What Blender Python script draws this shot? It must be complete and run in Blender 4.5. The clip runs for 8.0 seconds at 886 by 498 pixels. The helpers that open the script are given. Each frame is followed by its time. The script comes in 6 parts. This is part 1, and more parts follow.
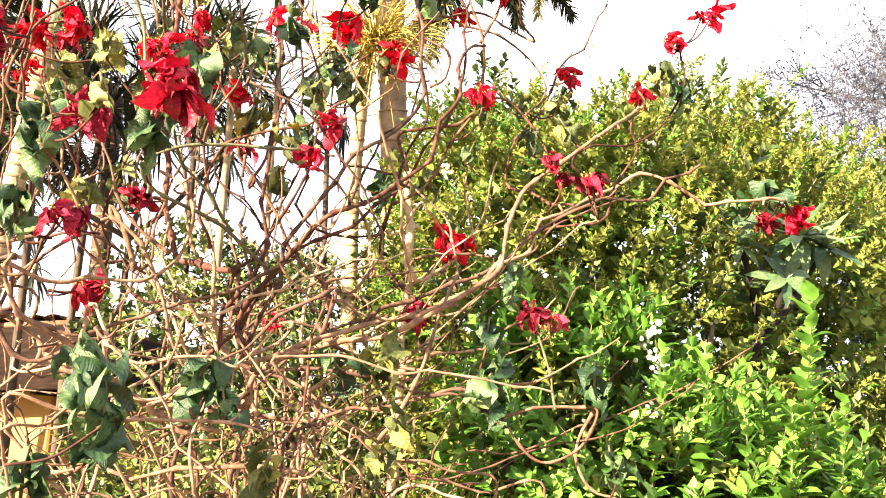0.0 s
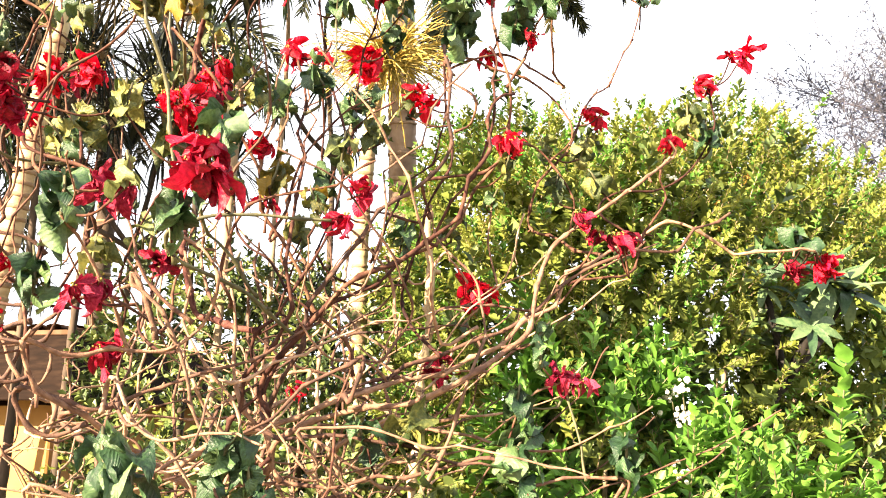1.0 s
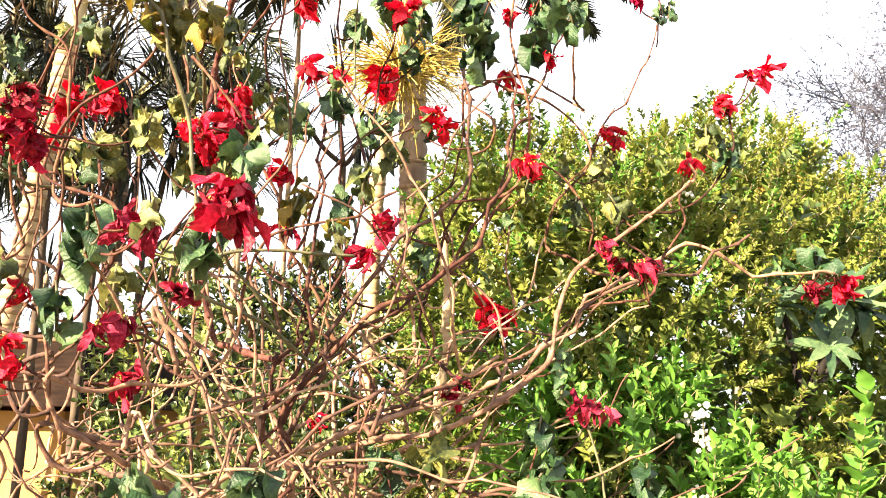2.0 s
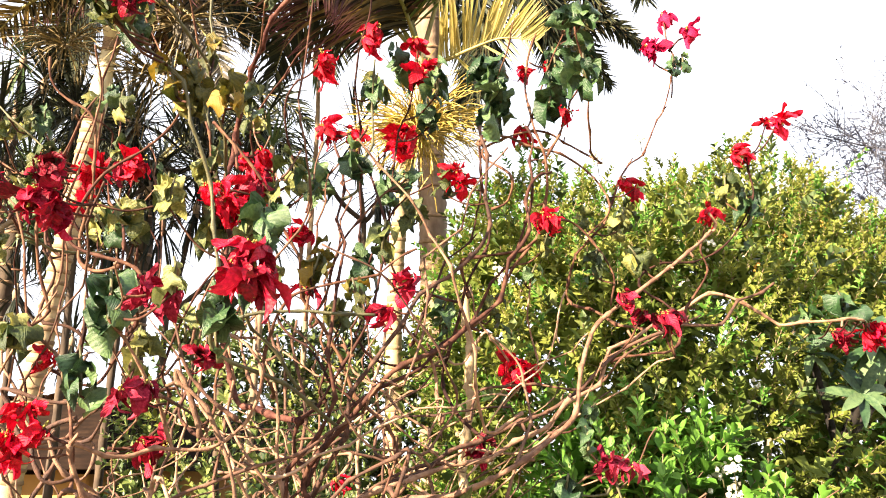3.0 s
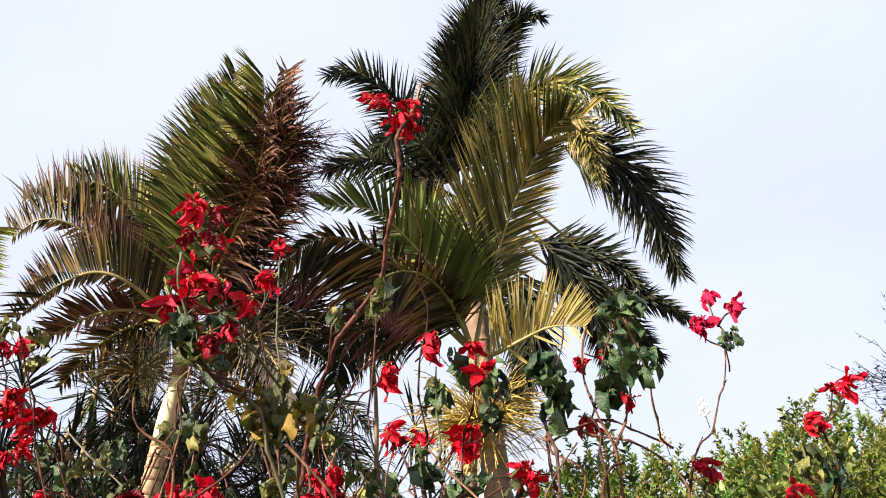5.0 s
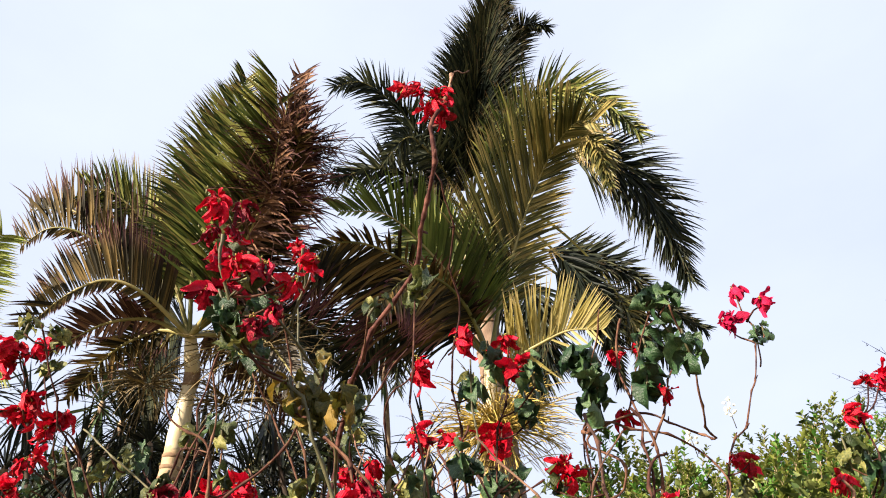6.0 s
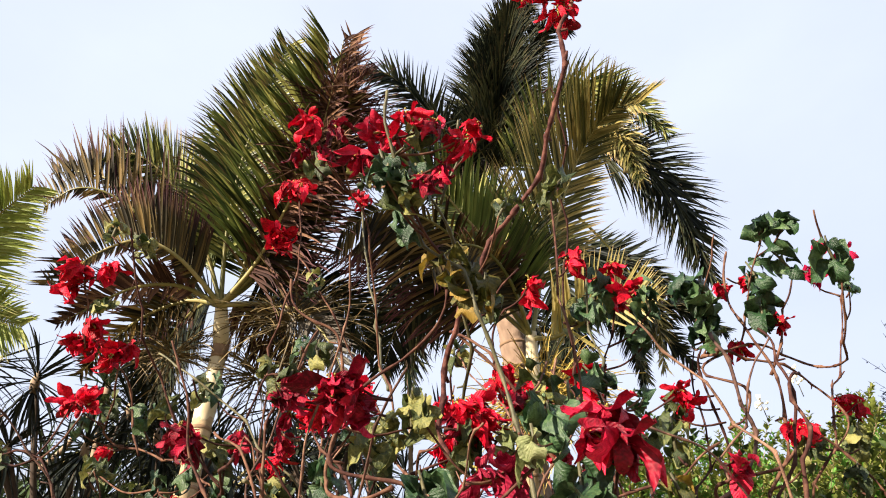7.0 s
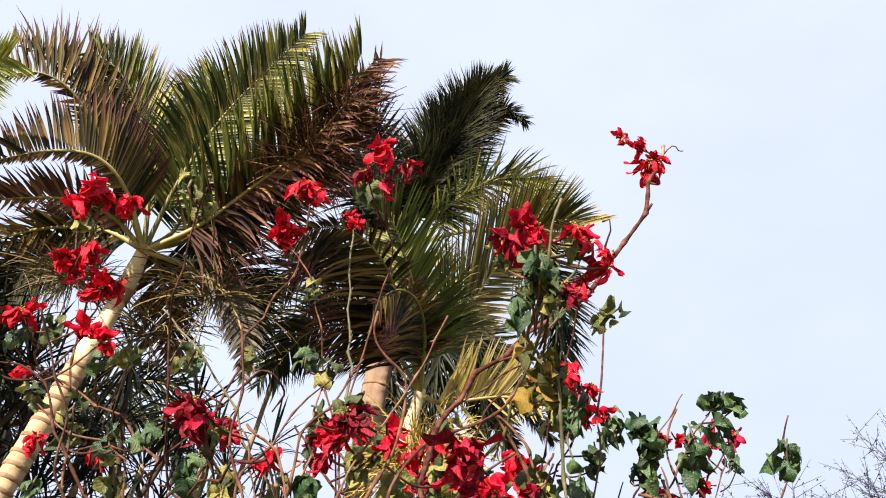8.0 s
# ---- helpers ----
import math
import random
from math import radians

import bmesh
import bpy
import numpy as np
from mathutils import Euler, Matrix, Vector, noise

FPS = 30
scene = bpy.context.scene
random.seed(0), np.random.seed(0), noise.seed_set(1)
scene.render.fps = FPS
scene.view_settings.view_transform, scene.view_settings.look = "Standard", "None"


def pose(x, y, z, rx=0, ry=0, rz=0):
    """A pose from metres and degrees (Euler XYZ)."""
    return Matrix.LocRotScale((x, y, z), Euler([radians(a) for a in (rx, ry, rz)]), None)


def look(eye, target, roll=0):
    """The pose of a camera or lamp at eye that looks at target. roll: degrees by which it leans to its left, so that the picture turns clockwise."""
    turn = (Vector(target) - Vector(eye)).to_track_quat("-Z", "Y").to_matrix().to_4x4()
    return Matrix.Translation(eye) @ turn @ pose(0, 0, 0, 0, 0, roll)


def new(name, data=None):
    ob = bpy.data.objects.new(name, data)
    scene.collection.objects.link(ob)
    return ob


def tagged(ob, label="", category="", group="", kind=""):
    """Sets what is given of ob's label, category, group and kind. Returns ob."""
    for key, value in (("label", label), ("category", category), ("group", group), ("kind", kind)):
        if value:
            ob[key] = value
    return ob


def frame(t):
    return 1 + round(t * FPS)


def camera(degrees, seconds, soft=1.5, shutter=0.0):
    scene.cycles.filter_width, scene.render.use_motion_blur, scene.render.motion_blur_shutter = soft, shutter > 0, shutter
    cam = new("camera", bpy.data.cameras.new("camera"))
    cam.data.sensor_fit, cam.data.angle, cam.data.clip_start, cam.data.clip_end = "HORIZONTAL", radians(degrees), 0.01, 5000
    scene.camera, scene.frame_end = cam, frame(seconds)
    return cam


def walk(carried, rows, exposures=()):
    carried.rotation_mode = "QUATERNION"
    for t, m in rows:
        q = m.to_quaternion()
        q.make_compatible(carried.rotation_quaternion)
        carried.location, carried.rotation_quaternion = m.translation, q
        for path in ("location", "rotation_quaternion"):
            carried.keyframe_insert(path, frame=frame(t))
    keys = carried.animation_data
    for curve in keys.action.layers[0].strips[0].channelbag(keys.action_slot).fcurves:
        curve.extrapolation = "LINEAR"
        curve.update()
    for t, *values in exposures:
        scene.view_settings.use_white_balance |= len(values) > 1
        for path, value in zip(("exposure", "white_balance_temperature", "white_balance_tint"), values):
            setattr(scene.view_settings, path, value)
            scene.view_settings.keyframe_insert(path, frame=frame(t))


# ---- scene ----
# the camera and its walk
cam = camera(57.97, 8.0, soft=1.05)
PATH = [
    (0, 0.000, 0.000, 1.600, 104.01, -0.00, 0.01),
    (0.5, -0.059, 0.026, 1.720, 103.67, -0.24, -0.34),
    (1, -0.138, 0.027, 1.919, 102.93, -0.62, -0.56),
    (1.5, -0.209, 0.039, 2.077, 102.37, -0.93, -0.62),
    (2.8, -0.193, -0.040, 2.015, 104.22, 0.17, 1.03),
    (3, -0.198, 0.009, 2.073, 106.19, 0.22, 1.57),
    (3.5, -0.210, 0.017, 2.106, 112.75, 1.40, 3.10),
    (4, -0.215, 0.008, 2.135, 119.20, 2.03, 4.35),
    (4.2, -0.231, -0.087, 2.113, 121.78, 2.50, 4.95),
    (4.5, -0.251, -0.060, 2.137, 124.98, 3.17, 6.14),
    (4.7, -0.241, -0.097, 2.131, 125.76, 3.33, 6.71),
    (5.8, -0.379, -0.034, 2.066, 127.95, 4.22, 7.28),
    (6, -0.455, 0.018, 2.048, 128.15, 4.38, 7.06),
    (6.2, -0.533, 0.101, 1.983, 128.72, 4.35, 6.91),
    (6.5, -0.712, 0.284, 1.855, 129.76, 4.81, 6.62),
    (6.8, -0.972, 0.410, 1.800, 130.61, 5.52, 5.88),
    (7, -1.215, 0.442, 1.757, 131.17, 5.00, 3.59),
    (7.2, -1.474, 0.463, 1.737, 131.81, 1.63, -4.86),
    (7.3, -1.595, 0.485, 1.727, 132.33, 0.21, -8.90),
    (7.5, -1.825, 0.438, 1.726, 132.55, -1.47, -14.86),
    (7.6, -1.929, 0.404, 1.726, 132.41, -1.90, -16.74),
    (7.8, -2.097, 0.369, 1.708, 132.89, -2.47, -19.19),
    (8, -2.313, 0.336, 1.782, 132.44, -2.95, -22.02),
]
walk(cam, [(t, pose(x, y, z, rx, ry, rz)) for t, x, y, z, rx, ry, rz in PATH], exposures=[(0.0, 3.22, 7150, 14), (1.7, 3.08, 7050, 14), (3.0, 2.82, 6900, 14), (3.5, 2.52, 6700, 14), (4.0, 2.14, 6550, 15), (4.5, 1.79, 6300, 16), (8.0, 1.73, 6150, 16)])

# daylight: thin high haze over a blue sky, a low warm sun behind the walker's left shoulder
SUN_FROM = Vector((-0.66, -0.66, 0.38)).normalized()
world = bpy.data.worlds.new("sky")
scene.world = world
world.use_nodes = True
wn, wl = world.node_tree.nodes, world.node_tree.links
wn.clear()
sky = wn.new("ShaderNodeTexSky")
sky.sky_type, sky.sun_disc = "NISHITA", False
sky.sun_elevation = math.asin(SUN_FROM.z)
sky.sun_rotation = math.atan2(SUN_FROM.x, SUN_FROM.y)
sky.air_density, sky.dust_density, sky.ozone_density = 1.0, 2.0, 1.0
coord = wn.new("ShaderNodeTexCoord")
cloud = wn.new("ShaderNodeTexNoise")
cloud.inputs["Scale"].default_value, cloud.inputs["Detail"].default_value = 2.2, 6.0
stretch = wn.new("ShaderNodeMapping")
stretch.inputs["Scale"].default_value = (1.0, 1.0, 2.4)
ramp = wn.new("ShaderNodeValToRGB")
ramp.color_ramp.elements[0].position, ramp.color_ramp.elements[0].color = 0.30, (0.82, 0.82, 0.82, 1)
ramp.color_ramp.elements[1].position, ramp.color_ramp.elements[1].color = 0.72, (0.97, 0.97, 0.97, 1)
veil = wn.new("ShaderNodeMixRGB")
veil.inputs["Color2"].default_value = (5.45, 5.95, 6.70, 1)
back = wn.new("ShaderNodeBackground")
back.inputs["Strength"].default_value = 0.050
out = wn.new("ShaderNodeOutputWorld")
wl.new(coord.outputs["Generated"], stretch.inputs["Vector"])
wl.new(stretch.outputs["Vector"], cloud.inputs["Vector"])
wl.new(cloud.outputs["Fac"], ramp.inputs["Fac"])
wl.new(ramp.outputs["Color"], veil.inputs["Fac"])
wl.new(sky.outputs["Color"], veil.inputs["Color1"])
wl.new(veil.outputs["Color"], back.inputs["Color"])
wl.new(back.outputs["Background"], out.inputs["Surface"])
sun = new("sun", bpy.data.lights.new("sun", "SUN"))
sun.data.energy, sun.data.angle, sun.data.color = 5.0, radians(0.6), (1.0, 0.85, 0.63)
sun.matrix_world = look(SUN_FROM * 40, (0, 0, 0))

rng = random.Random(7)


# ---- materials ----
def ramp_of(nodes, stops):
    r = nodes.new("ShaderNodeValToRGB")
    while len(r.color_ramp.elements) < len(stops):
        r.color_ramp.elements.new(0.5)
    for e, (p, c) in zip(r.color_ramp.elements, stops):
        e.position, e.color = p, (*c, 1)
    return r


def surface(name, stops, scale=30.0, rough=0.7, bump=0.2, bump_scale=120.0, vary="island", spread=0.35, translucency=0.0, tip=None, stretch=(1, 1, 1), veins=0.0, spec=0.4):
    """A procedural surface: two scales of noise through a colour ramp, each piece a little lighter or darker, fine relief,
    and for leaves some light let through; tip = (colour, start): the ends of the blades go that colour."""
    m = bpy.data.materials.new(name)
    m.use_nodes = True
    n, l = m.node_tree.nodes, m.node_tree.links
    b = n["Principled BSDF"]
    tc = n.new("ShaderNodeTexCoord")
    mp = n.new("ShaderNodeMapping")
    mp.inputs["Scale"].default_value = stretch
    l.new(tc.outputs["Object"], mp.inputs["Vector"])
    big = n.new("ShaderNodeTexNoise")
    big.inputs["Scale"].default_value, big.inputs["Detail"].default_value = scale, 5.0
    l.new(mp.outputs["Vector"], big.inputs["Vector"])
    r = ramp_of(n, stops)
    src = big.outputs["Fac"]
    if vary:
        add = n.new("ShaderNodeMath")
        add.operation = "MULTIPLY_ADD"
        if vary == "island":
            rnd = n.new("ShaderNodeNewGeometry").outputs["Random Per Island"]
        else:
            rnd = n.new("ShaderNodeObjectInfo").outputs["Random"]
        sub = n.new("ShaderNodeMath")
        sub.operation, sub.inputs[1].default_value = "SUBTRACT", 0.5
        l.new(rnd, sub.inputs[0])
        l.new(sub.outputs[0], add.inputs[0])
        add.inputs[1].default_value = spread * 2
        l.new(src, add.inputs[2])
        src = add.outputs[0]
    l.new(src, r.inputs["Fac"])
    col = r.outputs["Color"]
    if tip:
        uv = n.new("ShaderNodeSeparateXYZ")
        l.new(tc.outputs["UV"], uv.inputs[0])
        mr = n.new("ShaderNodeMapRange")
        mr.inputs["From Min"].default_value, mr.inputs["From Max"].default_value = tip[1], 1.05
        sm = n.new("ShaderNodeMath")
        sm.operation, sm.inputs[1].default_value, sm.inputs[2].default_value = "MULTIPLY_ADD", 0.5, -0.25
        l.new(big.outputs["Fac"], sm.inputs[0])
        ad = n.new("ShaderNodeMath")
        l.new(uv.outputs["Y"], ad.inputs[0])
        l.new(sm.outputs[0], ad.inputs[1])
        l.new(ad.outputs[0], mr.inputs["Value"])
        mx = n.new("ShaderNodeMixRGB")
        mx.inputs["Color2"].default_value = (*tip[0], 1)
        l.new(mr.outputs[0], mx.inputs["Fac"])
        l.new(col, mx.inputs["Color1"])
        col = mx.outputs["Color"]
    fine = n.new("ShaderNodeTexNoise")
    fine.inputs["Scale"].default_value, fine.inputs["Detail"].default_value = bump_scale, 3.0
    l.new(mp.outputs["Vector"], fine.inputs["Vector"])
    height = fine.outputs["Fac"]
    if veins:
        uv2 = n.new("ShaderNodeSeparateXYZ")
        l.new(tc.outputs["UV"], uv2.inputs[0])
        ab = n.new("ShaderNodeMath")
        ab.operation, ab.inputs[1].default_value = "SUBTRACT", 0.5
        l.new(uv2.outputs["X"], ab.inputs[0])
        ab2 = n.new("ShaderNodeMath")
        ab2.operation = "ABSOLUTE"
        l.new(ab.outputs[0], ab2.inputs[0])
        sl = n.new("ShaderNodeMath")
        sl.operation, sl.inputs[1].default_value = "MULTIPLY_ADD", -0.55
        l.new(ab2.outputs[0], sl.inputs[0])
        l.new(uv2.outputs["Y"], sl.inputs[2])
        wv = n.new("ShaderNodeMath")
        wv.operation, wv.inputs[1].default_value = "MULTIPLY", 52.0
        l.new(sl.outputs[0], wv.inputs[0])
        sn = n.new("ShaderNodeMath")
        sn.operation = "SINE"
        l.new(wv.outputs[0], sn.inputs[0])
        hm = n.new("ShaderNodeMath")
        hm.operation, hm.inputs[1].default_value = "MULTIPLY_ADD", veins
        l.new(sn.outputs[0], hm.inputs[0])
        l.new(height, hm.inputs[2])
        height = hm.outputs[0]
    bp = n.new("ShaderNodeBump")
    bp.inputs["Strength"].default_value, bp.inputs["Distance"].default_value = bump, 0.004
    l.new(height, bp.inputs["Height"])
    l.new(bp.outputs["Normal"], b.inputs["Normal"])
    l.new(col, b.inputs["Base Color"])
    b.inputs["Roughness"].default_value = rough
    b.inputs["Specular IOR Level"].default_value = spec
    if translucency:
        tr = n.new("ShaderNodeBsdfTranslucent")
        l.new(col, tr.inputs["Color"])
        mixs = n.new("ShaderNodeMixShader")
        mixs.inputs["Fac"].default_value = translucency
        l.new(b.outputs["BSDF"], mixs.inputs[1])
        l.new(tr.outputs["BSDF"], mixs.inputs[2])
        l.new(mixs.outputs["Shader"], n["Material Output"].inputs["Surface"])
    return m


GREY_BARK = surface("branch_bark", [(0.2, (0.030, 0.012, 0.008)), (0.5, (0.105, 0.049, 0.030)), (0.8, (0.28, 0.16, 0.10))], 26, 0.8, 0.7, 220, "object", 0.22)
PALE_BARK = surface("pale_bark", [(0.2, (0.07, 0.034, 0.021)), (0.5, (0.185, 0.102, 0.064)), (0.8, (0.40, 0.26, 0.175))], 26, 0.8, 0.7, 220, "object", 0.22)
RED_BARK = surface("young_red_bark", [(0.2, (0.0154, 0.00588, 0.00567)), (0.5, (0.0551, 0.0218, 0.0156)), (0.8, (0.154, 0.0806, 0.0482))], 26, 0.7, 0.5, 220, "object", 0.18, spec=0.12)
GREEN_BARK = surface("young_green_bark", [(0.2, (0.028, 0.028, 0.011)), (0.5, (0.066, 0.062, 0.026)), (0.8, (0.13, 0.115, 0.052))], 26, 0.6, 0.4, 220, "object", 0.15)
RED = surface("scarlet_bract", [(0.15, (0.163, 0.000625, 0.005)), (0.5, (0.475, 0.00175, 0.015)), (0.85, (0.725, 0.00625, 0.035))], 14, 0.5, 0.4, 90, "object", 0.34, 0.14, veins=0.5, spec=0.2)
# Darker copy of the scarlet bract: shade on some heads put into the colour
DARK = surface("shaded_crimson_bract", [(0.15, (0.054, 0.00108, 0.0054)), (0.5, (0.189, 0.0027, 0.0162)), (0.85, (0.459, 0.00945, 0.0351))], 14, 0.5, 0.4, 90, "object", 0.32, 0.12, veins=0.5, spec=0.2)
DULL = surface("faded_crimson_bract", [(0.15, (0.11, 0.003, 0.014)), (0.5, (0.24, 0.008, 0.030)), (0.85, (0.40, 0.04, 0.07))], 14, 0.6, 0.4, 90, "object", 0.3, 0.15, veins=0.6, spec=0.14)
BIG = surface("crimson_bract", [(0.15, (0.104, 0.0013, 0.0078)), (0.5, (0.286, 0.0026, 0.0195)), (0.85, (0.546, 0.0117, 0.0442))], 12, 0.45, 0.4, 90, "object", 0.32, 0.12, veins=0.5, spec=0.25)
PINK = surface("magenta_bract", [(0.15, (0.24, 0.002, 0.03)), (0.5, (0.42, 0.006, 0.05)), (0.85, (0.56, 0.02, 0.08))], 14, 0.6, 0.35, 90, "object", 0.3, 0.3, veins=0.5, spec=0.14)
DARK_LEAF = surface("dark_green_leaf", [(0.15, (0.008, 0.026, 0.010)), (0.5, (0.024, 0.060, 0.021)), (0.85, (0.075, 0.125, 0.045))], 10, 0.40, 0.5, 80, "object", 0.32, 0.10, veins=0.3, spec=0.4)
GREEN_LEAF = surface("olive_green_leaf", [(0.15, (0.0194, 0.0352, 0.0088)), (0.5, (0.0686, 0.0862, 0.0211)), (0.85, (0.229, 0.22, 0.0572))], 10, 0.5, 0.5, 80, "object", 0.4, 0.2, veins=0.28)
PALE_LEAF = surface("pale_green_leaf", [(0.15, (0.088, 0.116, 0.032)), (0.5, (0.16, 0.188, 0.064)), (0.85, (0.256, 0.272, 0.12))], 10, 0.55, 0.5, 80, "object", 0.3, 0.2, veins=0.32)
YELLOW_LEAF = surface("yellowing_leaf", [(0.2, (0.032, 0.04, 0.0064)), (0.5, (0.096, 0.084, 0.0112)), (0.85, (0.224, 0.144, 0.016))], 9, 0.55, 0.5, 80, "object", 0.4, 0.25, veins=0.32)
CANE_BARK = surface("dark_red_cane_bark", [(0.2, (0.0119, 0.00405, 0.00405)), (0.5, (0.0386, 0.0121, 0.0108)), (0.8, (0.149, 0.0621, 0.0459))], 26, 0.7, 0.6, 220, "object", 0.15, spec=0.12)
CYATHIA = surface("flower_centre", [(0.2, (0.10, 0.13, 0.02)), (0.6, (0.26, 0.19, 0.03)), (0.85, (0.30, 0.06, 0.02))], 90, 0.6, 0.4, 200, None)
FROND = surface("palm_leaflet", [(0.15, (0.0132, 0.0242, 0.0066)), (0.5, (0.0748, 0.1012, 0.0242)), (0.85, (0.308, 0.308, 0.0825))], 2.2, 0.42, 0.25, 60, "island", 0.42, 0.3, ((0.17, 0.075, 0.045), 0.78), spec=0.3)
RUST_FROND = surface("browning_palm_leaflet", [(0.15, (0.0103, 0.00936, 0.00585)), (0.5, (0.0463, 0.0374, 0.014)), (0.85, (0.193, 0.129, 0.041))], 2.2, 0.6, 0.25, 60, "island", 0.4, 0.26, ((0.10, 0.03, 0.045), 0.55), spec=0.12)
# Golden copy of palm_leaflet with sunlight in its colour; also colours straw fronds
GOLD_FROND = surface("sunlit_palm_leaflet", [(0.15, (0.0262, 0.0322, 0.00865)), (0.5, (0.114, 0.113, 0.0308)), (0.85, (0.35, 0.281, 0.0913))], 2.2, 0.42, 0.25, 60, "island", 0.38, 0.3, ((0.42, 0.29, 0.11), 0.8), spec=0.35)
# Yellow leaflets, paler because the sun's glow is put into their colour
YELLOW_FROND = surface("sunlit_yellow_leaflet", [(0.15, (0.281, 0.237, 0.0585)), (0.5, (0.452, 0.382, 0.127)), (0.85, (0.546, 0.459, 0.234))], 2.2, 0.5, 0.25, 60, "island", 0.2, 0.5, ((0.62, 0.47, 0.22), 0.75))
# Near-black: dark plumes, and shade on the rear palms put into their colour
DARK_FROND = surface("dark_shaded_palm_leaflet", [(0.15, (0.00506, 0.0081, 0.00708)), (0.5, (0.0172, 0.0233, 0.0152)), (0.85, (0.0708, 0.0759, 0.0354))], 2.2, 0.5, 0.25, 60, "island", 0.3, 0.12, ((0.12, 0.08, 0.04), 0.85), spec=0.12)
DEAD_FROND = surface("dry_palm_leaflet", [(0.15, (0.024, 0.012, 0.0108)), (0.5, (0.072, 0.036, 0.0264)), (0.85, (0.228, 0.126, 0.072))], 2.5, 0.75, 0.4, 60, "island", 0.36, 0.14, ((0.11, 0.05, 0.06), 0.7), spec=0.15)
RACHIS = surface("palm_stalk", [(0.2, (0.08, 0.085, 0.02)), (0.5, (0.19, 0.17, 0.05)), (0.8, (0.30, 0.25, 0.10))], 6, 0.5, 0.3, 60, "object", 0.2)
SHAFT = surface("palm_crownshaft", [(0.2, (0.36, 0.30, 0.17)), (0.5, (0.50, 0.43, 0.27)), (0.8, (0.60, 0.53, 0.37))], 5, 0.5, 0.2, 40, None)
PALE_TRUNK = surface("pale_palm_trunk", [(0.2, (0.17, 0.11, 0.055)), (0.5, (0.34, 0.245, 0.135)), (0.8, (0.46, 0.355, 0.22))], 7, 0.75, 0.5, 70, None, stretch=(1, 1, 2.5))
RING = surface("trunk_ring_scar", [(0.2, (0.11, 0.065, 0.035)), (0.6, (0.22, 0.14, 0.08)), (0.85, (0.34, 0.24, 0.15))], 14, 0.85, 0.6, 70, None)
BROWN_TRUNK = surface("brown_palm_trunk", [(0.2, (0.09, 0.055, 0.035)), (0.5, (0.20, 0.135, 0.09)), (0.8, (0.32, 0.23, 0.16))], 9, 0.85, 0.7, 60, None, stretch=(1, 1, 0.5))
# Trunk darkened for the rear plants; their shade is put into the colour
SHADE_TRUNK = surface("shaded_fibrous_trunk", [(0.2, (0.018, 0.012, 0.008)), (0.5, (0.045, 0.030, 0.020)), (0.8, (0.10, 0.07, 0.045))], 9, 0.9, 0.8, 60, None, stretch=(1, 1, 0.5))
SPADIX = surface("palm_flower_branch", [(0.2, (0.20, 0.14, 0.025)), (0.5, (0.36, 0.26, 0.05)), (0.8, (0.48, 0.37, 0.10))], 30, 0.6, 0.3, 120, "island", 0.25)
OLD_SPADIX = surface("old_palm_flower_branch", [(0.2, (0.0375, 0.027, 0.009)), (0.5, (0.0975, 0.069, 0.024)), (0.8, (0.195, 0.1425, 0.054))], 30, 0.7, 0.3, 120, "island", 0.25)
# Near-black copy of spiky_leaf: shade from other trees put into the colour
SHADE_SPIKE = surface("shaded_spiky_leaf", [(0.15, (0.004, 0.006, 0.005)), (0.5, (0.009, 0.013, 0.010)), (0.85, (0.026, 0.031, 0.018))], 4, 0.5, 0.2, 60, "island", 0.25, 0.06, ((0.05, 0.035, 0.03), 0.85), spec=0.2)
SPIKE_LEAF = surface("spiky_leaf", [(0.15, (0.012, 0.03, 0.012)), (0.5, (0.04, 0.07, 0.025)), (0.85, (0.10, 0.14, 0.05))], 4, 0.45, 0.2, 60, "island", 0.25, 0.1, ((0.12, 0.10, 0.04), 0.85), spec=0.3)
BUSH_LEAF = surface("bright_green_leaf", [(0.1, (0.03528, 0.0924, 0.01176)), (0.5, (0.0882, 0.2226, 0.03024)), (0.9, (0.2016, 0.3612, 0.0756))], 1.3, 0.45, 0.3, 60, "island", 0.3, 0.3, spec=0.25)
HEDGE_LEAF = surface("mid_green_leaf", [(0.1, (0.0695, 0.0943, 0.0157)), (0.5, (0.159, 0.192, 0.0331)), (0.9, (0.294, 0.291, 0.0707))], 1.1, 0.62, 0.3, 60, "island", 0.2, 0.36, spec=0.2)
# Darker copies of the bush leaf: shade within and under bushes in their green
SHADE_LEAF = surface("deep_green_shade_leaf", [(0.1, (0.016, 0.034, 0.010)), (0.5, (0.062, 0.098, 0.027)), (0.9, (0.18, 0.215, 0.062))], 1.1, 0.45, 0.3, 60, "island", 0.35, 0.12, spec=0.3)
CORE_LEAF = surface("inner_shade_leaf", [(0.1, (0.0488, 0.0755, 0.0142)), (0.5, (0.12, 0.164, 0.0319)), (0.9, (0.222, 0.257, 0.0622))], 1.1, 0.6, 0.3, 60, "island", 0.25, 0.34, spec=0.2)
# Blue cast in leaf and bark cancels the warm sun, leaving distant grey
FAR_LEAF = surface("blue_grey_far_leaf", [(0.1, (0.020, 0.026, 0.052)), (0.5, (0.034, 0.042, 0.078)), (0.9, (0.065, 0.075, 0.115))], 1.1, 0.6, 0.2, 40, "island", 0.3, 0.2)
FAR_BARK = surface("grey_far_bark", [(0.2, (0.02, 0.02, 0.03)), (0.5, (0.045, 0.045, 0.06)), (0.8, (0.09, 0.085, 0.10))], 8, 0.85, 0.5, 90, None)
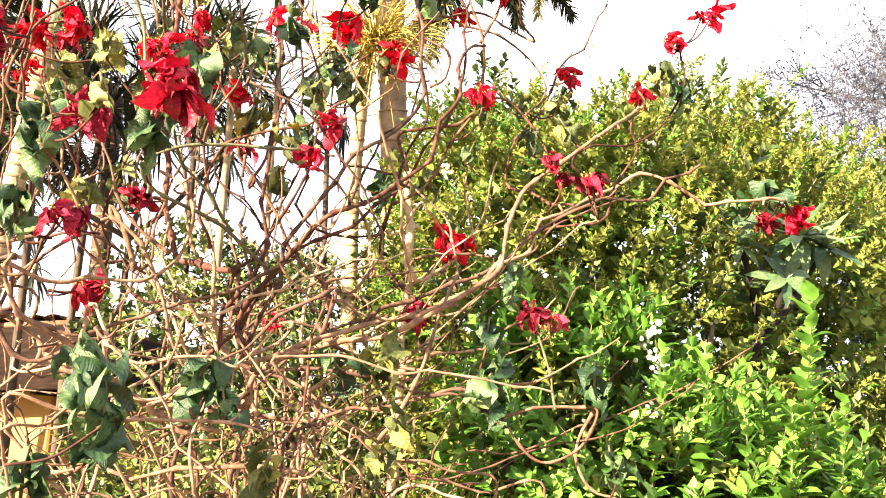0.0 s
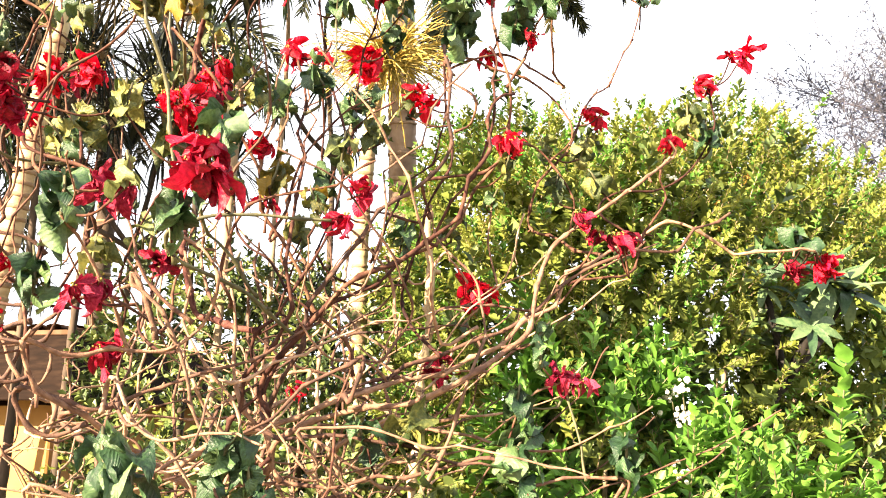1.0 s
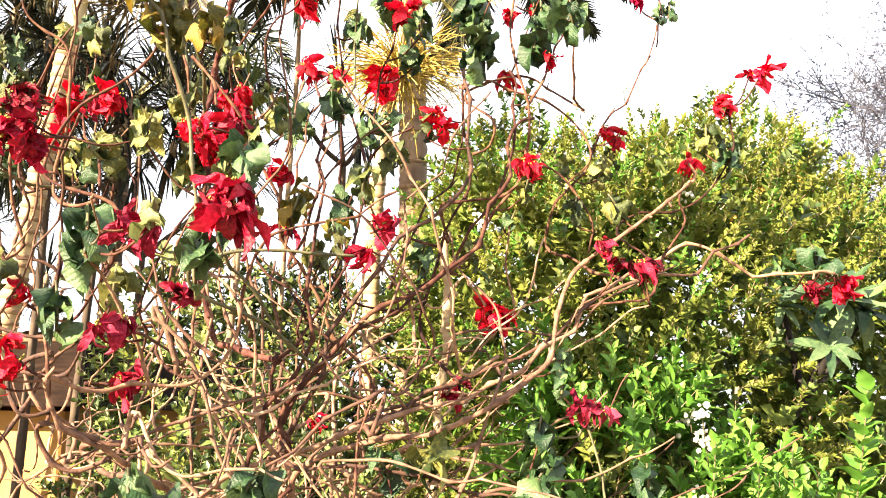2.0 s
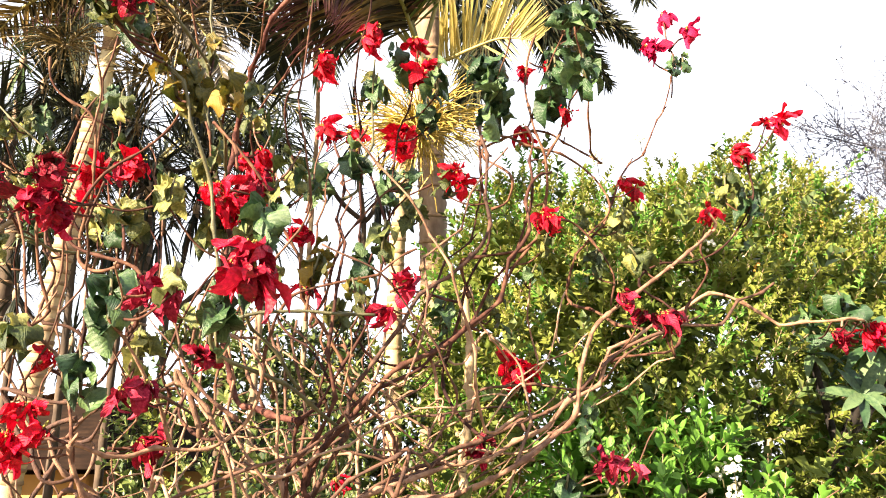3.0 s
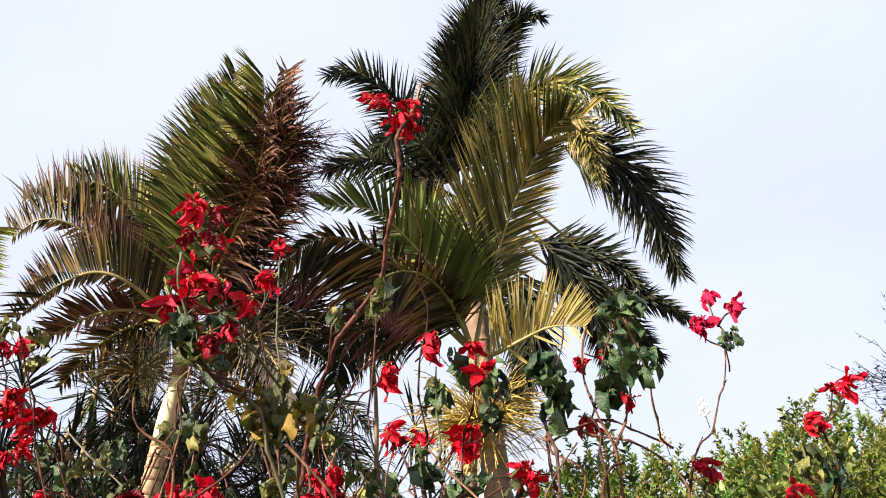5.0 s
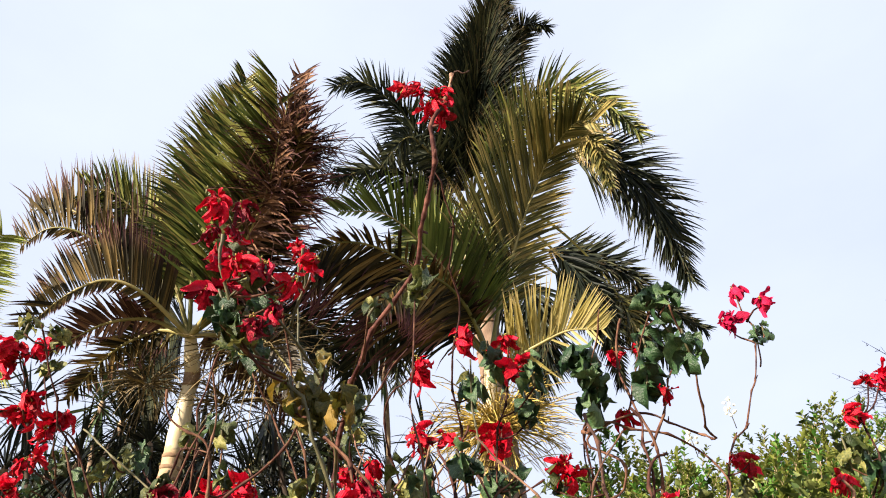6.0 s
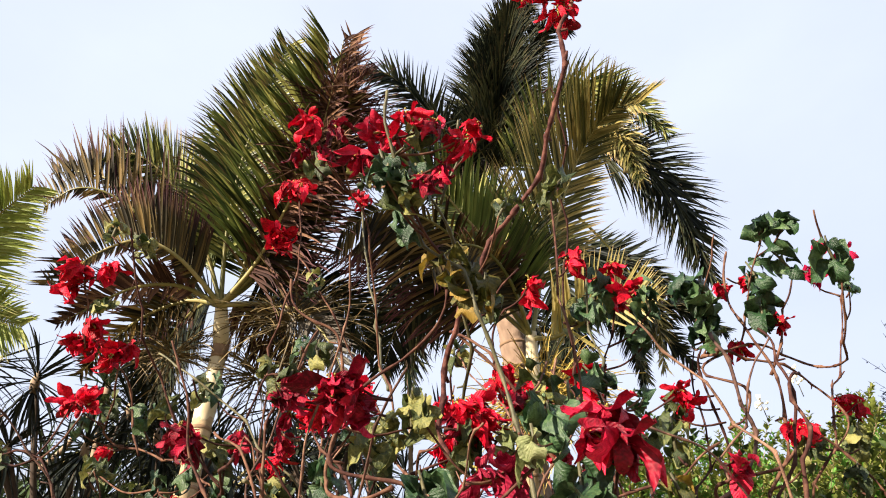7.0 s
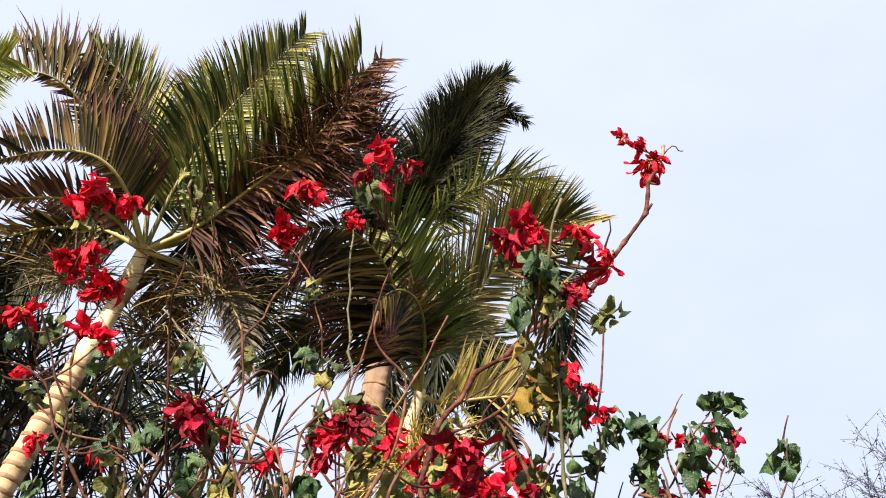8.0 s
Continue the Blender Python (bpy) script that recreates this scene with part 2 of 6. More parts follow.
TWIG = surface("twig_bark", [(0.2, (0.09, 0.065, 0.04)), (0.5, (0.20, 0.14, 0.09)), (0.8, (0.36, 0.27, 0.17))], 8, 0.85, 0.5, 90, "island", 0.25)
PETAL = surface("cream_petal", [(0.2, (0.72, 0.68, 0.52)), (0.6, (0.82, 0.80, 0.68)), (0.85, (0.86, 0.85, 0.78))], 40, 0.6, 0.2, 90, "island", 0.1, 0.2)
BERRY = surface("orange_berry", [(0.2, (0.50, 0.22, 0.02)), (0.6, (0.66, 0.34, 0.05)), (0.85, (0.72, 0.45, 0.10))], 30, 0.4, 0.1, 90, "island", 0.3)
BLUE_LEAF = surface("blue_green_leaf", [(0.15, (0.010, 0.028, 0.013)), (0.5, (0.030, 0.066, 0.028)), (0.85, (0.09, 0.14, 0.06))], 10, 0.42, 0.4, 80, "object", 0.35, 0.12, spec=0.25)
STEM_DARK = surface("rough_dark_stem", [(0.2, (0.003, 0.0022, 0.002)), (0.5, (0.008, 0.006, 0.005)), (0.8, (0.022, 0.016, 0.012))], 20, 0.85, 0.8, 90, None)
PLASTER = surface("ochre_plaster", [(0.25, (0.216, 0.104, 0.0259)), (0.5, (0.292, 0.149, 0.0396)), (0.8, (0.367, 0.203, 0.0612))], 2.2, 0.85, 0.3, 60, None)
# Brown timber taken near black: the shade of the eaves is in its colour
TIMBER = surface("shaded_brown_timber", [(0.25, (0.004, 0.002, 0.0012)), (0.5, (0.010, 0.0048, 0.003)), (0.8, (0.024, 0.013, 0.008))], 5, 0.7, 0.4, 60, None, stretch=(1, 6, 6), spec=0.05)
ROOFING = surface("terracotta_tile", [(0.25, (0.05, 0.026, 0.016)), (0.5, (0.09, 0.05, 0.03)), (0.8, (0.15, 0.09, 0.06))], 6, 0.85, 0.5, 60, "object", 0.2, spec=0.05)
SOIL = surface("dry_soil_and_grass", [(0.25, (0.06, 0.075, 0.025)), (0.5, (0.16, 0.13, 0.07)), (0.8, (0.28, 0.22, 0.13))], 0.9, 0.95, 0.6, 14, None)


# ---- mesh helpers ----
def mesh_of(name, verts, faces, material, uvs=None, smooth=True):
    me = bpy.data.meshes.new(name)
    me.from_pydata([tuple(v) for v in verts], [], [tuple(f) for f in faces])
    me.materials.append(material)
    if uvs is not None:
        layer = me.uv_layers.new(name="UVMap")
        loops = np.empty(len(me.loops), dtype=np.int32)
        me.loops.foreach_get("vertex_index", loops)
        layer.data.foreach_set("uv", np.asarray(uvs, dtype=np.float32)[loops].ravel())
    if smooth:
        me.polygons.foreach_set("use_smooth", np.ones(len(me.polygons), dtype=bool))
    me.update()
    return me


def part(name, me, parent, label=""):
    ob = new(name, me)
    ob.parent = parent
    return tagged(ob, label)


def thing(name, label, category, group="", at=(0, 0, 0), kind=""):
    ob = new(name)
    ob.empty_display_size = 0.1
    ob.location = at
    return tagged(ob, label, category, group, kind)


def spline(points, step):
    """Points along a smooth line through the given ones."""
    p = [np.asarray(q, float) for q in points]
    p = [2 * p[0] - p[1], *p, 2 * p[-1] - p[-2]]
    res = []
    for a, b, c, d in zip(p, p[1:], p[2:], p[3:]):
        k = max(2, int(np.linalg.norm(c - b) / step))
        for i in range(k):
            t = i / k
            res.append(0.5 * (2 * b + (c - a) * t + (2 * a - 5 * b + 4 * c - d) * t * t + (3 * b - a - 3 * c + d) * t ** 3))
    res.append(p[-2])
    return np.array(res)


def tube_data(line, radii, sides=6, rough=0.0, seed=0):
    """Verts and faces of a round stem along a line; rough: knobs, as a share of the radius."""
    r = np.random.default_rng(seed)
    n = len(line)
    tang = np.gradient(line, axis=0)
    tang /= np.linalg.norm(tang, axis=1)[:, None] + 1e-9
    ref = np.array((0.31, 0.77, 0.55))
    u = np.cross(tang, ref)
    u /= np.linalg.norm(u, axis=1)[:, None] + 1e-9
    v = np.cross(tang, u)
    ang = np.linspace(0, 2 * math.pi, sides, endpoint=False)
    rad = np.asarray(radii)[:, None] * (1 + rough * (r.random((n, sides)) - 0.5) * 2)
    verts = (line[:, None, :] + rad[..., None] * (np.cos(ang)[None, :, None] * u[:, None, :] + np.sin(ang)[None, :, None] * v[:, None, :])).reshape(-1, 3)
    faces = []
    for i in range(n - 1):
        for j in range(sides):
            k = (j + 1) % sides
            faces.append((i * sides + j, i * sides + k, (i + 1) * sides + k, (i + 1) * sides + j))
    faces.append(tuple(range(sides))[::-1])
    faces.append(tuple((n - 1) * sides + j for j in range(sides)))
    return verts, faces


def joined(pieces):
    verts, faces, base = [], [], 0
    for v, f in pieces:
        verts.append(np.asarray(v))
        faces.extend(tuple(i + base for i in q) for q in f)
        base += len(v)
    return np.concatenate(verts), faces


def blade_grid(length, width, outline, bend, fold, wave, twist=0.0, rows=6, seed=0, cols=2):
    """A leaf along +x in its own axes, z its upper side: outline gives the half width along it."""
    r = np.random.default_rng(seed)
    verts, uvs, faces = [], [], []
    x = z = 0.0
    a = 0.0
    ph = r.random() * 6
    for i in range(rows + 1):
        t = i / rows
        hw = width * outline(t)
        for j in range(-cols, cols + 1):
            s = j / cols
            side = hw * s
            lift = fold * abs(side) + wave * width * math.sin(ph + 9 * t + 2.2 * s) * abs(s)
            tw = twist * t
            verts.append((x, side * math.cos(tw) - lift * math.sin(tw), z + side * math.sin(tw) + lift * math.cos(tw)))
            uvs.append((0.5 + s / 2, t))
        a += bend / rows * (0.6 + 0.8 * t)
        x += length / rows * math.cos(a)
        z += length / rows * math.sin(a)
    w = 2 * cols + 1
    for i in range(rows):
        for j in range(w - 1):
            faces.append((i * w + j, (i + 1) * w + j, (i + 1) * w + j + 1, i * w + j + 1))
    return verts, faces, uvs


def many_blades(base, direc, normal, length, width, droop, segs=4, fold=0.25, outline=None, down=(0, 0, -1)):
    """Vertices, faces and uvs of many narrow leaves at once; each arcs from its direction towards down."""
    n = len(base)
    d = direc / (np.linalg.norm(direc, axis=1)[:, None] + 1e-9)
    g = np.array(down, float)
    pos = np.array(base, float)
    verts, uvs = [], []
    outline = outline or (lambda t: (0.25 + 1.6 * t) if t < 0.45 else max(0.02, 1.0 - ((t - 0.45) / 0.55) ** 1.8))
    for i in range(segs + 1):
        t = i / segs
        side = np.cross(d, normal)
        side /= np.linalg.norm(side, axis=1)[:, None] + 1e-9
        nn = np.cross(side, d)
        hw = (width * outline(t) / 2)[:, None]
        verts.append(np.stack([pos - side * hw + nn * hw * fold * 2, pos, pos + side * hw + nn * hw * fold * 2], 1))
        uvs.append(np.broadcast_to(np.array([[0.0, t], [0.5, t], [1.0, t]]), (n, 3, 2)))
        pos = pos + d * (length / segs)[:, None]
        d = d + g[None, :] * (droop / segs)[:, None] * (0.4 + 1.2 * t)
        d /= np.linalg.norm(d, axis=1)[:, None]
    V = np.stack(verts, 1).reshape(-1, 3)
    U = np.stack(uvs, 1).reshape(-1, 2)
    per = 3 * (segs + 1)
    q = np.array([(3 * i + j, 3 * i + j + 1, 3 * i + j + 4, 3 * i + j + 3) for i in range(segs) for j in range(2)])
    Fc = (np.arange(n)[:, None, None] * per + q[None]).reshape(-1, 4)
    return V, Fc, U


def fast_mesh(name, V, Fc, material, U=None, smooth=True):
    me = bpy.data.meshes.new(name)
    me.vertices.add(len(V))
    me.vertices.foreach_set("co", np.asarray(V, np.float32).ravel())
    k = Fc.shape[1]
    me.loops.add(Fc.size)
    me.loops.foreach_set("vertex_index", np.asarray(Fc, np.int32).ravel())
    me.polygons.add(len(Fc))
    me.polygons.foreach_set("loop_start", np.arange(0, Fc.size, k, dtype=np.int32))
    if U is not None:
        layer = me.uv_layers.new(name="UVMap")
        layer.data.foreach_set("uv", np.asarray(U, np.float32)[Fc.ravel()].ravel())
    me.materials.append(material)
    me.polygons.foreach_set("use_smooth", np.full(len(Fc), smooth))
    me.update(calc_edges=True)
    me.validate()
    return me


# ---- ground and house ----
def ground_sheet():
    bm = bmesh.new()
    bmesh.ops.create_grid(bm, x_segments=90, y_segments=90, size=1.0)
    for v in bm.verts:
        x, y = v.co.x, v.co.y
        v.co.x, v.co.y = math.copysign(abs(x) ** 3, x) * 1500, math.copysign(abs(y) ** 3, y) * 1500
        r = math.hypot(v.co.x, v.co.y)
        v.co.z = 0.05 * noise.noise((v.co.x * 0.6, v.co.y * 0.6, 3)) * min(1, r / 2) - 0.02
    me = bpy.data.meshes.new("ground")
    bm.to_mesh(me)
    bm.free()
    me.materials.append(SOIL)
    tagged(new("ground", me), "bare garden soil with dry grass", "ground", kind="structure")


def box(x0, y0, z0, x1, y1, z1, material, bevel=0.01):
    bm = bmesh.new()
    bmesh.ops.create_cube(bm, size=1.0)
    for v in bm.verts:
        v.co = ((x0 + x1) / 2 + v.co.x * (x1 - x0), (y0 + y1) / 2 + v.co.y * (y1 - y0), (z0 + z1) / 2 + v.co.z * (z1 - z0))
    if bevel:
        bmesh.ops.bevel(bm, geom=bm.edges[:], offset=bevel, segments=1, affect="EDGES")
    me = bpy.data.meshes.new("part")
    bm.to_mesh(me)
    bm.free()
    me.materials.append(material)
    return me


def garden_house():
    """The end of a low house: ochre wall, brown eave boards on rafters, a tiled roof."""
    house = thing("house", "low ochre plastered house with brown timber eaves", "house", at=(-6.0, 11.2, 0))
    m = pose(0, 0, 0, 0, 0, -14)
    def put(name, me, label=""):
        ob = part(name, me, house, label)
        ob.matrix_local = m
        return ob
    put("wall", box(-3.0, -1.6, 0, 2.05, 3.0, 2.25, PLASTER, 0.02), "sunlit ochre plaster wall")
    put("soffit", box(-3.4, -2.1, 2.252, 2.55, 3.4, 2.32, TIMBER), "brown boarded soffit darkened for shade")
    put("fascia", box(-3.4, -2.16, 2.20, 2.58, -2.102, 2.88, TIMBER), "brown fascia board darkened for shade")
    put("fascia", box(2.552, -2.1, 2.20, 2.61, 3.4, 2.88, TIMBER), "brown fascia board darkened for shade")
    for i in range(8):
        put("rafter", box(-3.1 + 0.75 * i, -2.08, 2.16, -3.02 + 0.75 * i, -1.61, 2.25, TIMBER, 0.006))
    tile_v, tile_f = [], []
    for j in range(7):
        a = math.pi * j / 6
        for x in (0.0, 0.42):
            tile_v.append((0.11 * math.cos(a), x, 0.05 * math.sin(a)))
    for j in range(6):
        tile_f.append((2 * j, 2 * j + 1, 2 * j + 3, 2 * j + 2))
    tile = mesh_of("tile", tile_v, tile_f, ROOFING)
    roof = put("roof", box(-3.42, -2.14, 2.885, 2.60, 3.4, 2.94, ROOFING), "terracotta tiled roof")
    for i in range(27):
        for j in range(4):
            t = part("tile", tile, roof)
            t.location = (-3.3 + 0.22 * i, -2.2 + 0.36 * j, 2.95 + 0.03 * j)


# ---- palms ----
def ringed_trunk(palm, line, r0, r1, material, ring_step, sides=18, rough=0.03, label=""):
    """A palm trunk with leaf-scar rings that stand a little proud."""
    pts = spline(line, 0.03)
    n = len(pts)
    s = np.concatenate([[0], np.cumsum(np.linalg.norm(np.diff(pts, axis=0), axis=1))])
    rad = r0 + (r1 - r0) * (s / s[-1])
    rad *= 1 + 0.05 * np.exp(-((s % ring_step) / ring_step * 7) ** 2) + 0.35 * np.exp(-s / 0.35)
    v, f = tube_data(pts, rad, sides, rough, 3)
    trunk = part("trunk", mesh_of("trunk", v, f, material), palm, label)
    k = 0
    d = ring_step * 1.5
    while d < s[-1] - 0.1:
        i = int(np.searchsorted(s, d))
        seg = np.array([pts[i] + (pts[i + 1] - pts[i]) * q for q in (-0.6, -0.35, 0.35, 0.6)]) if i + 1 < n else None
        if seg is not None:
            r_ring = r0 + (r1 - r0) * d / s[-1]
            v, f = tube_data(seg, np.array([0.98, 1.085, 1.085, 0.98]) * r_ring, sides, 0.02, i)
            part("ring", mesh_of("ring", v, f, RING), trunk)
        d += ring_step * (0.8 + 0.4 * rng.random())
        k += 1
    return trunk


def crownshaft(palm, base, top, r0, r1):
    p = spline([base, (Vector(base) + Vector(top)) / 2, top], 0.03)
    t = np.linspace(0, 1, len(p))
    rad = r0 * (1.0 + 0.22 * np.sin(math.pi * np.clip(t * 1.4, 0, 1)) - 0.1 * t) * (1 - t) + r1 * t
    v, f = tube_data(p, rad, 18, 0.01, 5)
    part("crownshaft", mesh_of("crownshaft", v, f, SHAFT), palm, "smooth yellow-green crownshaft")


FRESH_FROND = surface("fresh_palm_leaflet", [(0.15, (0.0255, 0.0425, 0.0085)), (0.5, (0.0892, 0.132, 0.0238)), (0.85, (0.221, 0.272, 0.0638))], 2.2, 0.42, 0.25, 60, "island", 0.3, 0.35, ((0.30, 0.17, 0.06), 0.85), spec=0.35)
GREY_FROND = surface("bleached_palm_leaflet", [(0.15, (0.05, 0.0425, 0.0325)), (0.5, (0.11, 0.0975, 0.0775)), (0.85, (0.18, 0.165, 0.135))], 2.5, 0.75, 0.4, 60, "island", 0.3, 0.2, spec=0.15)
BRIGHT_FROND = surface("bright_palm_leaflet", [(0.15, (0.10, 0.14, 0.02)), (0.5, (0.24, 0.30, 0.05)), (0.85, (0.42, 0.46, 0.12))], 2.2, 0.42, 0.25, 60, "island", 0.2, 0.3, ((0.50, 0.42, 0.18), 0.8), spec=0.55)
FACE = Vector((0.1, -0.75, -0.65)).normalized()


def frond(palm, points, leaflet, material, droop=0.6, up_side=(1, 1), n=None, plume=False, ragged=0.0, trim=(1, 1), bare=0.16, rise=0.0, sweep=0.0):
    """A feather leaf: a tapering stalk and rows of leaflets. up_side: how full its right and left rows are, 0 to 1;
    plume: leaflets stand out all round; ragged: the share of leaflets broken short or twisted; trim: the
    length of its right and left rows; bare: the part of the stalk without leaflets; rise: how far the
    leaflets turn upright, side by side; sweep: how far they lean on towards the tip."""
    pts = spline(points, 0.02)
    s = np.concatenate([[0], np.cumsum(np.linalg.norm(np.diff(pts, axis=0), axis=1))])
    length = s[-1]
    rad = 0.020 * (1 - s / length) ** 0.8 + 0.0022
    v, f = tube_data(pts[::2], rad[::2], 6, 0.03, 1)
    stalk = part("frond", mesh_of("frond", v, f, RACHIS), palm)
    k = n or int(length * (64 if plume else 76))
    bases, dirs, norms, lens, widths, droops = [], [], [], [], [], []
    r = np.random.default_rng(int(abs(pts[0][0] * 977 + pts[-1][2] * 3571 + pts[-1][0] * 131) * 10) % 99991)
    roll = r.uniform(-0.35, 0.35)
    for i in range(k):
        t = bare + (1 - bare) * (i + 0.5 * r.random()) / k
        j = min(len(pts) - 2, int(np.searchsorted(s, t * length)))
        tan = Vector(pts[j + 1] - pts[j]).normalized()
        side = tan.cross(FACE)
        side = Matrix.Rotation(roll, 3, tan) @ side.normalized()
        nor = side.cross(tan).normalized()
        size = leaflet * (0.35 + 0.65 * math.sin(math.pi * min(1, 0.18 + 0.9 * t)) ** 0.7)
        for sgn, on, cut_to in ((1, up_side[0], trim[0]), (-1, up_side[1], trim[1])):
            if r.random() > on or r.random() < ragged * 0.25:
                continue
            fwd = 0.35 + sweep + 0.75 * t + r.normal(0, 0.10)
            lift = r.normal(0, 0.10) + (r.uniform(-1.7, 1.7) if plume else 0.30)
            d = side * sgn * (1 if not plume else math.cos(lift)) + tan * fwd + nor * (lift if not plume else math.sin(lift))
            if rise and d.z > 0:
                d = d.normalized().lerp(Vector((-0.10, 0.05, 1.0)), rise)
            bases.append(pts[j])
            dirs.append(d + Vector(r.normal(0, 0.22 * ragged + 0.03, 3)))
            norms.append(nor)
            cut = 1.0 if r.random() > 0.08 + ragged else r.uniform(0.4, 0.9)
            lens.append(size * cut_to * 1.12 * (0.6 + 0.4 * on) * cut * r.uniform(0.88, 1.08))
            widths.append((0.027 if plume else 0.026) * r.uniform(0.7, 1.2) * (0.7 + 0.4 * size / leaflet))
            droops.append(droop * r.uniform(0.4, 1.8) + ragged * r.normal(0, 0.9))
    V, Fc, U = many_blades(np.array(bases), np.array(dirs), np.array(norms), np.array(lens), np.array(widths), np.array(droops), 5, 0.22, lambda t: 0.5 + 1.4 * t if t < 0.36 else max(0.02, ((1 - t) / 0.64) ** 0.85))
    tagged(part("leaf_fringe", fast_mesh("leaf_fringe", V, Fc, material, U), stalk), kind="stuff")
    return stalk


def tassel(palm, at, size, count, material, name, label, sag=0.9, spread=1.0):
    """A palm's branching flower stalk: many thin strands that spring out and hang."""
    r = np.random.default_rng(int(at[2] * 1000) % 9973)
    d = r.normal(0, 1, (count, 3)) * np.array((spread, spread, 0.45)) + np.array((0, 0, 0.15))
    d /= np.linalg.norm(d, axis=1)[:, None]
    base = np.array(at)[None] + d * size * 0.08 + r.normal(0, 0.03, (count, 3)) * size
    L = size * r.uniform(0.55, 1.1, count)
    V, Fc, U = many_blades(base, d, r.normal(0, 1, (count, 3)), L, np.full(count, 0.011) * r.uniform(0.7, 1.3, count), np.full(count, sag) * r.uniform(0.4, 1.6, count), 6, 0.9, lambda t: 1.0 - 0.6 * t)
    k = count * 2
    pick = r.integers(0, count, k)
    off = r.uniform(0.2, 0.8, k)
    seg = np.clip((off * 6).astype(int), 0, 6)
    nodes = V.reshape(count, 7, 3, 3)[pick, seg, 1]
    d2 = d[pick] + r.normal(0, 0.6, (k, 3))
    d2 /= np.linalg.norm(d2, axis=1)[:, None]
    V2, F2, U2 = many_blades(nodes, d2, r.normal(0, 1, (k, 3)), L[pick] * 0.4, np.full(k, 0.008), np.full(k, sag), 4, 0.9, lambda t: 1.0 - 0.6 * t)
    me = fast_mesh(name, np.concatenate([V, V2]), np.concatenate([Fc, F2 + len(V)]), material, np.concatenate([U, U2]))
    part(name, me, palm, label)


spikes = {}


def spike_leaf(kind, material):
    key = (material.name, kind)
    if key not in spikes:
        v, f, u = blade_grid(1.0, 0.026, lambda t: (0.5 + t) if t < 0.4 else max(0.03, 0.95 - ((t - 0.4) / 0.6) ** 2 * 0.95), (-0.15, -0.5, -0.9, 0.1)[kind], 0.35, 0.0, 0.1, 5, kind, 1)
        spikes[key] = mesh_of("spike_leaf", v, f, material, u)
    return spikes[key]


def rosette_tree(stem_line, heads, label, r0=0.05, material=None):
    """A dracaena: bare crooked stems that end in rosettes of stiff narrow leaves; heads: (place, size, leaves)."""
    tree = thing("dracaena", label, "dracaena", "dracaenas in the garden", at=stem_line[0])
    m = Matrix.Translation(-Vector(stem_line[0]))
    def local(me):
        me.transform(m)
        return me
    p = spline(stem_line, 0.08)
    v, f = tube_data(p, np.linspace(r0, r0 * 0.6, len(p)), 8, 0.08, 2)
    part("stem", local(mesh_of("stem", v, f, SHADE_TRUNK if material else TWIG)), tree)
    top = Vector(stem_line[-1])
    for at, size, count in heads:
        if (Vector(at) - top).length > 0.1:
            q = spline([top, (top + Vector(at)) / 2 + Vector((0, 0, -0.1)), at], 0.06)
            v, f = tube_data(q, np.linspace(r0 * 0.6, r0 * 0.45, len(q)), 7, 0.08, 4)
            part("stem", local(mesh_of("stem", v, f, SHADE_TRUNK if material else TWIG)), tree)
        r = np.random.default_rng(int(abs(at[0] * 313 + at[2] * 717)))
        v, f = tube_data(np.array([(0, 0, -0.16), (0, 0, -0.05), (0, 0, 0.05)]), (0.03, 0.04, 0.012), 7, 0.1)
        core = part("rosette", mesh_of("rosette", v, f, TWIG), tree, "dark green rosette of stiff pointed leaves")
        core.location = Vector(at) - Vector(stem_line[0])
        for i in range(count):
            q = part("leaf", spike_leaf(int(r.integers(0, 4)), material or SPIKE_LEAF), core)
            up = r.uniform(-55, 80) if i < count * 0.8 else r.uniform(-85, -50)
            L = size * r.uniform(0.75, 1.1)
            q.matrix_local = Matrix.Translation((0, 0, -0.10 + 0.14 * (up + 60) / 140)) @ Matrix.Rotation(2.4 * i + r.normal(0, 0.3), 4, "Z") @ Matrix.Rotation(radians(-up), 4, "Y") @ Matrix.Translation((0.02, 0, 0)) @ Matrix.Diagonal((L, max(L, 0.5), L, 1))
    return tree


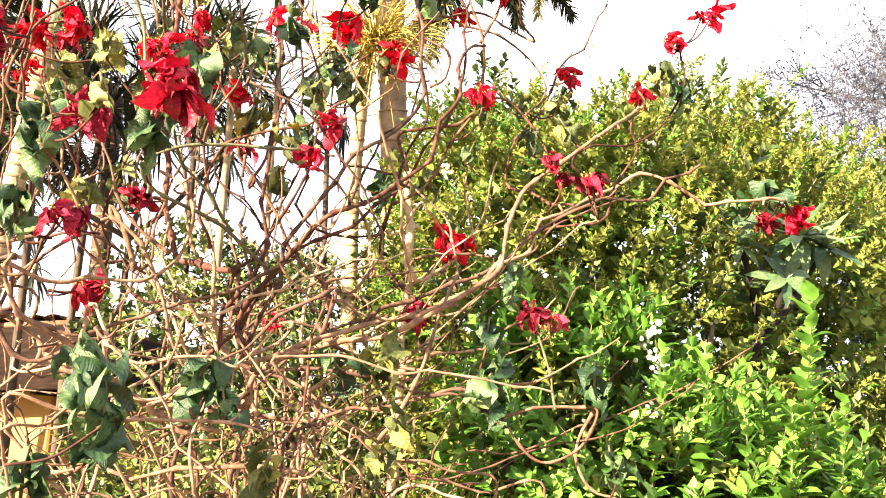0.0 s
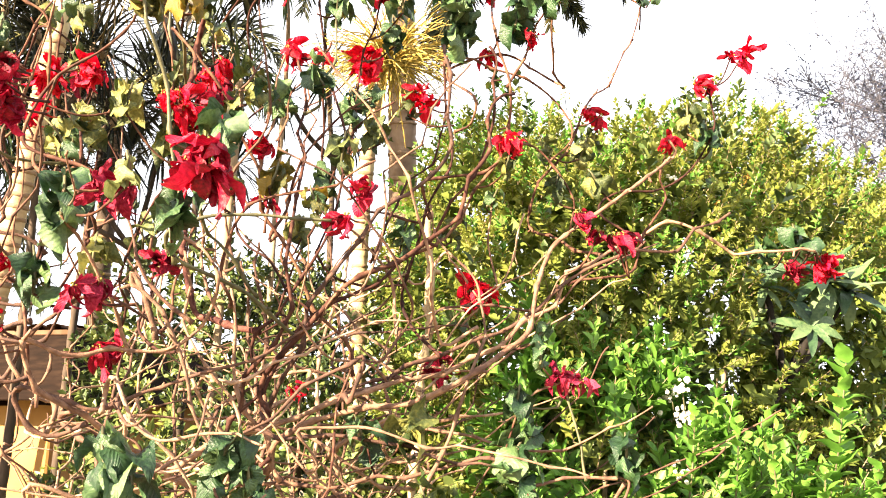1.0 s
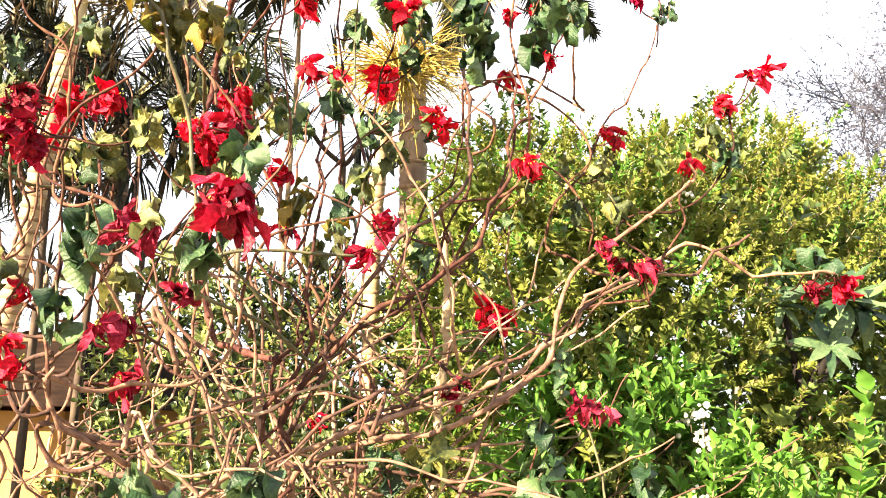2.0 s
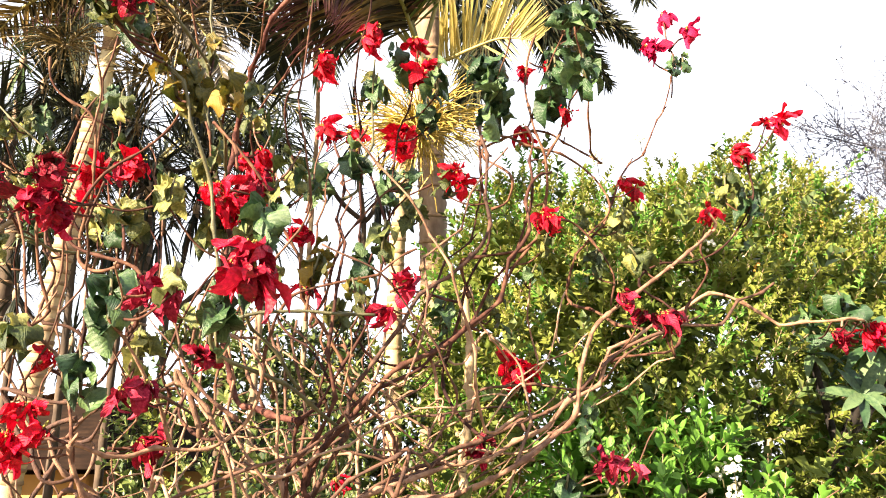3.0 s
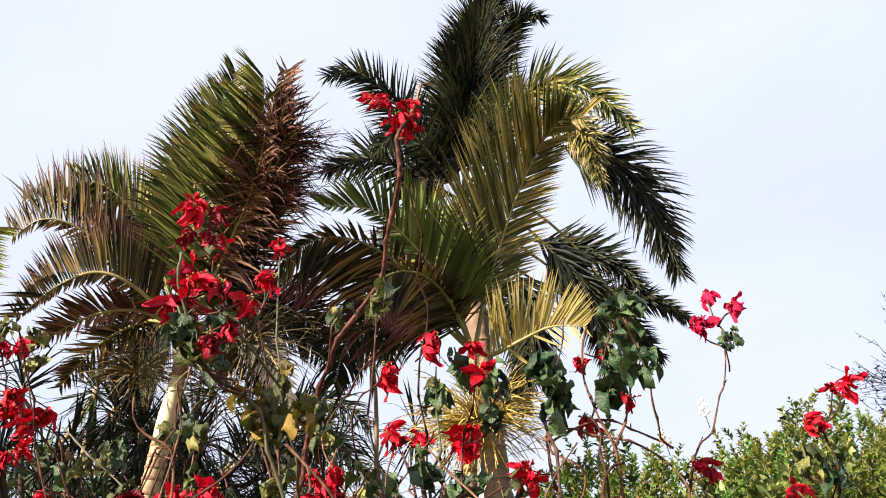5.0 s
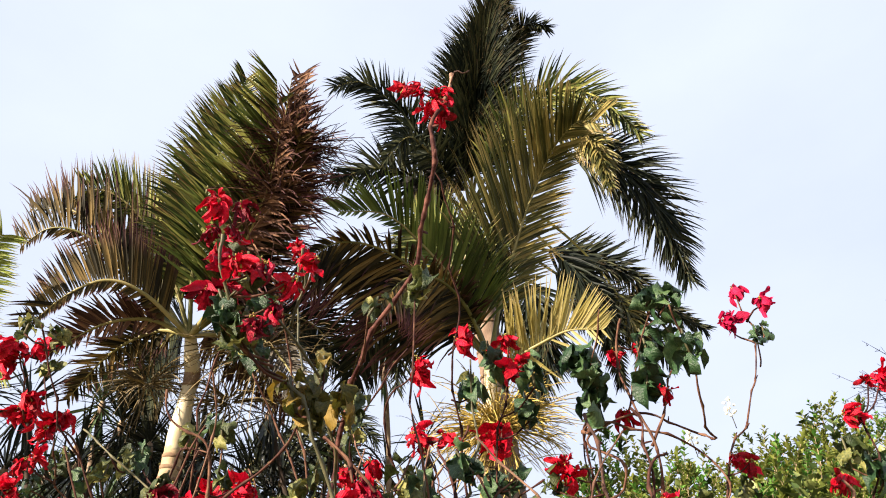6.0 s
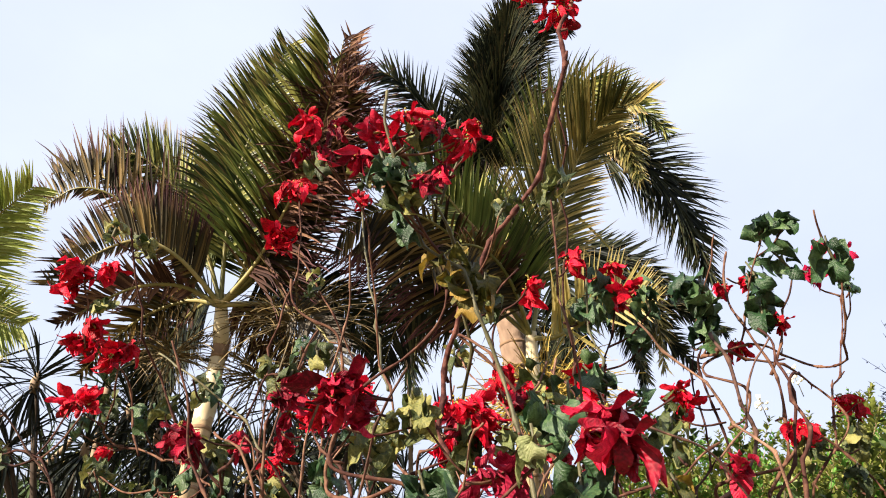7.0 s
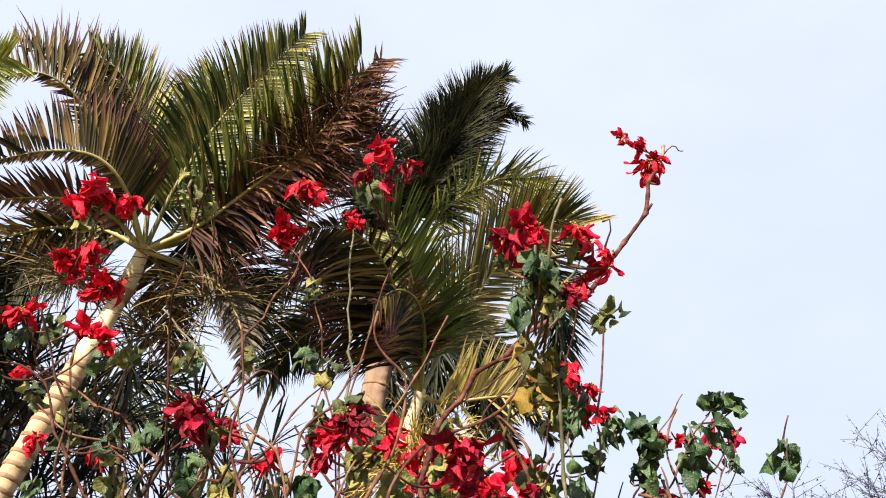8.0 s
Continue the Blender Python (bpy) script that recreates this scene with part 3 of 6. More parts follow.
# ---- bushes and trees of small leaves ----
def leafy_shoots(anchors, heading, length, leaf, width, pairs, droop=0.35, seed=1, wild=0.35):
    """Leaves set in pairs along many short shoots; returns the blades' data and the shoots' lines."""
    r = np.random.default_rng(seed)
    n = len(anchors)
    d = heading + r.normal(0, wild, (n, 3))
    d /= np.linalg.norm(d, axis=1)[:, None]
    L = length * r.uniform(0.6, 1.3, n)
    a = np.cross(d, r.normal(0, 1, (n, 3)))
    a /= np.linalg.norm(a, axis=1)[:, None]
    b = np.cross(d, a)
    bases, dirs, norms, lens, wid = [], [], [], [], []
    for k in range(pairs):
        t = (k + 0.6) / pairs
        pos = anchors + d * (L * t)[:, None] + np.array((0, 0, -0.12))[None] * (L * t * t)[:, None]
        for sgn in (1, -1):
            w = (a if k % 2 else b) * sgn
            dd = w * 0.9 + d * (0.55 + 0.5 * t) + r.normal(0, 0.16, (n, 3))
            bases.append(pos)
            dirs.append(dd)
            norms.append(d + w * -0.4 + np.array((0, 0, 0.5)) + r.normal(0, 0.25, (n, 3)))
            lens.append(leaf * (1.05 - 0.5 * t) * r.uniform(0.7, 1.25, n))
            wid.append(width * (1.05 - 0.45 * t) * r.uniform(0.8, 1.2, n))
    bases, dirs, norms = np.concatenate(bases), np.concatenate(dirs), np.concatenate(norms)
    lens, wid = np.concatenate(lens), np.concatenate(wid)
    V, Fc, U = many_blades(bases, dirs, norms, lens, wid, np.full(len(lens), droop) * r.uniform(0.2, 1.6, len(lens)), 4 if leaf > 0.125 else 2, 0.22,
                           (lambda t: (0.2, 0.62, 1.0, 0.86, 0.05)[int(t * 4 + 0.5)]) if leaf > 0.125 else (lambda t: 0.22 if t == 0 else (1.0 if t < 0.9 else 0.03)))
    shoots = np.stack([anchors, anchors + d * L[:, None]], 1)
    return V, Fc, U, shoots


def twigs_mesh(name, shoots, radius, material):
    """Thin three-sided twigs along straight shoots."""
    a, b = shoots[:, 0], shoots[:, 1]
    d = b - a
    u = np.cross(d, (0.3, 0.5, 0.8))
    u /= np.linalg.norm(u, axis=1)[:, None] + 1e-9
    w = np.cross(d, u)
    w /= np.linalg.norm(w, axis=1)[:, None] + 1e-9
    ring = [u * math.cos(q) + w * math.sin(q) for q in (0, 2.09, 4.19)]
    V = np.stack([a + ring[0] * radius, a + ring[1] * radius, a + ring[2] * radius, b + ring[0] * radius * 0.5, b + ring[1] * radius * 0.5, b + ring[2] * radius * 0.5], 1).reshape(-1, 3)
    q = np.array([(0, 1, 4, 3), (1, 2, 5, 4), (2, 0, 3, 5)])
    Fc = (np.arange(len(a))[:, None, None] * 6 + q[None]).reshape(-1, 4)
    return fast_mesh(name, V, Fc, material)


def mound_points(lumps, count, seed, depth=0.25, low=0.15):
    """Points near the skin of several overlapping mounds (x, y, z, rx, ry, rz), with the skin's direction."""
    r = np.random.default_rng(seed)
    area = np.array([l[3] * l[5] + l[4] * l[5] + l[3] * l[4] for l in lumps])
    which = r.choice(len(lumps), count, p=area / area.sum())
    q = np.array(lumps)[which]
    d = r.normal(0, 1, (count, 3))
    d /= np.linalg.norm(d, axis=1)[:, None]
    swell = 1 + 0.12 * np.sin(d[:, 0] * 7 + which) * np.sin(d[:, 2] * 8 + 2 * which) + r.normal(0, 0.05, count) - depth * r.random(count) ** 2
    p = q[:, :3] + d * q[:, 3:] * swell[:, None]
    nrm = d / q[:, 3:]
    nrm /= np.linalg.norm(nrm, axis=1)[:, None]
    keep = (p[:, 2] > low) & ((nrm[:, 1] < 0.35) | (nrm[:, 2] > 0.75) | (r.random(count) < 0.3))
    for l in lumps:
        inside = (((p - np.array(l[:3])) / np.array(l[3:])) ** 2).sum(1) < 0.55
        keep &= ~inside
    return p[keep], nrm[keep]


def bush(name, label, category, lumps, layers, twig_seed=1, stems=7, core=400, inner_leaf=SHADE_LEAF):
    """A bush of several mounds; layers: (count, shoot, leaf, width, pairs, material)."""
    foot = (float(np.mean([l[0] for l in lumps])), float(np.mean([l[1] for l in lumps])), 0.0)
    ob = thing(name, label, category, at=foot)
    back_to = Matrix.Translation(-Vector(foot))
    r = np.random.default_rng(twig_seed)
    allshoots = []
    for i, (count, shoot, leaf, width, pairs, material) in enumerate(layers):
        p, nrm = mound_points(lumps, count, 31 * twig_seed + i)
        V, Fc, U, sh = leafy_shoots(p, nrm + np.array((0, 0, 0.75)), shoot, leaf, width, pairs, 0.35, 5 + i + twig_seed)
        me = fast_mesh("foliage", V, Fc, material, U)
        me.transform(back_to)
        tagged(part("foliage", me, ob), kind="stuff")
        allshoots.append(sh)
    # Inner leaves take a darker green; shade inside the bush is in their colour
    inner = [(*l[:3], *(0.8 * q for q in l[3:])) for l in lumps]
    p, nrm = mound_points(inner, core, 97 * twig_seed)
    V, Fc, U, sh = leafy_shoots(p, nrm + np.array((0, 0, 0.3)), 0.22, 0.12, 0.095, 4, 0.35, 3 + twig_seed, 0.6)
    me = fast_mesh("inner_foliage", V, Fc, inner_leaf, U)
    me.transform(back_to)
    tagged(part("inner_foliage", me, ob), kind="stuff")
    sh = np.concatenate(allshoots)
    me = twigs_mesh("brushwood", sh, 0.003, TWIG)
    me.transform(back_to)
    tagged(part("brushwood", me, ob), kind="stuff")
    for k in range(stems):
        l = lumps[r.integers(0, len(lumps))]
        top = np.array(l[:3]) + r.normal(0, 0.3, 3) * np.array(l[3:])
        line = [np.array(foot) + np.array((*r.normal(0, 0.35, 2), -0.05)), None, top]
        line[1] = (line[0] + top) / 2 + r.normal(0, 0.15, 3)
        q = spline(line, 0.1)
        v, f = tube_data(q, np.linspace(0.035, 0.012, len(q)), 6, 0.1, k)
        me = mesh_of("stem", v, f, TWIG)
        me.transform(back_to)
        part("stem", me, ob)
    return ob, back_to


floret_meshes = {}


def floret(material, kind):
    key = (material.name, kind)
    if key not in floret_meshes:
        bm = bmesh.new()
        bmesh.ops.create_icosphere(bm, subdivisions=1, radius=1.0)
        r = np.random.default_rng(kind)
        for v in bm.verts:
            v.co *= 1 + r.normal(0, 0.16)
            v.co.z *= 0.8
        me = bpy.data.meshes.new("floret")
        bm.to_mesh(me)
        bm.free()
        me.materials.append(material)
        floret_meshes[key] = me
    return floret_meshes[key]


def flower_truss(parent, at, size, count, material, name, piece, label):
    """A small cluster of flowers or berries on a bent stalk."""
    r = np.random.default_rng(int(abs(at[0] * 917 + at[1] * 131 + at[2] * 71) * 10))
    v, f = tube_data(np.array([(0.02, 0.03, -0.12), (0.01, 0.01, -0.05), (0, 0, 0)]), (0.003, 0.003, 0.002), 5)
    stalk = part(name, mesh_of(name, v, f, GREEN_BARK), parent, label)
    stalk.location = Vector(at) - parent.location
    for i in range(count):
        q = part(piece, floret(material, i % 4), stalk)
        s = size * r.uniform(0.16, 0.28)
        q.matrix_local = Matrix.LocRotScale(Vector(r.normal(0, size * 0.4, 3)), Euler(r.uniform(0, 6, 3)), (s, s, s))


def sparse_tree(name, label, foot, height, reach, seed, material, twigs=260, leaf=0.12, leaves=3, lean=(0, 0)):
    """A tapering trunk with forking limbs, fine twigs and small scattered leaves."""
    r = np.random.default_rng(seed)
    tree = thing(name, label, "tree", at=foot)
    base = np.zeros(3)
    top = np.array((lean[0], lean[1], height * 0.75))
    line = spline([base, top * 0.45 + r.normal(0, 0.15, 3), top], 0.25)
    v, f = tube_data(line, np.linspace(0.16, 0.05, len(line)), 9, 0.06, seed)
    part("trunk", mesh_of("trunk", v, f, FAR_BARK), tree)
    tips = []
    for k in range(16):
        t = 0.35 + 0.62 * k / 16
        a = line[int(t * (len(line) - 1))]
        ang = k * 2.4 + r.normal(0, 0.3)
        e = a + np.array((math.cos(ang), math.sin(ang), 0.55 + 0.4 * t)) * reach * (1.15 - 0.55 * t) * r.uniform(0.75, 1.1)
        q = spline([a, (a + e) / 2 + r.normal(0, 0.18, 3) + np.array((0, 0, 0.1)), e], 0.15)
        v, f = tube_data(q, np.linspace(0.045, 0.010, len(q)), 6, 0.1, k)
        part("limb", mesh_of("limb", v, f, FAR_BARK), tree)
        tips.extend(q[len(q) // 3::2])
    tips = np.array(tips)
    pick = tips[r.integers(0, len(tips), twigs)]
    d = r.normal(0, 1, (twigs, 3)) + np.array((0, 0, 0.4))
    d /= np.linalg.norm(d, axis=1)[:, None]
    ends = pick + d * reach * r.uniform(0.12, 0.34, (twigs, 1))
    sh = np.stack([pick, ends], 1)
    n2 = twigs * 5
    w = r.integers(0, twigs, n2)
    mid = pick[w] + (ends - pick)[w] * r.uniform(0.2, 1.0, (n2, 1))
    d2 = d[w] + r.normal(0, 0.7, (n2, 3))
    d2 /= np.linalg.norm(d2, axis=1)[:, None]
    V, Fc, U, sh2 = leafy_shoots(mid, d2, reach * 0.12, leaf, leaf * 0.42, leaves, 0.4, seed, 0.2)
    tagged(part("crown", fast_mesh("crown", V, Fc, material, U), tree), kind="stuff")
    tagged(part("brushwood", twigs_mesh("brushwood", np.concatenate([sh, sh2]), 0.006, FAR_BARK), tree), kind="stuff")
    return tree


def broad_leaf(kind):
    key = ("broad", kind)
    if key not in spikes:
        v, f, u = blade_grid(1.0, 0.135, lambda t: max(0.03, math.sin(math.pi * min(1, 0.1 + 0.88 * t)) ** 0.9), (-0.3, -0.8, -1.3)[kind], 0.3, 0.03, 0.1, 6, kind, 1)
        spikes[key] = mesh_of("broad_leaf", v, f, BLUE_LEAF, u)
    return spikes[key]


def stem_rosettes():
    """A succulent with a rough dark stem set with spines and rosettes of broad drooping leaves."""
    foot = Vector((1.48, 4.68, 0.0))
    plant = thing("euphorbia", "dark-stemmed euphorbia with rosettes of blue-green leaves", "succulent", at=foot)
    fork = (0.36, -0.11, 2.23)
    arms = [([(0, 0, -0.03), (0.04, -0.03, 0.9), (0.12, 0.0, 1.72), (0.19, 0.01, 1.94), fork], (0.045, 0.032), None)]
    for at, size, count in (((0.39, -0.40, 2.50), 0.21, 9), ((0.56, -0.24, 2.77), 0.27, 22), ((0.24, -0.20, 2.74), 0.19, 12), ((0.70, -0.22, 2.72), 0.25, 16)):
        arms.append(([fork, (Vector(fork) + Vector(at)) / 2 + Vector((0.02, 0.03, -0.03)), at], (0.026, 0.018), (at, size, count)))
    for line, (r0, r1), head in arms:
        q = spline(line, 0.03)
        rad = np.linspace(r0, r1, len(q))
        v, f = tube_data(q, rad, 9, 0.22, len(q))
        arm = part("stem", mesh_of("stem", v, f, STEM_DARK), plant, "rough dark stem with spines")
        r = np.random.default_rng(len(q))
        pick = r.integers(0, len(q) - 1, 12 * len(q))
        out_way = r.normal(0, 1, (len(pick), 3))
        out_way /= np.linalg.norm(out_way, axis=1)[:, None]
        V, Fc, U = many_blades(q[pick] + out_way * rad[pick][:, None] * 0.8, out_way, r.normal(0, 1, (len(pick), 3)), np.full(len(pick), 0.028), np.full(len(pick), 0.005), np.zeros(len(pick)), 1, 0.3)
        tagged(part("spines", fast_mesh("spines", V, Fc, STEM_DARK, U), arm), kind="stuff")
        if head:
            at, size, count = head
            for i in range(count):
                leaf = part("leaf", broad_leaf(int(r.integers(0, 3))), arm)
                L = size * r.uniform(0.8, 1.15)
                leaf.matrix_local = Matrix.Translation(at) @ Matrix.Rotation(radians(72 if count == 9 else 25), 4, "X") @ Matrix.Rotation(2.4 * i if count > 9 else 0.3 + 2 * math.pi * i / 9, 4, "Z") @ Matrix.Rotation(radians(-65 + 110 * i / count if count > 9 else -14 - 16 * (i % 2)), 4, "Y") @ Matrix.Diagonal((L, L, L, 1))


def tall_shoot(parent, line, leaf, seed):
    """An upright young shoot with toothed, spreading leaves that get smaller towards its tip."""
    q = spline(line, 0.012)
    v, f = tube_data(q, np.linspace(0.007, 0.003, len(q)), 6, 0.05, seed)
    me = mesh_of("shoot", v, f, GREEN_BARK)
    me.transform(Matrix.Translation(-Vector(parent.location)))
    stem = part("shoot", me, parent, "fresh upright shoot")
    r = np.random.default_rng(seed)
    k = len(q)
    for i in range(4, k, 2):
        t = i / k
        key = ("toothed", seed % 2, i % 3)
        if key not in spikes:
            tv, tf, tu = blade_grid(1.0, 0.27, lambda s: max(0.03, math.sin(math.pi * min(1, 0.12 + 0.86 * s ** 0.75)) * (1.0 + 0.16 * (int(s * 8 + 0.5) % 2))), (-0.5, -0.9, -0.2)[i % 3], 0.3, 0.12, 0.2, 8, i, 1)
            spikes[key] = mesh_of("leaf", tv, tf, BUSH_LEAF, tu)
        b = part("leaf", spikes[key], stem)
        L = leaf * (1.1 - 0.55 * t) * r.uniform(0.8, 1.15)
        b.matrix_local = Matrix.Translation(Vector(q[i]) - Vector(parent.location)) @ Matrix.Rotation(2.4 * i / 2 + r.normal(0, 0.3), 4, "Z") @ Matrix.Rotation(radians(-8 - 45 * t + r.normal(0, 10)), 4, "Y") @ Matrix.Diagonal((L, L, L, 1))


def crown_of_fronds(palm, at, count, reach, leaflet, material, sag, seed):
    """Fronds that spring out all round from one place and hang."""
    r = np.random.default_rng(seed)
    c = np.array(at)
    for i in range(count):
        a = 2.4 * i + r.normal(0, 0.2)
        up = r.uniform(0.1, 0.9)
        d = np.array((math.cos(a), math.sin(a), up))
        L = reach * r.uniform(0.8, 1.15)
        pts = [c, c + d * L * 0.35, c + d * L * 0.68 + np.array((0, 0, -sag * L * 0.16)), c + d * L * 0.92 + np.array((0, 0, -sag * L * 0.48))]
        frond(palm, pts, leaflet, material, droop=1.0, plume=True, n=int(L * 52))


ground_sheet()
garden_house()

leaning_palm = thing("palm_tree", "slim pale-trunked palm leaning over the shrub", "palm tree", "garden palms")
ringed_trunk(leaning_palm, [(-3.70, 5.97, -0.05), (-3.36, 5.83, 2.8), (-3.055, 5.627, 4.86)], 0.088, 0.074, PALE_TRUNK, 0.09, label="pale trunk with close ring scars")
crownshaft(leaning_palm, (-3.065, 5.633, 4.80), (-2.97, 5.57, 5.42), 0.072, 0.060)
scar_line = spline([(-2.975, 5.575, 5.34), (-2.965, 5.565, 5.42), (-2.955, 5.545, 5.50)], 0.02)
scar_v, scar_f = tube_data(scar_line, np.full(len(scar_line), 0.066), 16, 0.06, 8)
part("sheath_scar", mesh_of("sheath_scar", scar_v, scar_f, RING), leaning_palm, "ragged brown sheath scar")
crownshaft(leaning_palm, (-2.96, 5.55, 5.46), (-2.91, 5.28, 5.74), 0.060, 0.045)
pale_palm = thing("palm_tree", "palm with a pale ringed trunk and broad olive fronds", "palm tree", "garden palms")
ringed_trunk(pale_palm, [(-0.72, 6.45, -0.05), (-0.76, 6.35, 3.4), (-0.60, 5.95, 4.9)], 0.075, 0.058, PALE_TRUNK, 0.14, label="pale sunlit ringed trunk")
crownshaft(pale_palm, (-0.58, 5.96, 4.85), (-0.52, 5.76, 5.40), 0.062, 0.045)
plumed_palm = thing("palm_tree", "tall brown-trunked palm with dark plume-like fronds", "palm tree", "garden palms")
ringed_trunk(plumed_palm, [(-0.46, 8.05, -0.05), (-0.49, 7.70, 4.0), (-0.52, 7.35, 5.6), (-0.55, 7.00, 7.4)], 0.16, 0.125, BROWN_TRUNK, 0.30, 20, 0.05, label="rough brown trunk")
crownshaft(plumed_palm, (-0.55, 7.02, 7.3), (-0.54, 6.86, 7.95), 0.125, 0.07)
edge_palm = thing("palm_tree", "young bright green palm at the garden's edge", "palm tree", "garden palms")
ringed_trunk(edge_palm, [(-5.60, 5.35, -0.05), (-5.55, 5.25, 2.5), (-5.49, 5.20, 5.0)], 0.12, 0.08, PALE_TRUNK, 0.14)
# fronds of the leaning palm
frond(leaning_palm, [(-2.91, 5.29, 5.64), (-2.66, 5.19, 5.78), (-2.41, 4.96, 6.05), (-2.16, 4.66, 6.30), (-1.93, 4.22, 6.62), (-1.83, 3.85, 6.90)], 0.80, FROND, up_side=(0.15, 1), droop=0.35)
frond(leaning_palm, [(-2.91, 5.29, 5.64), (-2.63, 5.21, 5.81), (-2.36, 4.96, 6.09), (-2.10, 4.64, 6.36), (-1.88, 4.21, 6.67), (-1.72, 3.88, 6.92)], 0.62, DEAD_FROND, up_side=(1, 0.1), droop=0.7, ragged=0.5)
frond(leaning_palm, [(-2.91, 5.29, 5.64), (-2.62, 5.19, 5.86), (-2.33, 4.93, 6.16), (-2.05, 4.60, 6.46), (-1.80, 4.18, 6.78), (-1.66, 3.92, 7.00)], 0.58, DEAD_FROND, up_side=(1, 0.5), droop=0.3, ragged=0.35)
frond(leaning_palm, [(-2.91, 5.29, 5.64), (-2.60, 5.12, 5.80), (-2.28, 4.82, 6.04), (-1.96, 4.48, 6.28), (-1.70, 4.12, 6.52)], 0.52, RUST_FROND, up_side=(1, 0.4), droop=0.4, ragged=0.4)
frond(leaning_palm, [(-2.91, 5.29, 5.64), (-2.59, 5.05, 5.82), (-2.29, 4.73, 6.08), (-2.00, 4.35, 6.31), (-1.80, 3.97, 6.58)], 0.50, DEAD_FROND, up_side=(1, 0.2), droop=1.2, ragged=0.7)
frond(leaning_palm, [(-2.91, 5.29, 5.64), (-2.84, 5.04, 6.17), (-2.68, 4.75, 6.71), (-2.44, 4.49, 7.20), (-2.26, 4.31, 7.54)], 0.52, FROND, droop=0.7)
frond(leaning_palm, [(-2.91, 5.29, 5.64), (-3.04, 5.12, 6.13), (-3.25, 4.93, 6.58), (-3.51, 4.75, 6.83), (-3.75, 4.68, 6.87)], 0.60, FROND, droop=0.3, up_side=(1, 0.8), trim=(1, 0.7), rise=0.55)
frond(leaning_palm, [(-2.91, 5.29, 5.64), (-3.31, 5.02, 6.13), (-3.66, 4.76, 6.40), (-3.94, 4.67, 6.46), (-4.22, 4.75, 6.37)], 0.80, RUST_FROND, up_side=(1, 0.5), trim=(1, 0.3), droop=0.3, ragged=0.3, rise=0.7)
frond(leaning_palm, [(-2.91, 5.29, 5.64), (-3.31, 5.13, 6.19), (-3.63, 4.94, 6.56), (-3.94, 4.86, 6.82), (-4.32, 4.87, 6.91)], 0.62, RUST_FROND, up_side=(1, 0.5), trim=(1, 0.3), droop=0.3, ragged=0.4, rise=0.6)
frond(leaning_palm, [(-2.91, 5.29, 5.64), (-3.19, 5.16, 5.76), (-3.45, 5.07, 5.73), (-3.70, 5.10, 5.68), (-4.13, 5.22, 5.56)], 0.30, DEAD_FROND, up_side=(1, 0.6), trim=(1, 0.6), droop=0.3, ragged=0.3)
frond(leaning_palm, [(-2.91, 5.29, 5.64), (-3.22, 5.44, 5.84), (-3.56, 5.53, 5.83), (-3.87, 5.68, 5.75), (-4.25, 5.93, 5.58)], 0.34, RUST_FROND, up_side=(0.8, 0.5), droop=0.3, ragged=0.4)
frond(leaning_palm, [(-2.91, 5.29, 5.64), (-3.14, 4.91, 5.83), (-3.38, 4.74, 5.89), (-3.67, 4.72, 5.79), (-4.01, 4.81, 5.59)], 0.50, RUST_FROND, up_side=(1, 0.6), trim=(1, 0.3), droop=0.2, rise=0.6)
frond(leaning_palm, [(-2.91, 5.29, 5.64), (-2.75, 5.28, 5.99), (-2.79, 5.07, 6.68), (-2.85, 4.85, 7.30)], 0.62, FROND, droop=0.6)
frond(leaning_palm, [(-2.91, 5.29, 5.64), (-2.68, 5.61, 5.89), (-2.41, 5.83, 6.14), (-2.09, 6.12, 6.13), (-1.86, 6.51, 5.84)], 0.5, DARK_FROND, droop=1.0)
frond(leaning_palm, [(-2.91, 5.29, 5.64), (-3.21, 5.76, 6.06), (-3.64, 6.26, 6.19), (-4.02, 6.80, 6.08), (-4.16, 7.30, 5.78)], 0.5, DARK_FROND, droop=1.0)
frond(leaning_palm, [(-2.91, 5.29, 5.64), (-2.60, 5.36, 5.66), (-2.28, 5.34, 5.52), (-2.06, 5.36, 5.20), (-1.96, 5.42, 4.86)], 0.26, GREY_FROND, up_side=(1, 1), droop=0.8, ragged=0.2, bare=0.35, n=64)
frond(leaning_palm, [(-2.91, 5.29, 5.64), (-2.85, 5.66, 5.88), (-2.65, 6.20, 5.81), (-2.47, 6.59, 5.54)], 0.42, DEAD_FROND, droop=1.0, ragged=0.5)
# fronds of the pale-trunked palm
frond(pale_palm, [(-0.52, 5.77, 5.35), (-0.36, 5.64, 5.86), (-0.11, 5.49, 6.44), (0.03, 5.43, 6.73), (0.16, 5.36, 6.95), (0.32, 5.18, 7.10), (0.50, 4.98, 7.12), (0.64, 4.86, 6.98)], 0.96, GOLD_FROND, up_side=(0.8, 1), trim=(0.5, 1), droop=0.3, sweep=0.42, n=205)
frond(pale_palm, [(-0.52, 5.77, 5.35), (-0.36, 5.68, 5.27), (-0.13, 5.54, 5.29), (0.12, 5.45, 5.33), (0.38, 5.37, 5.25)], 0.52, YELLOW_FROND, up_side=(0.1, 1), droop=0.0, n=60)
frond(pale_palm, [(-0.52, 5.77, 5.35), (-0.73, 5.34, 5.84), (-0.97, 5.08, 6.13), (-1.20, 4.82, 6.24), (-1.56, 4.66, 6.20)], 0.56, FRESH_FROND, up_side=(1, 0.5), trim=(1, 0.4), droop=0.25, sweep=0.3, n=110)
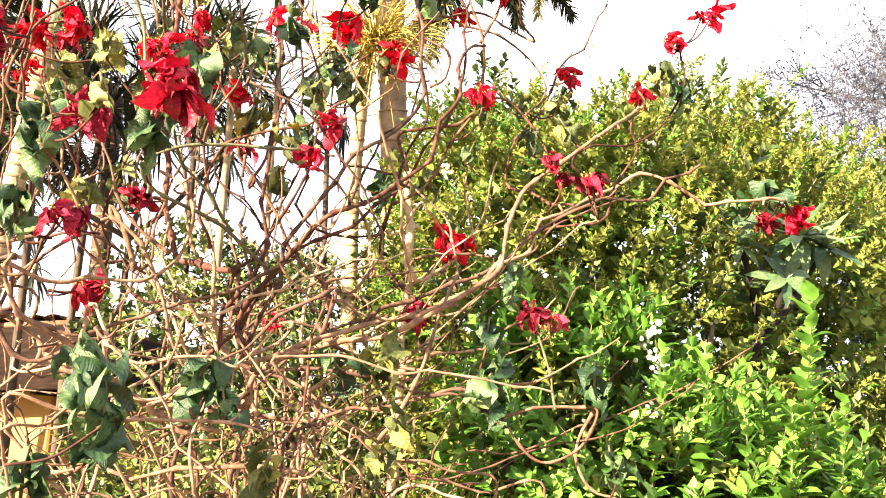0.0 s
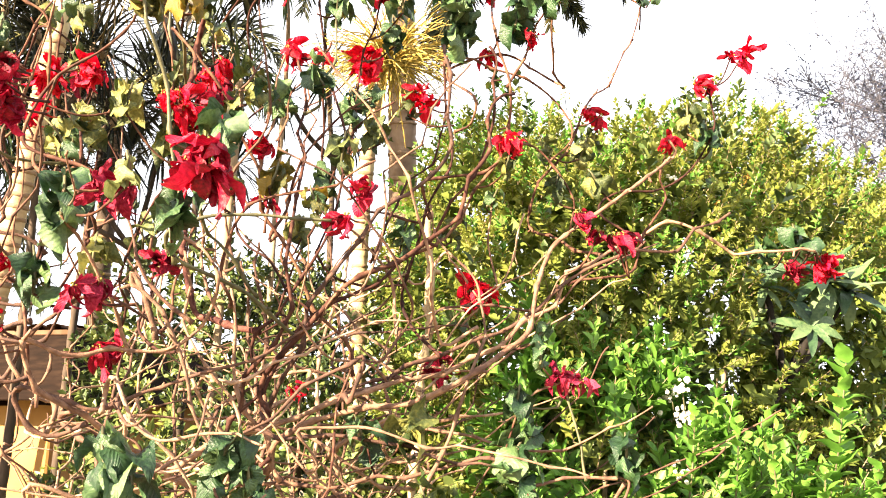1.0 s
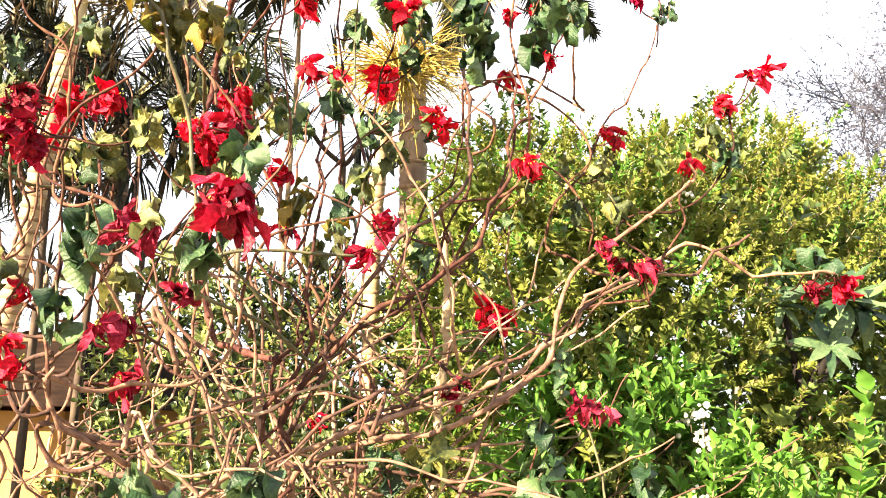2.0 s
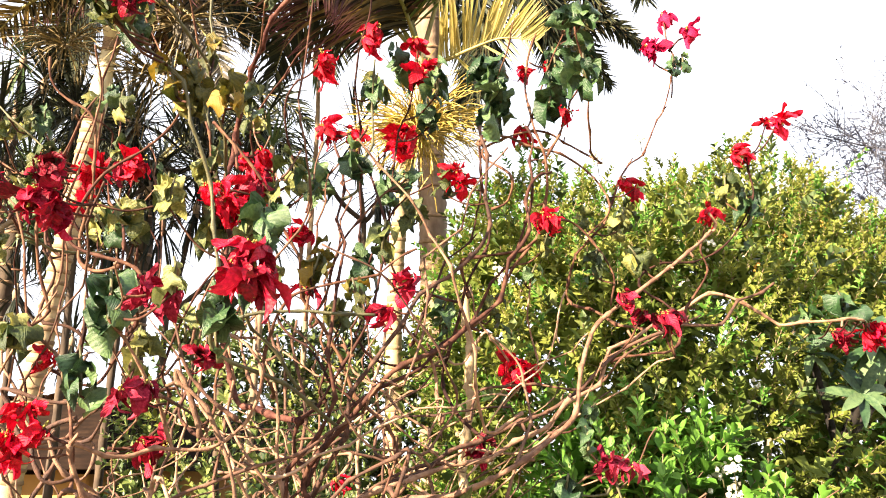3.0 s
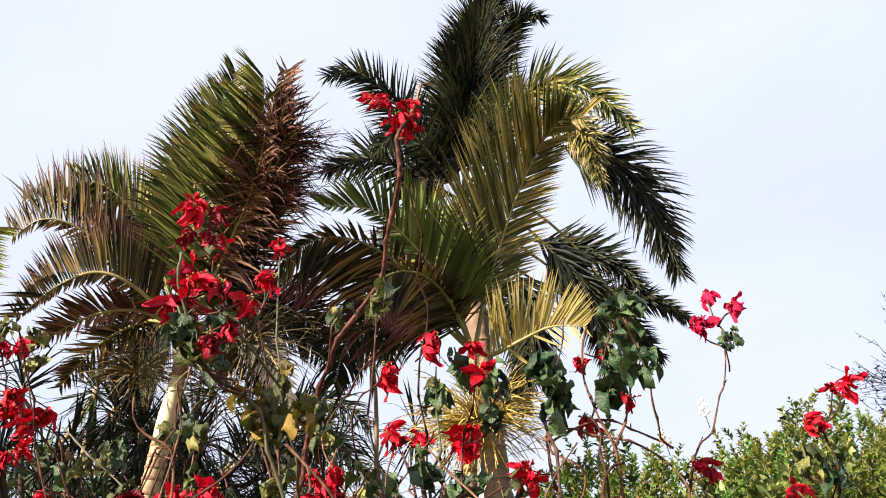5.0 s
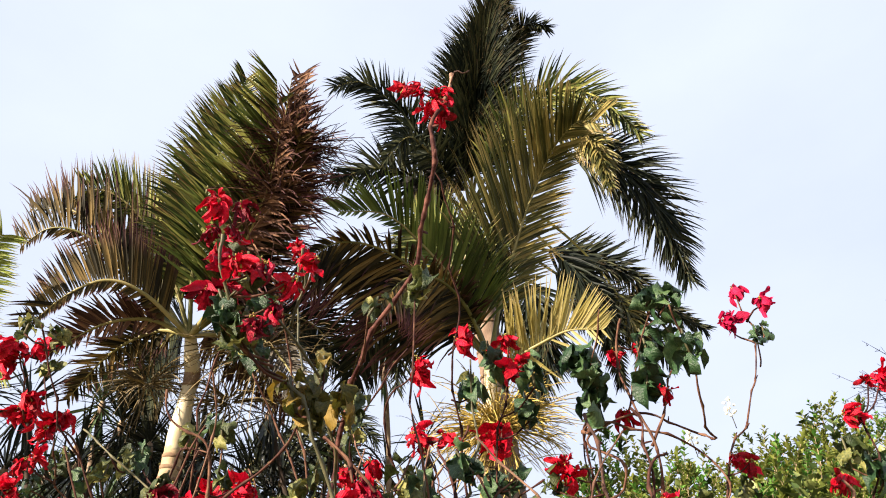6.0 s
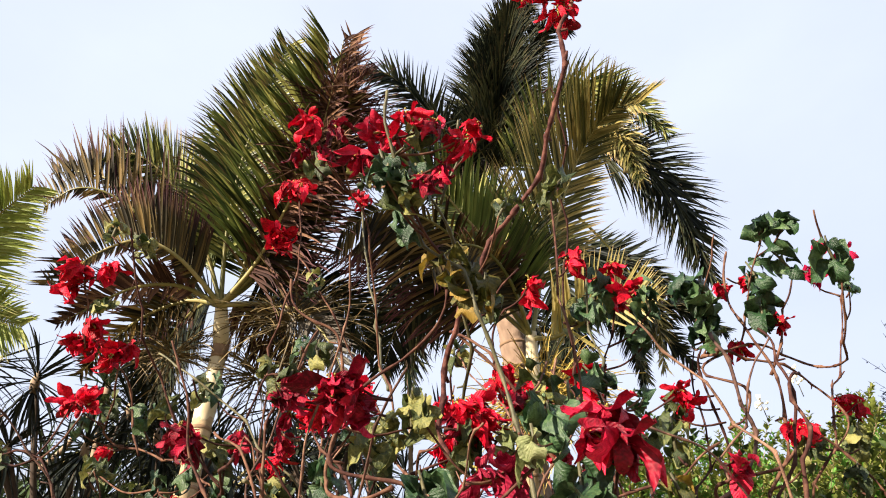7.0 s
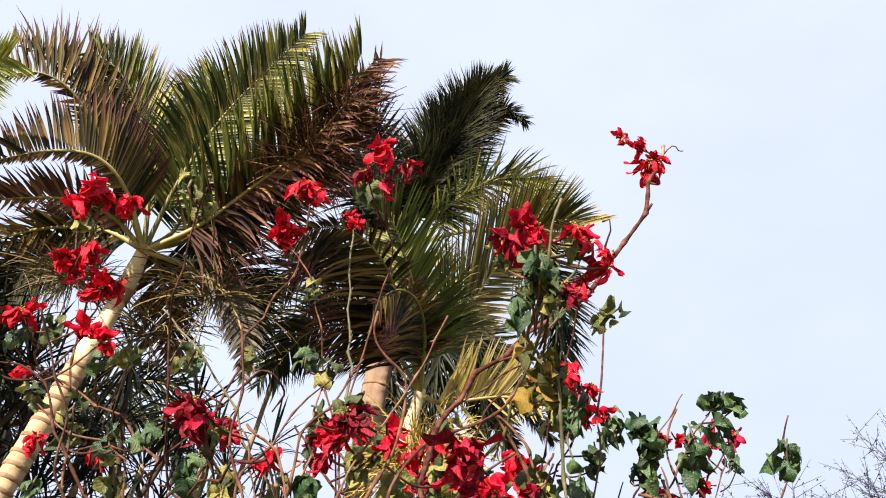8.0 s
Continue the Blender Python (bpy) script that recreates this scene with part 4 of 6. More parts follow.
frond(pale_palm, [(-0.52, 5.77, 5.35), (-0.88, 5.31, 5.76), (-1.19, 4.99, 5.97), (-1.56, 4.79, 5.99), (-1.90, 4.78, 5.80)], 0.84, RUST_FROND, up_side=(0.5, 1), trim=(0.45, 1), droop=1.0, ragged=0.12, n=165)
frond(pale_palm, [(-0.52, 5.77, 5.35), (-0.67, 5.64, 5.96), (-0.84, 5.57, 6.48), (-1.04, 5.60, 6.86)], 0.62, FROND, droop=0.6)
frond(pale_palm, [(-0.52, 5.77, 5.35), (-0.88, 5.65, 5.70), (-1.26, 5.61, 5.72), (-1.56, 5.69, 5.58), (-1.74, 5.89, 5.28)], 0.50, DARK_FROND, droop=1.0, n=80)
frond(pale_palm, [(-0.52, 5.77, 5.35), (-0.66, 5.35, 5.62), (-0.84, 5.05, 5.70), (-1.06, 4.85, 5.60), (-1.26, 4.80, 5.36)], 0.60, RUST_FROND, up_side=(0.4, 1), trim=(0.5, 1), droop=1.0, ragged=0.15, n=130)
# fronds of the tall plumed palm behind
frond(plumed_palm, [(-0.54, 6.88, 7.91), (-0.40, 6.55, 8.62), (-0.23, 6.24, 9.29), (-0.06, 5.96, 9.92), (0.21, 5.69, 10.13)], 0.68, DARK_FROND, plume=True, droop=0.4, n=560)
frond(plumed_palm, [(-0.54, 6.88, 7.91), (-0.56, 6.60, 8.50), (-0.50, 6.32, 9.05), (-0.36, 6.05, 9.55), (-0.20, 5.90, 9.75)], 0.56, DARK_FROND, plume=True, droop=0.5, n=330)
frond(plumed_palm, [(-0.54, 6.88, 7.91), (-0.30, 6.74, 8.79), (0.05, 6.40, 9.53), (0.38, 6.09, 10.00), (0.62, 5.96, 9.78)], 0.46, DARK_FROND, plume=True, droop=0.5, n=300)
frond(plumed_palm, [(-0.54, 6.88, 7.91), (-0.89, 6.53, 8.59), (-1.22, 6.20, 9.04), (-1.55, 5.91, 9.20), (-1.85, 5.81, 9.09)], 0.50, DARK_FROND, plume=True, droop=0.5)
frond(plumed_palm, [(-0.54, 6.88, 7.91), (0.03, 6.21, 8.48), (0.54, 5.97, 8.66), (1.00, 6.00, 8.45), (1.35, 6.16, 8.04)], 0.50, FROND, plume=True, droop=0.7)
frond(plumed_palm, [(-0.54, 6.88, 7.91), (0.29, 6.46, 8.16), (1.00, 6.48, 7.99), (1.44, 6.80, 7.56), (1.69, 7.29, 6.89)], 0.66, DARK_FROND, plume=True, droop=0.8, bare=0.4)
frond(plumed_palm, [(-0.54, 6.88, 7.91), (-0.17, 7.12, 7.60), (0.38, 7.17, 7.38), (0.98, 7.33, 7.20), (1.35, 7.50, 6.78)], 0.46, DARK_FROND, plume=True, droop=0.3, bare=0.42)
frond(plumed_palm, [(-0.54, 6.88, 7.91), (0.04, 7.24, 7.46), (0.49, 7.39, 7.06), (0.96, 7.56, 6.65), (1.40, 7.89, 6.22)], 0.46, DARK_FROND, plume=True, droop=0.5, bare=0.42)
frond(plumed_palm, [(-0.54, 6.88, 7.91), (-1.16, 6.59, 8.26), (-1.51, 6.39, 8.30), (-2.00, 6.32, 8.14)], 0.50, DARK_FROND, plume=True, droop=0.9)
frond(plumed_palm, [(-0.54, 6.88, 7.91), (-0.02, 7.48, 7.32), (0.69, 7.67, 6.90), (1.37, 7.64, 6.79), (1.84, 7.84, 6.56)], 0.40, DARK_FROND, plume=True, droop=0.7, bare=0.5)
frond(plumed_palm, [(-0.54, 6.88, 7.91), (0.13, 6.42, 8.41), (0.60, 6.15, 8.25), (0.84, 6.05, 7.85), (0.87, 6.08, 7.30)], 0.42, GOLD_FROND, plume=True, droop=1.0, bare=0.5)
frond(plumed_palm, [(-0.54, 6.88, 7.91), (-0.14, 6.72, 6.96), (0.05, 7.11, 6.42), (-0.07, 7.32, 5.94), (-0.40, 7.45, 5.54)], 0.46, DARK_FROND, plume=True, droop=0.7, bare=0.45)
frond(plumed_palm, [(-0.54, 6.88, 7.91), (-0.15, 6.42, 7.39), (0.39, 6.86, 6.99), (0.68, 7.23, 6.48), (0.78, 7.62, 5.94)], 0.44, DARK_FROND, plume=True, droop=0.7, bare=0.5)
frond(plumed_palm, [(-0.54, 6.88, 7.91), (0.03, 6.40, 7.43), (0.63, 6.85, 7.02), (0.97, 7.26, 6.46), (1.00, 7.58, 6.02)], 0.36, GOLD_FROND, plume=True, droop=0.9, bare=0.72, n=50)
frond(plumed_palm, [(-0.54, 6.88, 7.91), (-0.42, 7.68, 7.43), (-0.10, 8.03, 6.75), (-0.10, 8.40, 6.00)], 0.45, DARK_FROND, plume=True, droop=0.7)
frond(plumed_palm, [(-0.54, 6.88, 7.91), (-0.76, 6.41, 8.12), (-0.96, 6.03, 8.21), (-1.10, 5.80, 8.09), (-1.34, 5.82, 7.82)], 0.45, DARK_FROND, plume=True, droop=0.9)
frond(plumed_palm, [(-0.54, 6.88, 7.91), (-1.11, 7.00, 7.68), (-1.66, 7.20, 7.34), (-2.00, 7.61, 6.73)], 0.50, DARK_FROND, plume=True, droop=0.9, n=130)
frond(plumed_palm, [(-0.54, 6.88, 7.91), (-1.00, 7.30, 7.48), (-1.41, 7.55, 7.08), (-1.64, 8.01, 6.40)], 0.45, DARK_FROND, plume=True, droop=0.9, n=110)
# fronds of the leafy palm at the edge of the garden
frond(edge_palm, [(-5.49, 5.20, 5.11), (-4.84, 4.76, 5.61), (-4.39, 4.47, 5.94), (-4.03, 4.30, 6.12)], 0.6, BRIGHT_FROND, droop=0.4)
frond(edge_palm, [(-5.49, 5.20, 5.11), (-4.96, 4.97, 5.37), (-4.54, 4.89, 5.46), (-4.22, 4.96, 5.37)], 0.55, BRIGHT_FROND, droop=0.6)
frond(edge_palm, [(-5.49, 5.20, 5.11), (-5.16, 4.69, 5.70), (-4.84, 4.25, 6.19), (-4.48, 4.01, 6.47)], 0.6, BRIGHT_FROND, droop=0.4)
# Two rear palms whose leaflets and trunks are darkened to stand for shade
shade_palm = thing("palm_tree", "crowded palm darkened for shade behind the leaning palm", "palm tree", "garden palms")
ringed_trunk(shade_palm, [(-4.0, 9.2, -0.05), (-4.0, 9.1, 2.8), (-3.95, 8.9, 5.7)], 0.12, 0.10, SHADE_TRUNK, 0.2)
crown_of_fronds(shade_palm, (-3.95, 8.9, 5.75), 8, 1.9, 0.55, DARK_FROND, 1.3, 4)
far_palm = thing("palm_tree", "drooping palm darkened for shade at the back of the garden", "palm tree", "garden palms")
ringed_trunk(far_palm, [(-5.9, 9.6, -0.05), (-5.9, 9.5, 2.8), (-5.8, 9.4, 5.4)], 0.12, 0.10, SHADE_TRUNK, 0.2)
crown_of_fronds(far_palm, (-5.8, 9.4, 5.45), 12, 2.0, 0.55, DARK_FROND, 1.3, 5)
tassel(leaning_palm, (-1.80, 4.25, 6.55), 0.50, 130, DEAD_FROND, "dry_fringe", "curled dry brown leaf ends", 0.5)
tassel(leaning_palm, (-1.95, 4.45, 6.25), 0.50, 110, DEAD_FROND, "dry_fringe", "curled dry brown leaf ends", 0.6)
tassel(leaning_palm, (-2.70, 5.75, 5.25), 0.55, 60, OLD_SPADIX, "flower_stalk", "brown spent flower stalk", 1.0)
tassel(pale_palm, (-0.52, 5.70, 4.70), 0.62, 240, SPADIX, "flower_stalk", "yellow branching flower stalk", 1.0)
tassel(leaning_palm, (-2.35, 5.35, 5.45), 0.62, 80, OLD_SPADIX, "flower_stalk", "brown spent flower stalk", 1.0)
tassel(leaning_palm, (-3.35, 5.60, 5.45), 0.55, 70, OLD_SPADIX, "flower_stalk", "brown spent flower stalk", 1.0)
flower_truss(plumed_palm, (-0.92, 6.60, 8.02), 0.30, 70, STEM_DARK, "fruit_cluster", "fruit", "dark hanging fruit cluster")

rosette_tree([(-4.7, 7.3, 0), (-4.55, 7.1, 3.0), (-4.44, 6.84, 5.95)], [((-4.44, 6.84, 6.05), 0.50, 84), ((-5.3, 7.5, 5.6), 0.5, 66)], "dracaena with spiky green rosettes behind the palm")
# Rear dracaenas with near-black leaves and stems that stand for shade
rosette_tree([(-3.9, 8.3, 0), (-3.8, 8.1, 3.0), (-3.6, 7.9, 5.4)], [((-3.77, 7.77, 5.85), 0.75, 55), ((-3.1, 8.3, 5.5), 0.7, 49), ((-4.3, 8.2, 5.5), 0.7, 49), ((-3.3, 7.8, 4.7), 0.7, 49)], "tall dracaena darkened for shade with crowded spiky heads", 0.05, SHADE_SPIKE)
rosette_tree([(-4.0, 7.5, 0), (-3.95, 7.4, 2.6), (-3.9, 7.2, 4.6)], [((-3.95, 7.0, 5.60), 0.62, 52), ((-3.5, 7.4, 5.62), 0.62, 52), ((-4.1, 7.2, 5.0), 0.62, 49), ((-3.4, 7.6, 5.0), 0.62, 49), ((-4.75, 6.9, 5.1), 0.6, 49)], "dracaena darkened for shade with crowded narrow-leaved heads", 0.05, SHADE_SPIKE)
rosette_tree([(-4.7, 6.8, 0), (-4.65, 6.7, 2.2), (-4.55, 6.55, 4.2)], [((-4.62, 5.95, 5.62), 0.55, 60), ((-4.30, 6.4, 5.2), 0.55, 60), ((-4.85, 6.2, 5.15), 0.55, 60), ((-4.15, 6.75, 5.75), 0.55, 60), ((-4.6, 6.7, 4.75), 0.55, 60), ((-5.1, 5.9, 5.8), 0.55, 60)], "dracaena darkened for shade with crowded narrow-leaved heads", 0.05, SHADE_SPIKE)
rosette_tree([(-3.3, 8.2, 0), (-3.3, 8.1, 2.0), (-3.25, 8.0, 3.7)], [((-3.0, 7.9, 4.9), 0.6, 50), ((-2.3, 8.0, 4.75), 0.6, 50), ((-3.7, 7.6, 4.6), 0.6, 50), ((-4.3, 7.2, 4.55), 0.6, 50)], "dracaena darkened for shade with crowded narrow-leaved heads", 0.05, SHADE_SPIKE)
rosette_tree([(-1.3, 8.6, 0), (-1.3, 8.5, 2.6), (-1.28, 8.3, 4.8)], [((-1.35, 8.0, 5.75), 0.55, 37), ((-1.75, 7.9, 5.35), 0.55, 37), ((-1.1, 8.3, 5.2), 0.5, 34)], "dracaena darkened for shade with crowded narrow-leaved heads", 0.05, SHADE_SPIKE)
rosette_tree([(-2.6, 8.0, 0), (-2.6, 7.9, 2.6), (-2.55, 7.7, 4.5)], [((-2.9, 7.4, 6.0), 0.62, 49), ((-2.2, 7.4, 5.65), 0.60, 49), ((-2.5, 7.7, 5.1), 0.60, 49), ((-2.85, 7.8, 5.45), 0.62, 49), ((-2.2, 7.8, 4.6), 0.6, 37)], "dracaena darkened for shade with crowded narrow-leaved heads", 0.05, SHADE_SPIKE)
rosette_tree([(-1.75, 7.6, 0), (-1.72, 7.55, 3.9), (-1.62, 7.2, 5.5), (-1.58, 6.8, 6.0)], [((-1.58, 6.8, 6.02), 0.35, 20)], "slim dracaena with a bare grey stem", 0.035)
rosette_tree([(-2.2, 7.4, 0), (-2.1, 7.2, 2.6), (-1.98, 6.95, 4.95)], [((-1.98, 6.91, 5.08), 0.42, 50)], "slim dracaena with one spiky head")
rosette_tree([(-4.9, 6.9, 0), (-4.8, 6.8, 2.2), (-4.7, 6.6, 4.1)], [((-4.7, 6.6, 4.3), 0.5, 66), ((-4.1, 6.9, 4.6), 0.5, 66), ((-5.3, 6.9, 4.7), 0.5, 66), ((-4.5, 7.3, 5.1), 0.5, 66)], "leafy dracaena with many spiky heads beside the palm")
rosette_tree([(-5.2, 8.7, 0), (-5.1, 8.5, 2.6), (-5.08, 8.4, 4.0)], [((-5.08, 8.40, 4.12), 0.5, 60), ((-4.5, 8.6, 3.6), 0.5, 50)], "dracaena with spiky heads low in the thicket", 0.05, SHADE_SPIKE)
rosette_tree([(-1.4, 7.6, 0), (-1.38, 7.5, 1.6), (-1.35, 7.38, 2.9)], [((-1.35, 7.38, 3.0), 0.5, 55), ((-2.0, 7.7, 2.7), 0.5, 55)], "low dracaena in the shade of the palms", 0.05, SHADE_SPIKE)

flowering_bush, fb = bush("flowering_bush", "large bright green bush with cream flowers and orange berries", "bush",
    [(0.95, 5.0, 2.3, 1.15, 0.8, 1.46), (2.1, 5.7, 2.15, 1.3, 0.8, 2.0), (0.35, 5.5, 2.45, 0.85, 0.75, 1.6), (0.55, 6.3, 2.6, 0.95, 0.6, 1.95), (0.25, 6.7, 2.6, 0.6, 0.5, 1.95), (1.5, 6.4, 2.6, 1.2, 0.7, 1.72), (2.0, 6.7, 2.7, 1.1, 0.7, 2.05), (2.7, 7.4, 2.8, 1.2, 0.8, 2.15), (3.3, 7.2, 2.3, 1.5, 1.2, 2.1), (4.6, 8.6, 2.2, 1.4, 1.3, 2.0)],
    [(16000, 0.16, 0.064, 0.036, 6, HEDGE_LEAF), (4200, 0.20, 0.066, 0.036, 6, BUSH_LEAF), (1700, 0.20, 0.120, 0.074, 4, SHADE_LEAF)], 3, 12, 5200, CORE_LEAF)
lime_bush, lb = bush("lime_bush", "young lime-green bush with upright shoots", "bush",
    [(1.15, 3.95, 0.95, 0.70, 0.45, 0.85), (1.75, 4.05, 0.80, 0.55, 0.45, 0.62), (0.70, 4.25, 1.3, 0.55, 0.45, 0.95)],
    [(950, 0.34, 0.135, 0.060, 7, BUSH_LEAF), (300, 0.25, 0.08, 0.036, 6, HEDGE_LEAF)], 4, 8)
for shoot_seed, (sx, sy, sz, top_x, top_z, leaf_size) in enumerate([(1.51, 3.61, 1.45, 1.62, 2.23, 0.20), (1.10, 3.61, 1.40, 1.14, 1.97, 0.13), (0.89, 3.58, 1.40, 0.95, 2.02, 0.13), (1.30, 3.60, 1.30, 1.27, 1.86, 0.13), (0.72, 3.75, 1.30, 0.70, 1.90, 0.12), (1.42, 3.55, 1.20, 1.46, 1.78, 0.14), (1.66, 3.62, 1.20, 1.72, 1.80, 0.14)]):
    tall_shoot(lime_bush, [(sx - 0.03, sy + 0.12, sz - 0.5), (sx, sy, sz), ((sx + top_x) / 2 + 0.015, sy - 0.08, (sz + top_z) / 2), (top_x, sy - 0.15, top_z)], leaf_size, shoot_seed)
dark_bush, db = bush("dark_bush", "dark glossy evergreen bush in shade", "bush",
    [(5.1, 8.6, 1.9, 1.2, 1.0, 1.7), (4.2, 7.4, 1.1, 1.0, 0.8, 1.2), (6.2, 9.6, 2.6, 1.4, 1.2, 2.0)],
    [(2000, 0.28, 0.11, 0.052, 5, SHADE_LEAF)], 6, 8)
under_bush, ub = bush("under_bush", "shaded green undergrowth below the palms", "bush",
    [(-0.5, 6.9, 1.6, 1.4, 0.7, 1.6), (-2.2, 8.2, 1.5, 1.5, 0.8, 1.8), (-1.3, 5.6, 0.9, 0.95, 0.6, 1.3), (-2.35, 7.7, 2.1, 1.0, 0.6, 1.5), (-1.5, 8.6, 2.2, 1.1, 0.5, 1.35), (1.3, 8.1, 1.9, 1.9, 0.6, 1.9)],
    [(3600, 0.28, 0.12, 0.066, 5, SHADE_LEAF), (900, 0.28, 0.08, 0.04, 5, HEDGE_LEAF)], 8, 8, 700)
flower_truss(flowering_bush, (0.97, 3.67, 2.13), 0.06, 12, PETAL, "flower_truss", "floret", "small cream flower cluster")
flower_truss(flowering_bush, (0.99, 3.70, 2.01), 0.06, 12, PETAL, "flower_truss", "floret", "small cream flower cluster")
flower_truss(flowering_bush, (0.97, 3.76, 1.77), 0.06, 12, PETAL, "flower_truss", "floret", "small cream flower cluster")
flower_truss(flowering_bush, (-0.06, 4.49, 2.18), 0.06, 12, PETAL, "flower_truss", "floret", "small cream flower cluster")
flower_truss(flowering_bush, (1.36, 4.40, 2.55), 0.06, 12, PETAL, "flower_truss", "floret", "small cream flower cluster")
flower_truss(flowering_bush, (1.56, 4.58, 2.34), 0.06, 12, PETAL, "flower_truss", "floret", "small cream flower cluster")
flower_truss(flowering_bush, (0.02, 4.73, 3.29), 0.06, 12, PETAL, "flower_truss", "floret", "small cream flower cluster")
flower_truss(flowering_bush, (1.29, 4.69, 3.45), 0.06, 12, PETAL, "flower_truss", "floret", "small cream flower cluster")
flower_truss(flowering_bush, (1.00, 3.94, 2.11), 0.06, 12, PETAL, "flower_truss", "floret", "small cream flower cluster")
flower_truss(flowering_bush, (0.99, 4.99, 4.30), 0.06, 12, PETAL, "flower_truss", "floret", "small cream flower cluster")
flower_truss(flowering_bush, (1.20, 4.96, 3.53), 0.06, 12, PETAL, "flower_truss", "floret", "small cream flower cluster")
flower_truss(flowering_bush, (1.19, 4.91, 3.24), 0.06, 12, PETAL, "flower_truss", "floret", "small cream flower cluster")
flower_truss(flowering_bush, (1.78, 5.38, 3.49), 0.06, 12, PETAL, "flower_truss", "floret", "small cream flower cluster")
flower_truss(flowering_bush, (1.41, 5.13, 3.43), 0.06, 12, PETAL, "flower_truss", "floret", "small cream flower cluster")
flower_truss(flowering_bush, (0.68, 4.91, 4.11), 0.06, 12, PETAL, "flower_truss", "floret", "small cream flower cluster")
flower_truss(flowering_bush, (2.28, 5.69, 3.36), 0.06, 12, PETAL, "flower_truss", "floret", "small cream flower cluster")
flower_truss(flowering_bush, (1.72, 4.99, 3.29), 0.05, 16, BERRY, "berry_cluster", "berry", "orange berry cluster")
flower_truss(flowering_bush, (1.69, 5.01, 3.22), 0.05, 16, BERRY, "berry_cluster", "berry", "orange berry cluster")
flower_truss(flowering_bush, (1.67, 4.97, 3.38), 0.05, 16, BERRY, "berry_cluster", "berry", "orange berry cluster")
flower_truss(flowering_bush, (2.10, 5.57, 3.75), 0.05, 16, BERRY, "berry_cluster", "berry", "orange berry cluster")
flower_truss(flowering_bush, (1.85, 5.29, 3.35), 0.05, 16, BERRY, "berry_cluster", "berry", "orange berry cluster")
flower_truss(flowering_bush, (1.79, 5.31, 3.28), 0.05, 16, BERRY, "berry_cluster", "berry", "orange berry cluster")
flower_truss(flowering_bush, (2.43, 5.87, 3.66), 0.05, 16, BERRY, "berry_cluster", "berry", "orange berry cluster")
flower_truss(flowering_bush, (2.84, 6.22, 4.27), 0.05, 16, BERRY, "berry_cluster", "berry", "orange berry cluster")
flower_truss(flowering_bush, (2.02, 5.32, 2.82), 0.05, 16, BERRY, "berry_cluster", "berry", "orange berry cluster")
flower_truss(flowering_bush, (2.63, 6.04, 3.98), 0.05, 16, BERRY, "berry_cluster", "berry", "orange berry cluster")
flower_truss(flowering_bush, (2.14, 5.60, 3.65), 0.05, 16, BERRY, "berry_cluster", "berry", "orange berry cluster")
flower_truss(flowering_bush, (2.09, 4.66, 1.52), 0.05, 16, BERRY, "berry_cluster", "berry", "orange berry cluster")
stem_rosettes()
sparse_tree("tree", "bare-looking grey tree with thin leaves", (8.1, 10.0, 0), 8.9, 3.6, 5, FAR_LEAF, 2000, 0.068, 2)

# ---- the poinsettia ----
shrub = thing("poinsettia_shrub", "leggy old poinsettia with drooping crimson flowers", "shrub")
SHAPES = (lambda t: max(0.03, math.sin(math.pi * min(1, t * 0.92 + 0.05)) ** 0.8), lambda t: (0.22, 0.74, 1.0, 0.94, 1.08, 0.82, 0.58, 0.30, 0.03)[min(8, int(t * 8 + 0.5))])
bract_meshes, leaf_meshes = {}, {}


def bract_mesh(material, kind):
    key = (material.name, kind)
    if key not in bract_meshes:
        v, f, u = blade_grid(1.0, 0.145 + 0.04 * (kind % 3), SHAPES[0], (-1.6, -0.9, 0.6, -2.6, -1.9)[kind], 0.5 + 0.3 * (kind % 2), 0.42, (0.7, -0.9, 0.3, 1.2, -0.5)[kind], 8, kind, 2)
        bract_meshes[key] = mesh_of("bract", v, f, material, u)
    return bract_meshes[key]


def leaf_mesh(material, kind):
    key = (material.name, kind)
    if key not in leaf_meshes:
        v, f, u = blade_grid(1.0, 0.30 + 0.05 * (kind % 3), SHAPES[1], (-2.0, -1.2, -2.9, -1.6, -2.4)[kind], 0.75 - 1.3 * (kind in (2, 4)), 0.40, (0.3, -0.5, 0.8, -0.2, 0.6)[kind], 8, 20 + kind, 2)
        leaf_meshes[key] = mesh_of("leaf", v, f, material, u)
    return leaf_meshes[key]


wood = []
shoot_ends = []


def rooted(points):
    """Leads a branch that would start in the air down to the old stump."""
    a = np.array(points[0])
    if a[2] < 0.3 or (wood and np.min(np.linalg.norm(np.concatenate(wood) - a, axis=1)) < 0.07):
        return points
    r = np.random.default_rng(int(abs(a[0] * 331 + a[2] * 733) * 100) % 9973)
    if a[2] > 1.7 and wood:
        w = np.concatenate(wood)
        d = np.linalg.norm(w - a, axis=1) + np.where(w[:, 2] > a[2] - 0.10, 5.0, 0.0)
        k = int(np.argmin(d))
        if d[k] < 1.3:
            return [w[k], (w[k] + a) / 2 + r.normal(0, 0.04, 3) + (0, 0, -0.05), *points]
    foot = np.array((-0.95 + r.normal(0, 0.25), 3.75 + r.normal(0, 0.15), -0.03))
    mid = foot + (a - foot) * np.array((0.55, 0.55, 0.5)) + r.normal(0, 0.08, 3) + (0, 0.15, 0)
    return [foot, mid, *points]


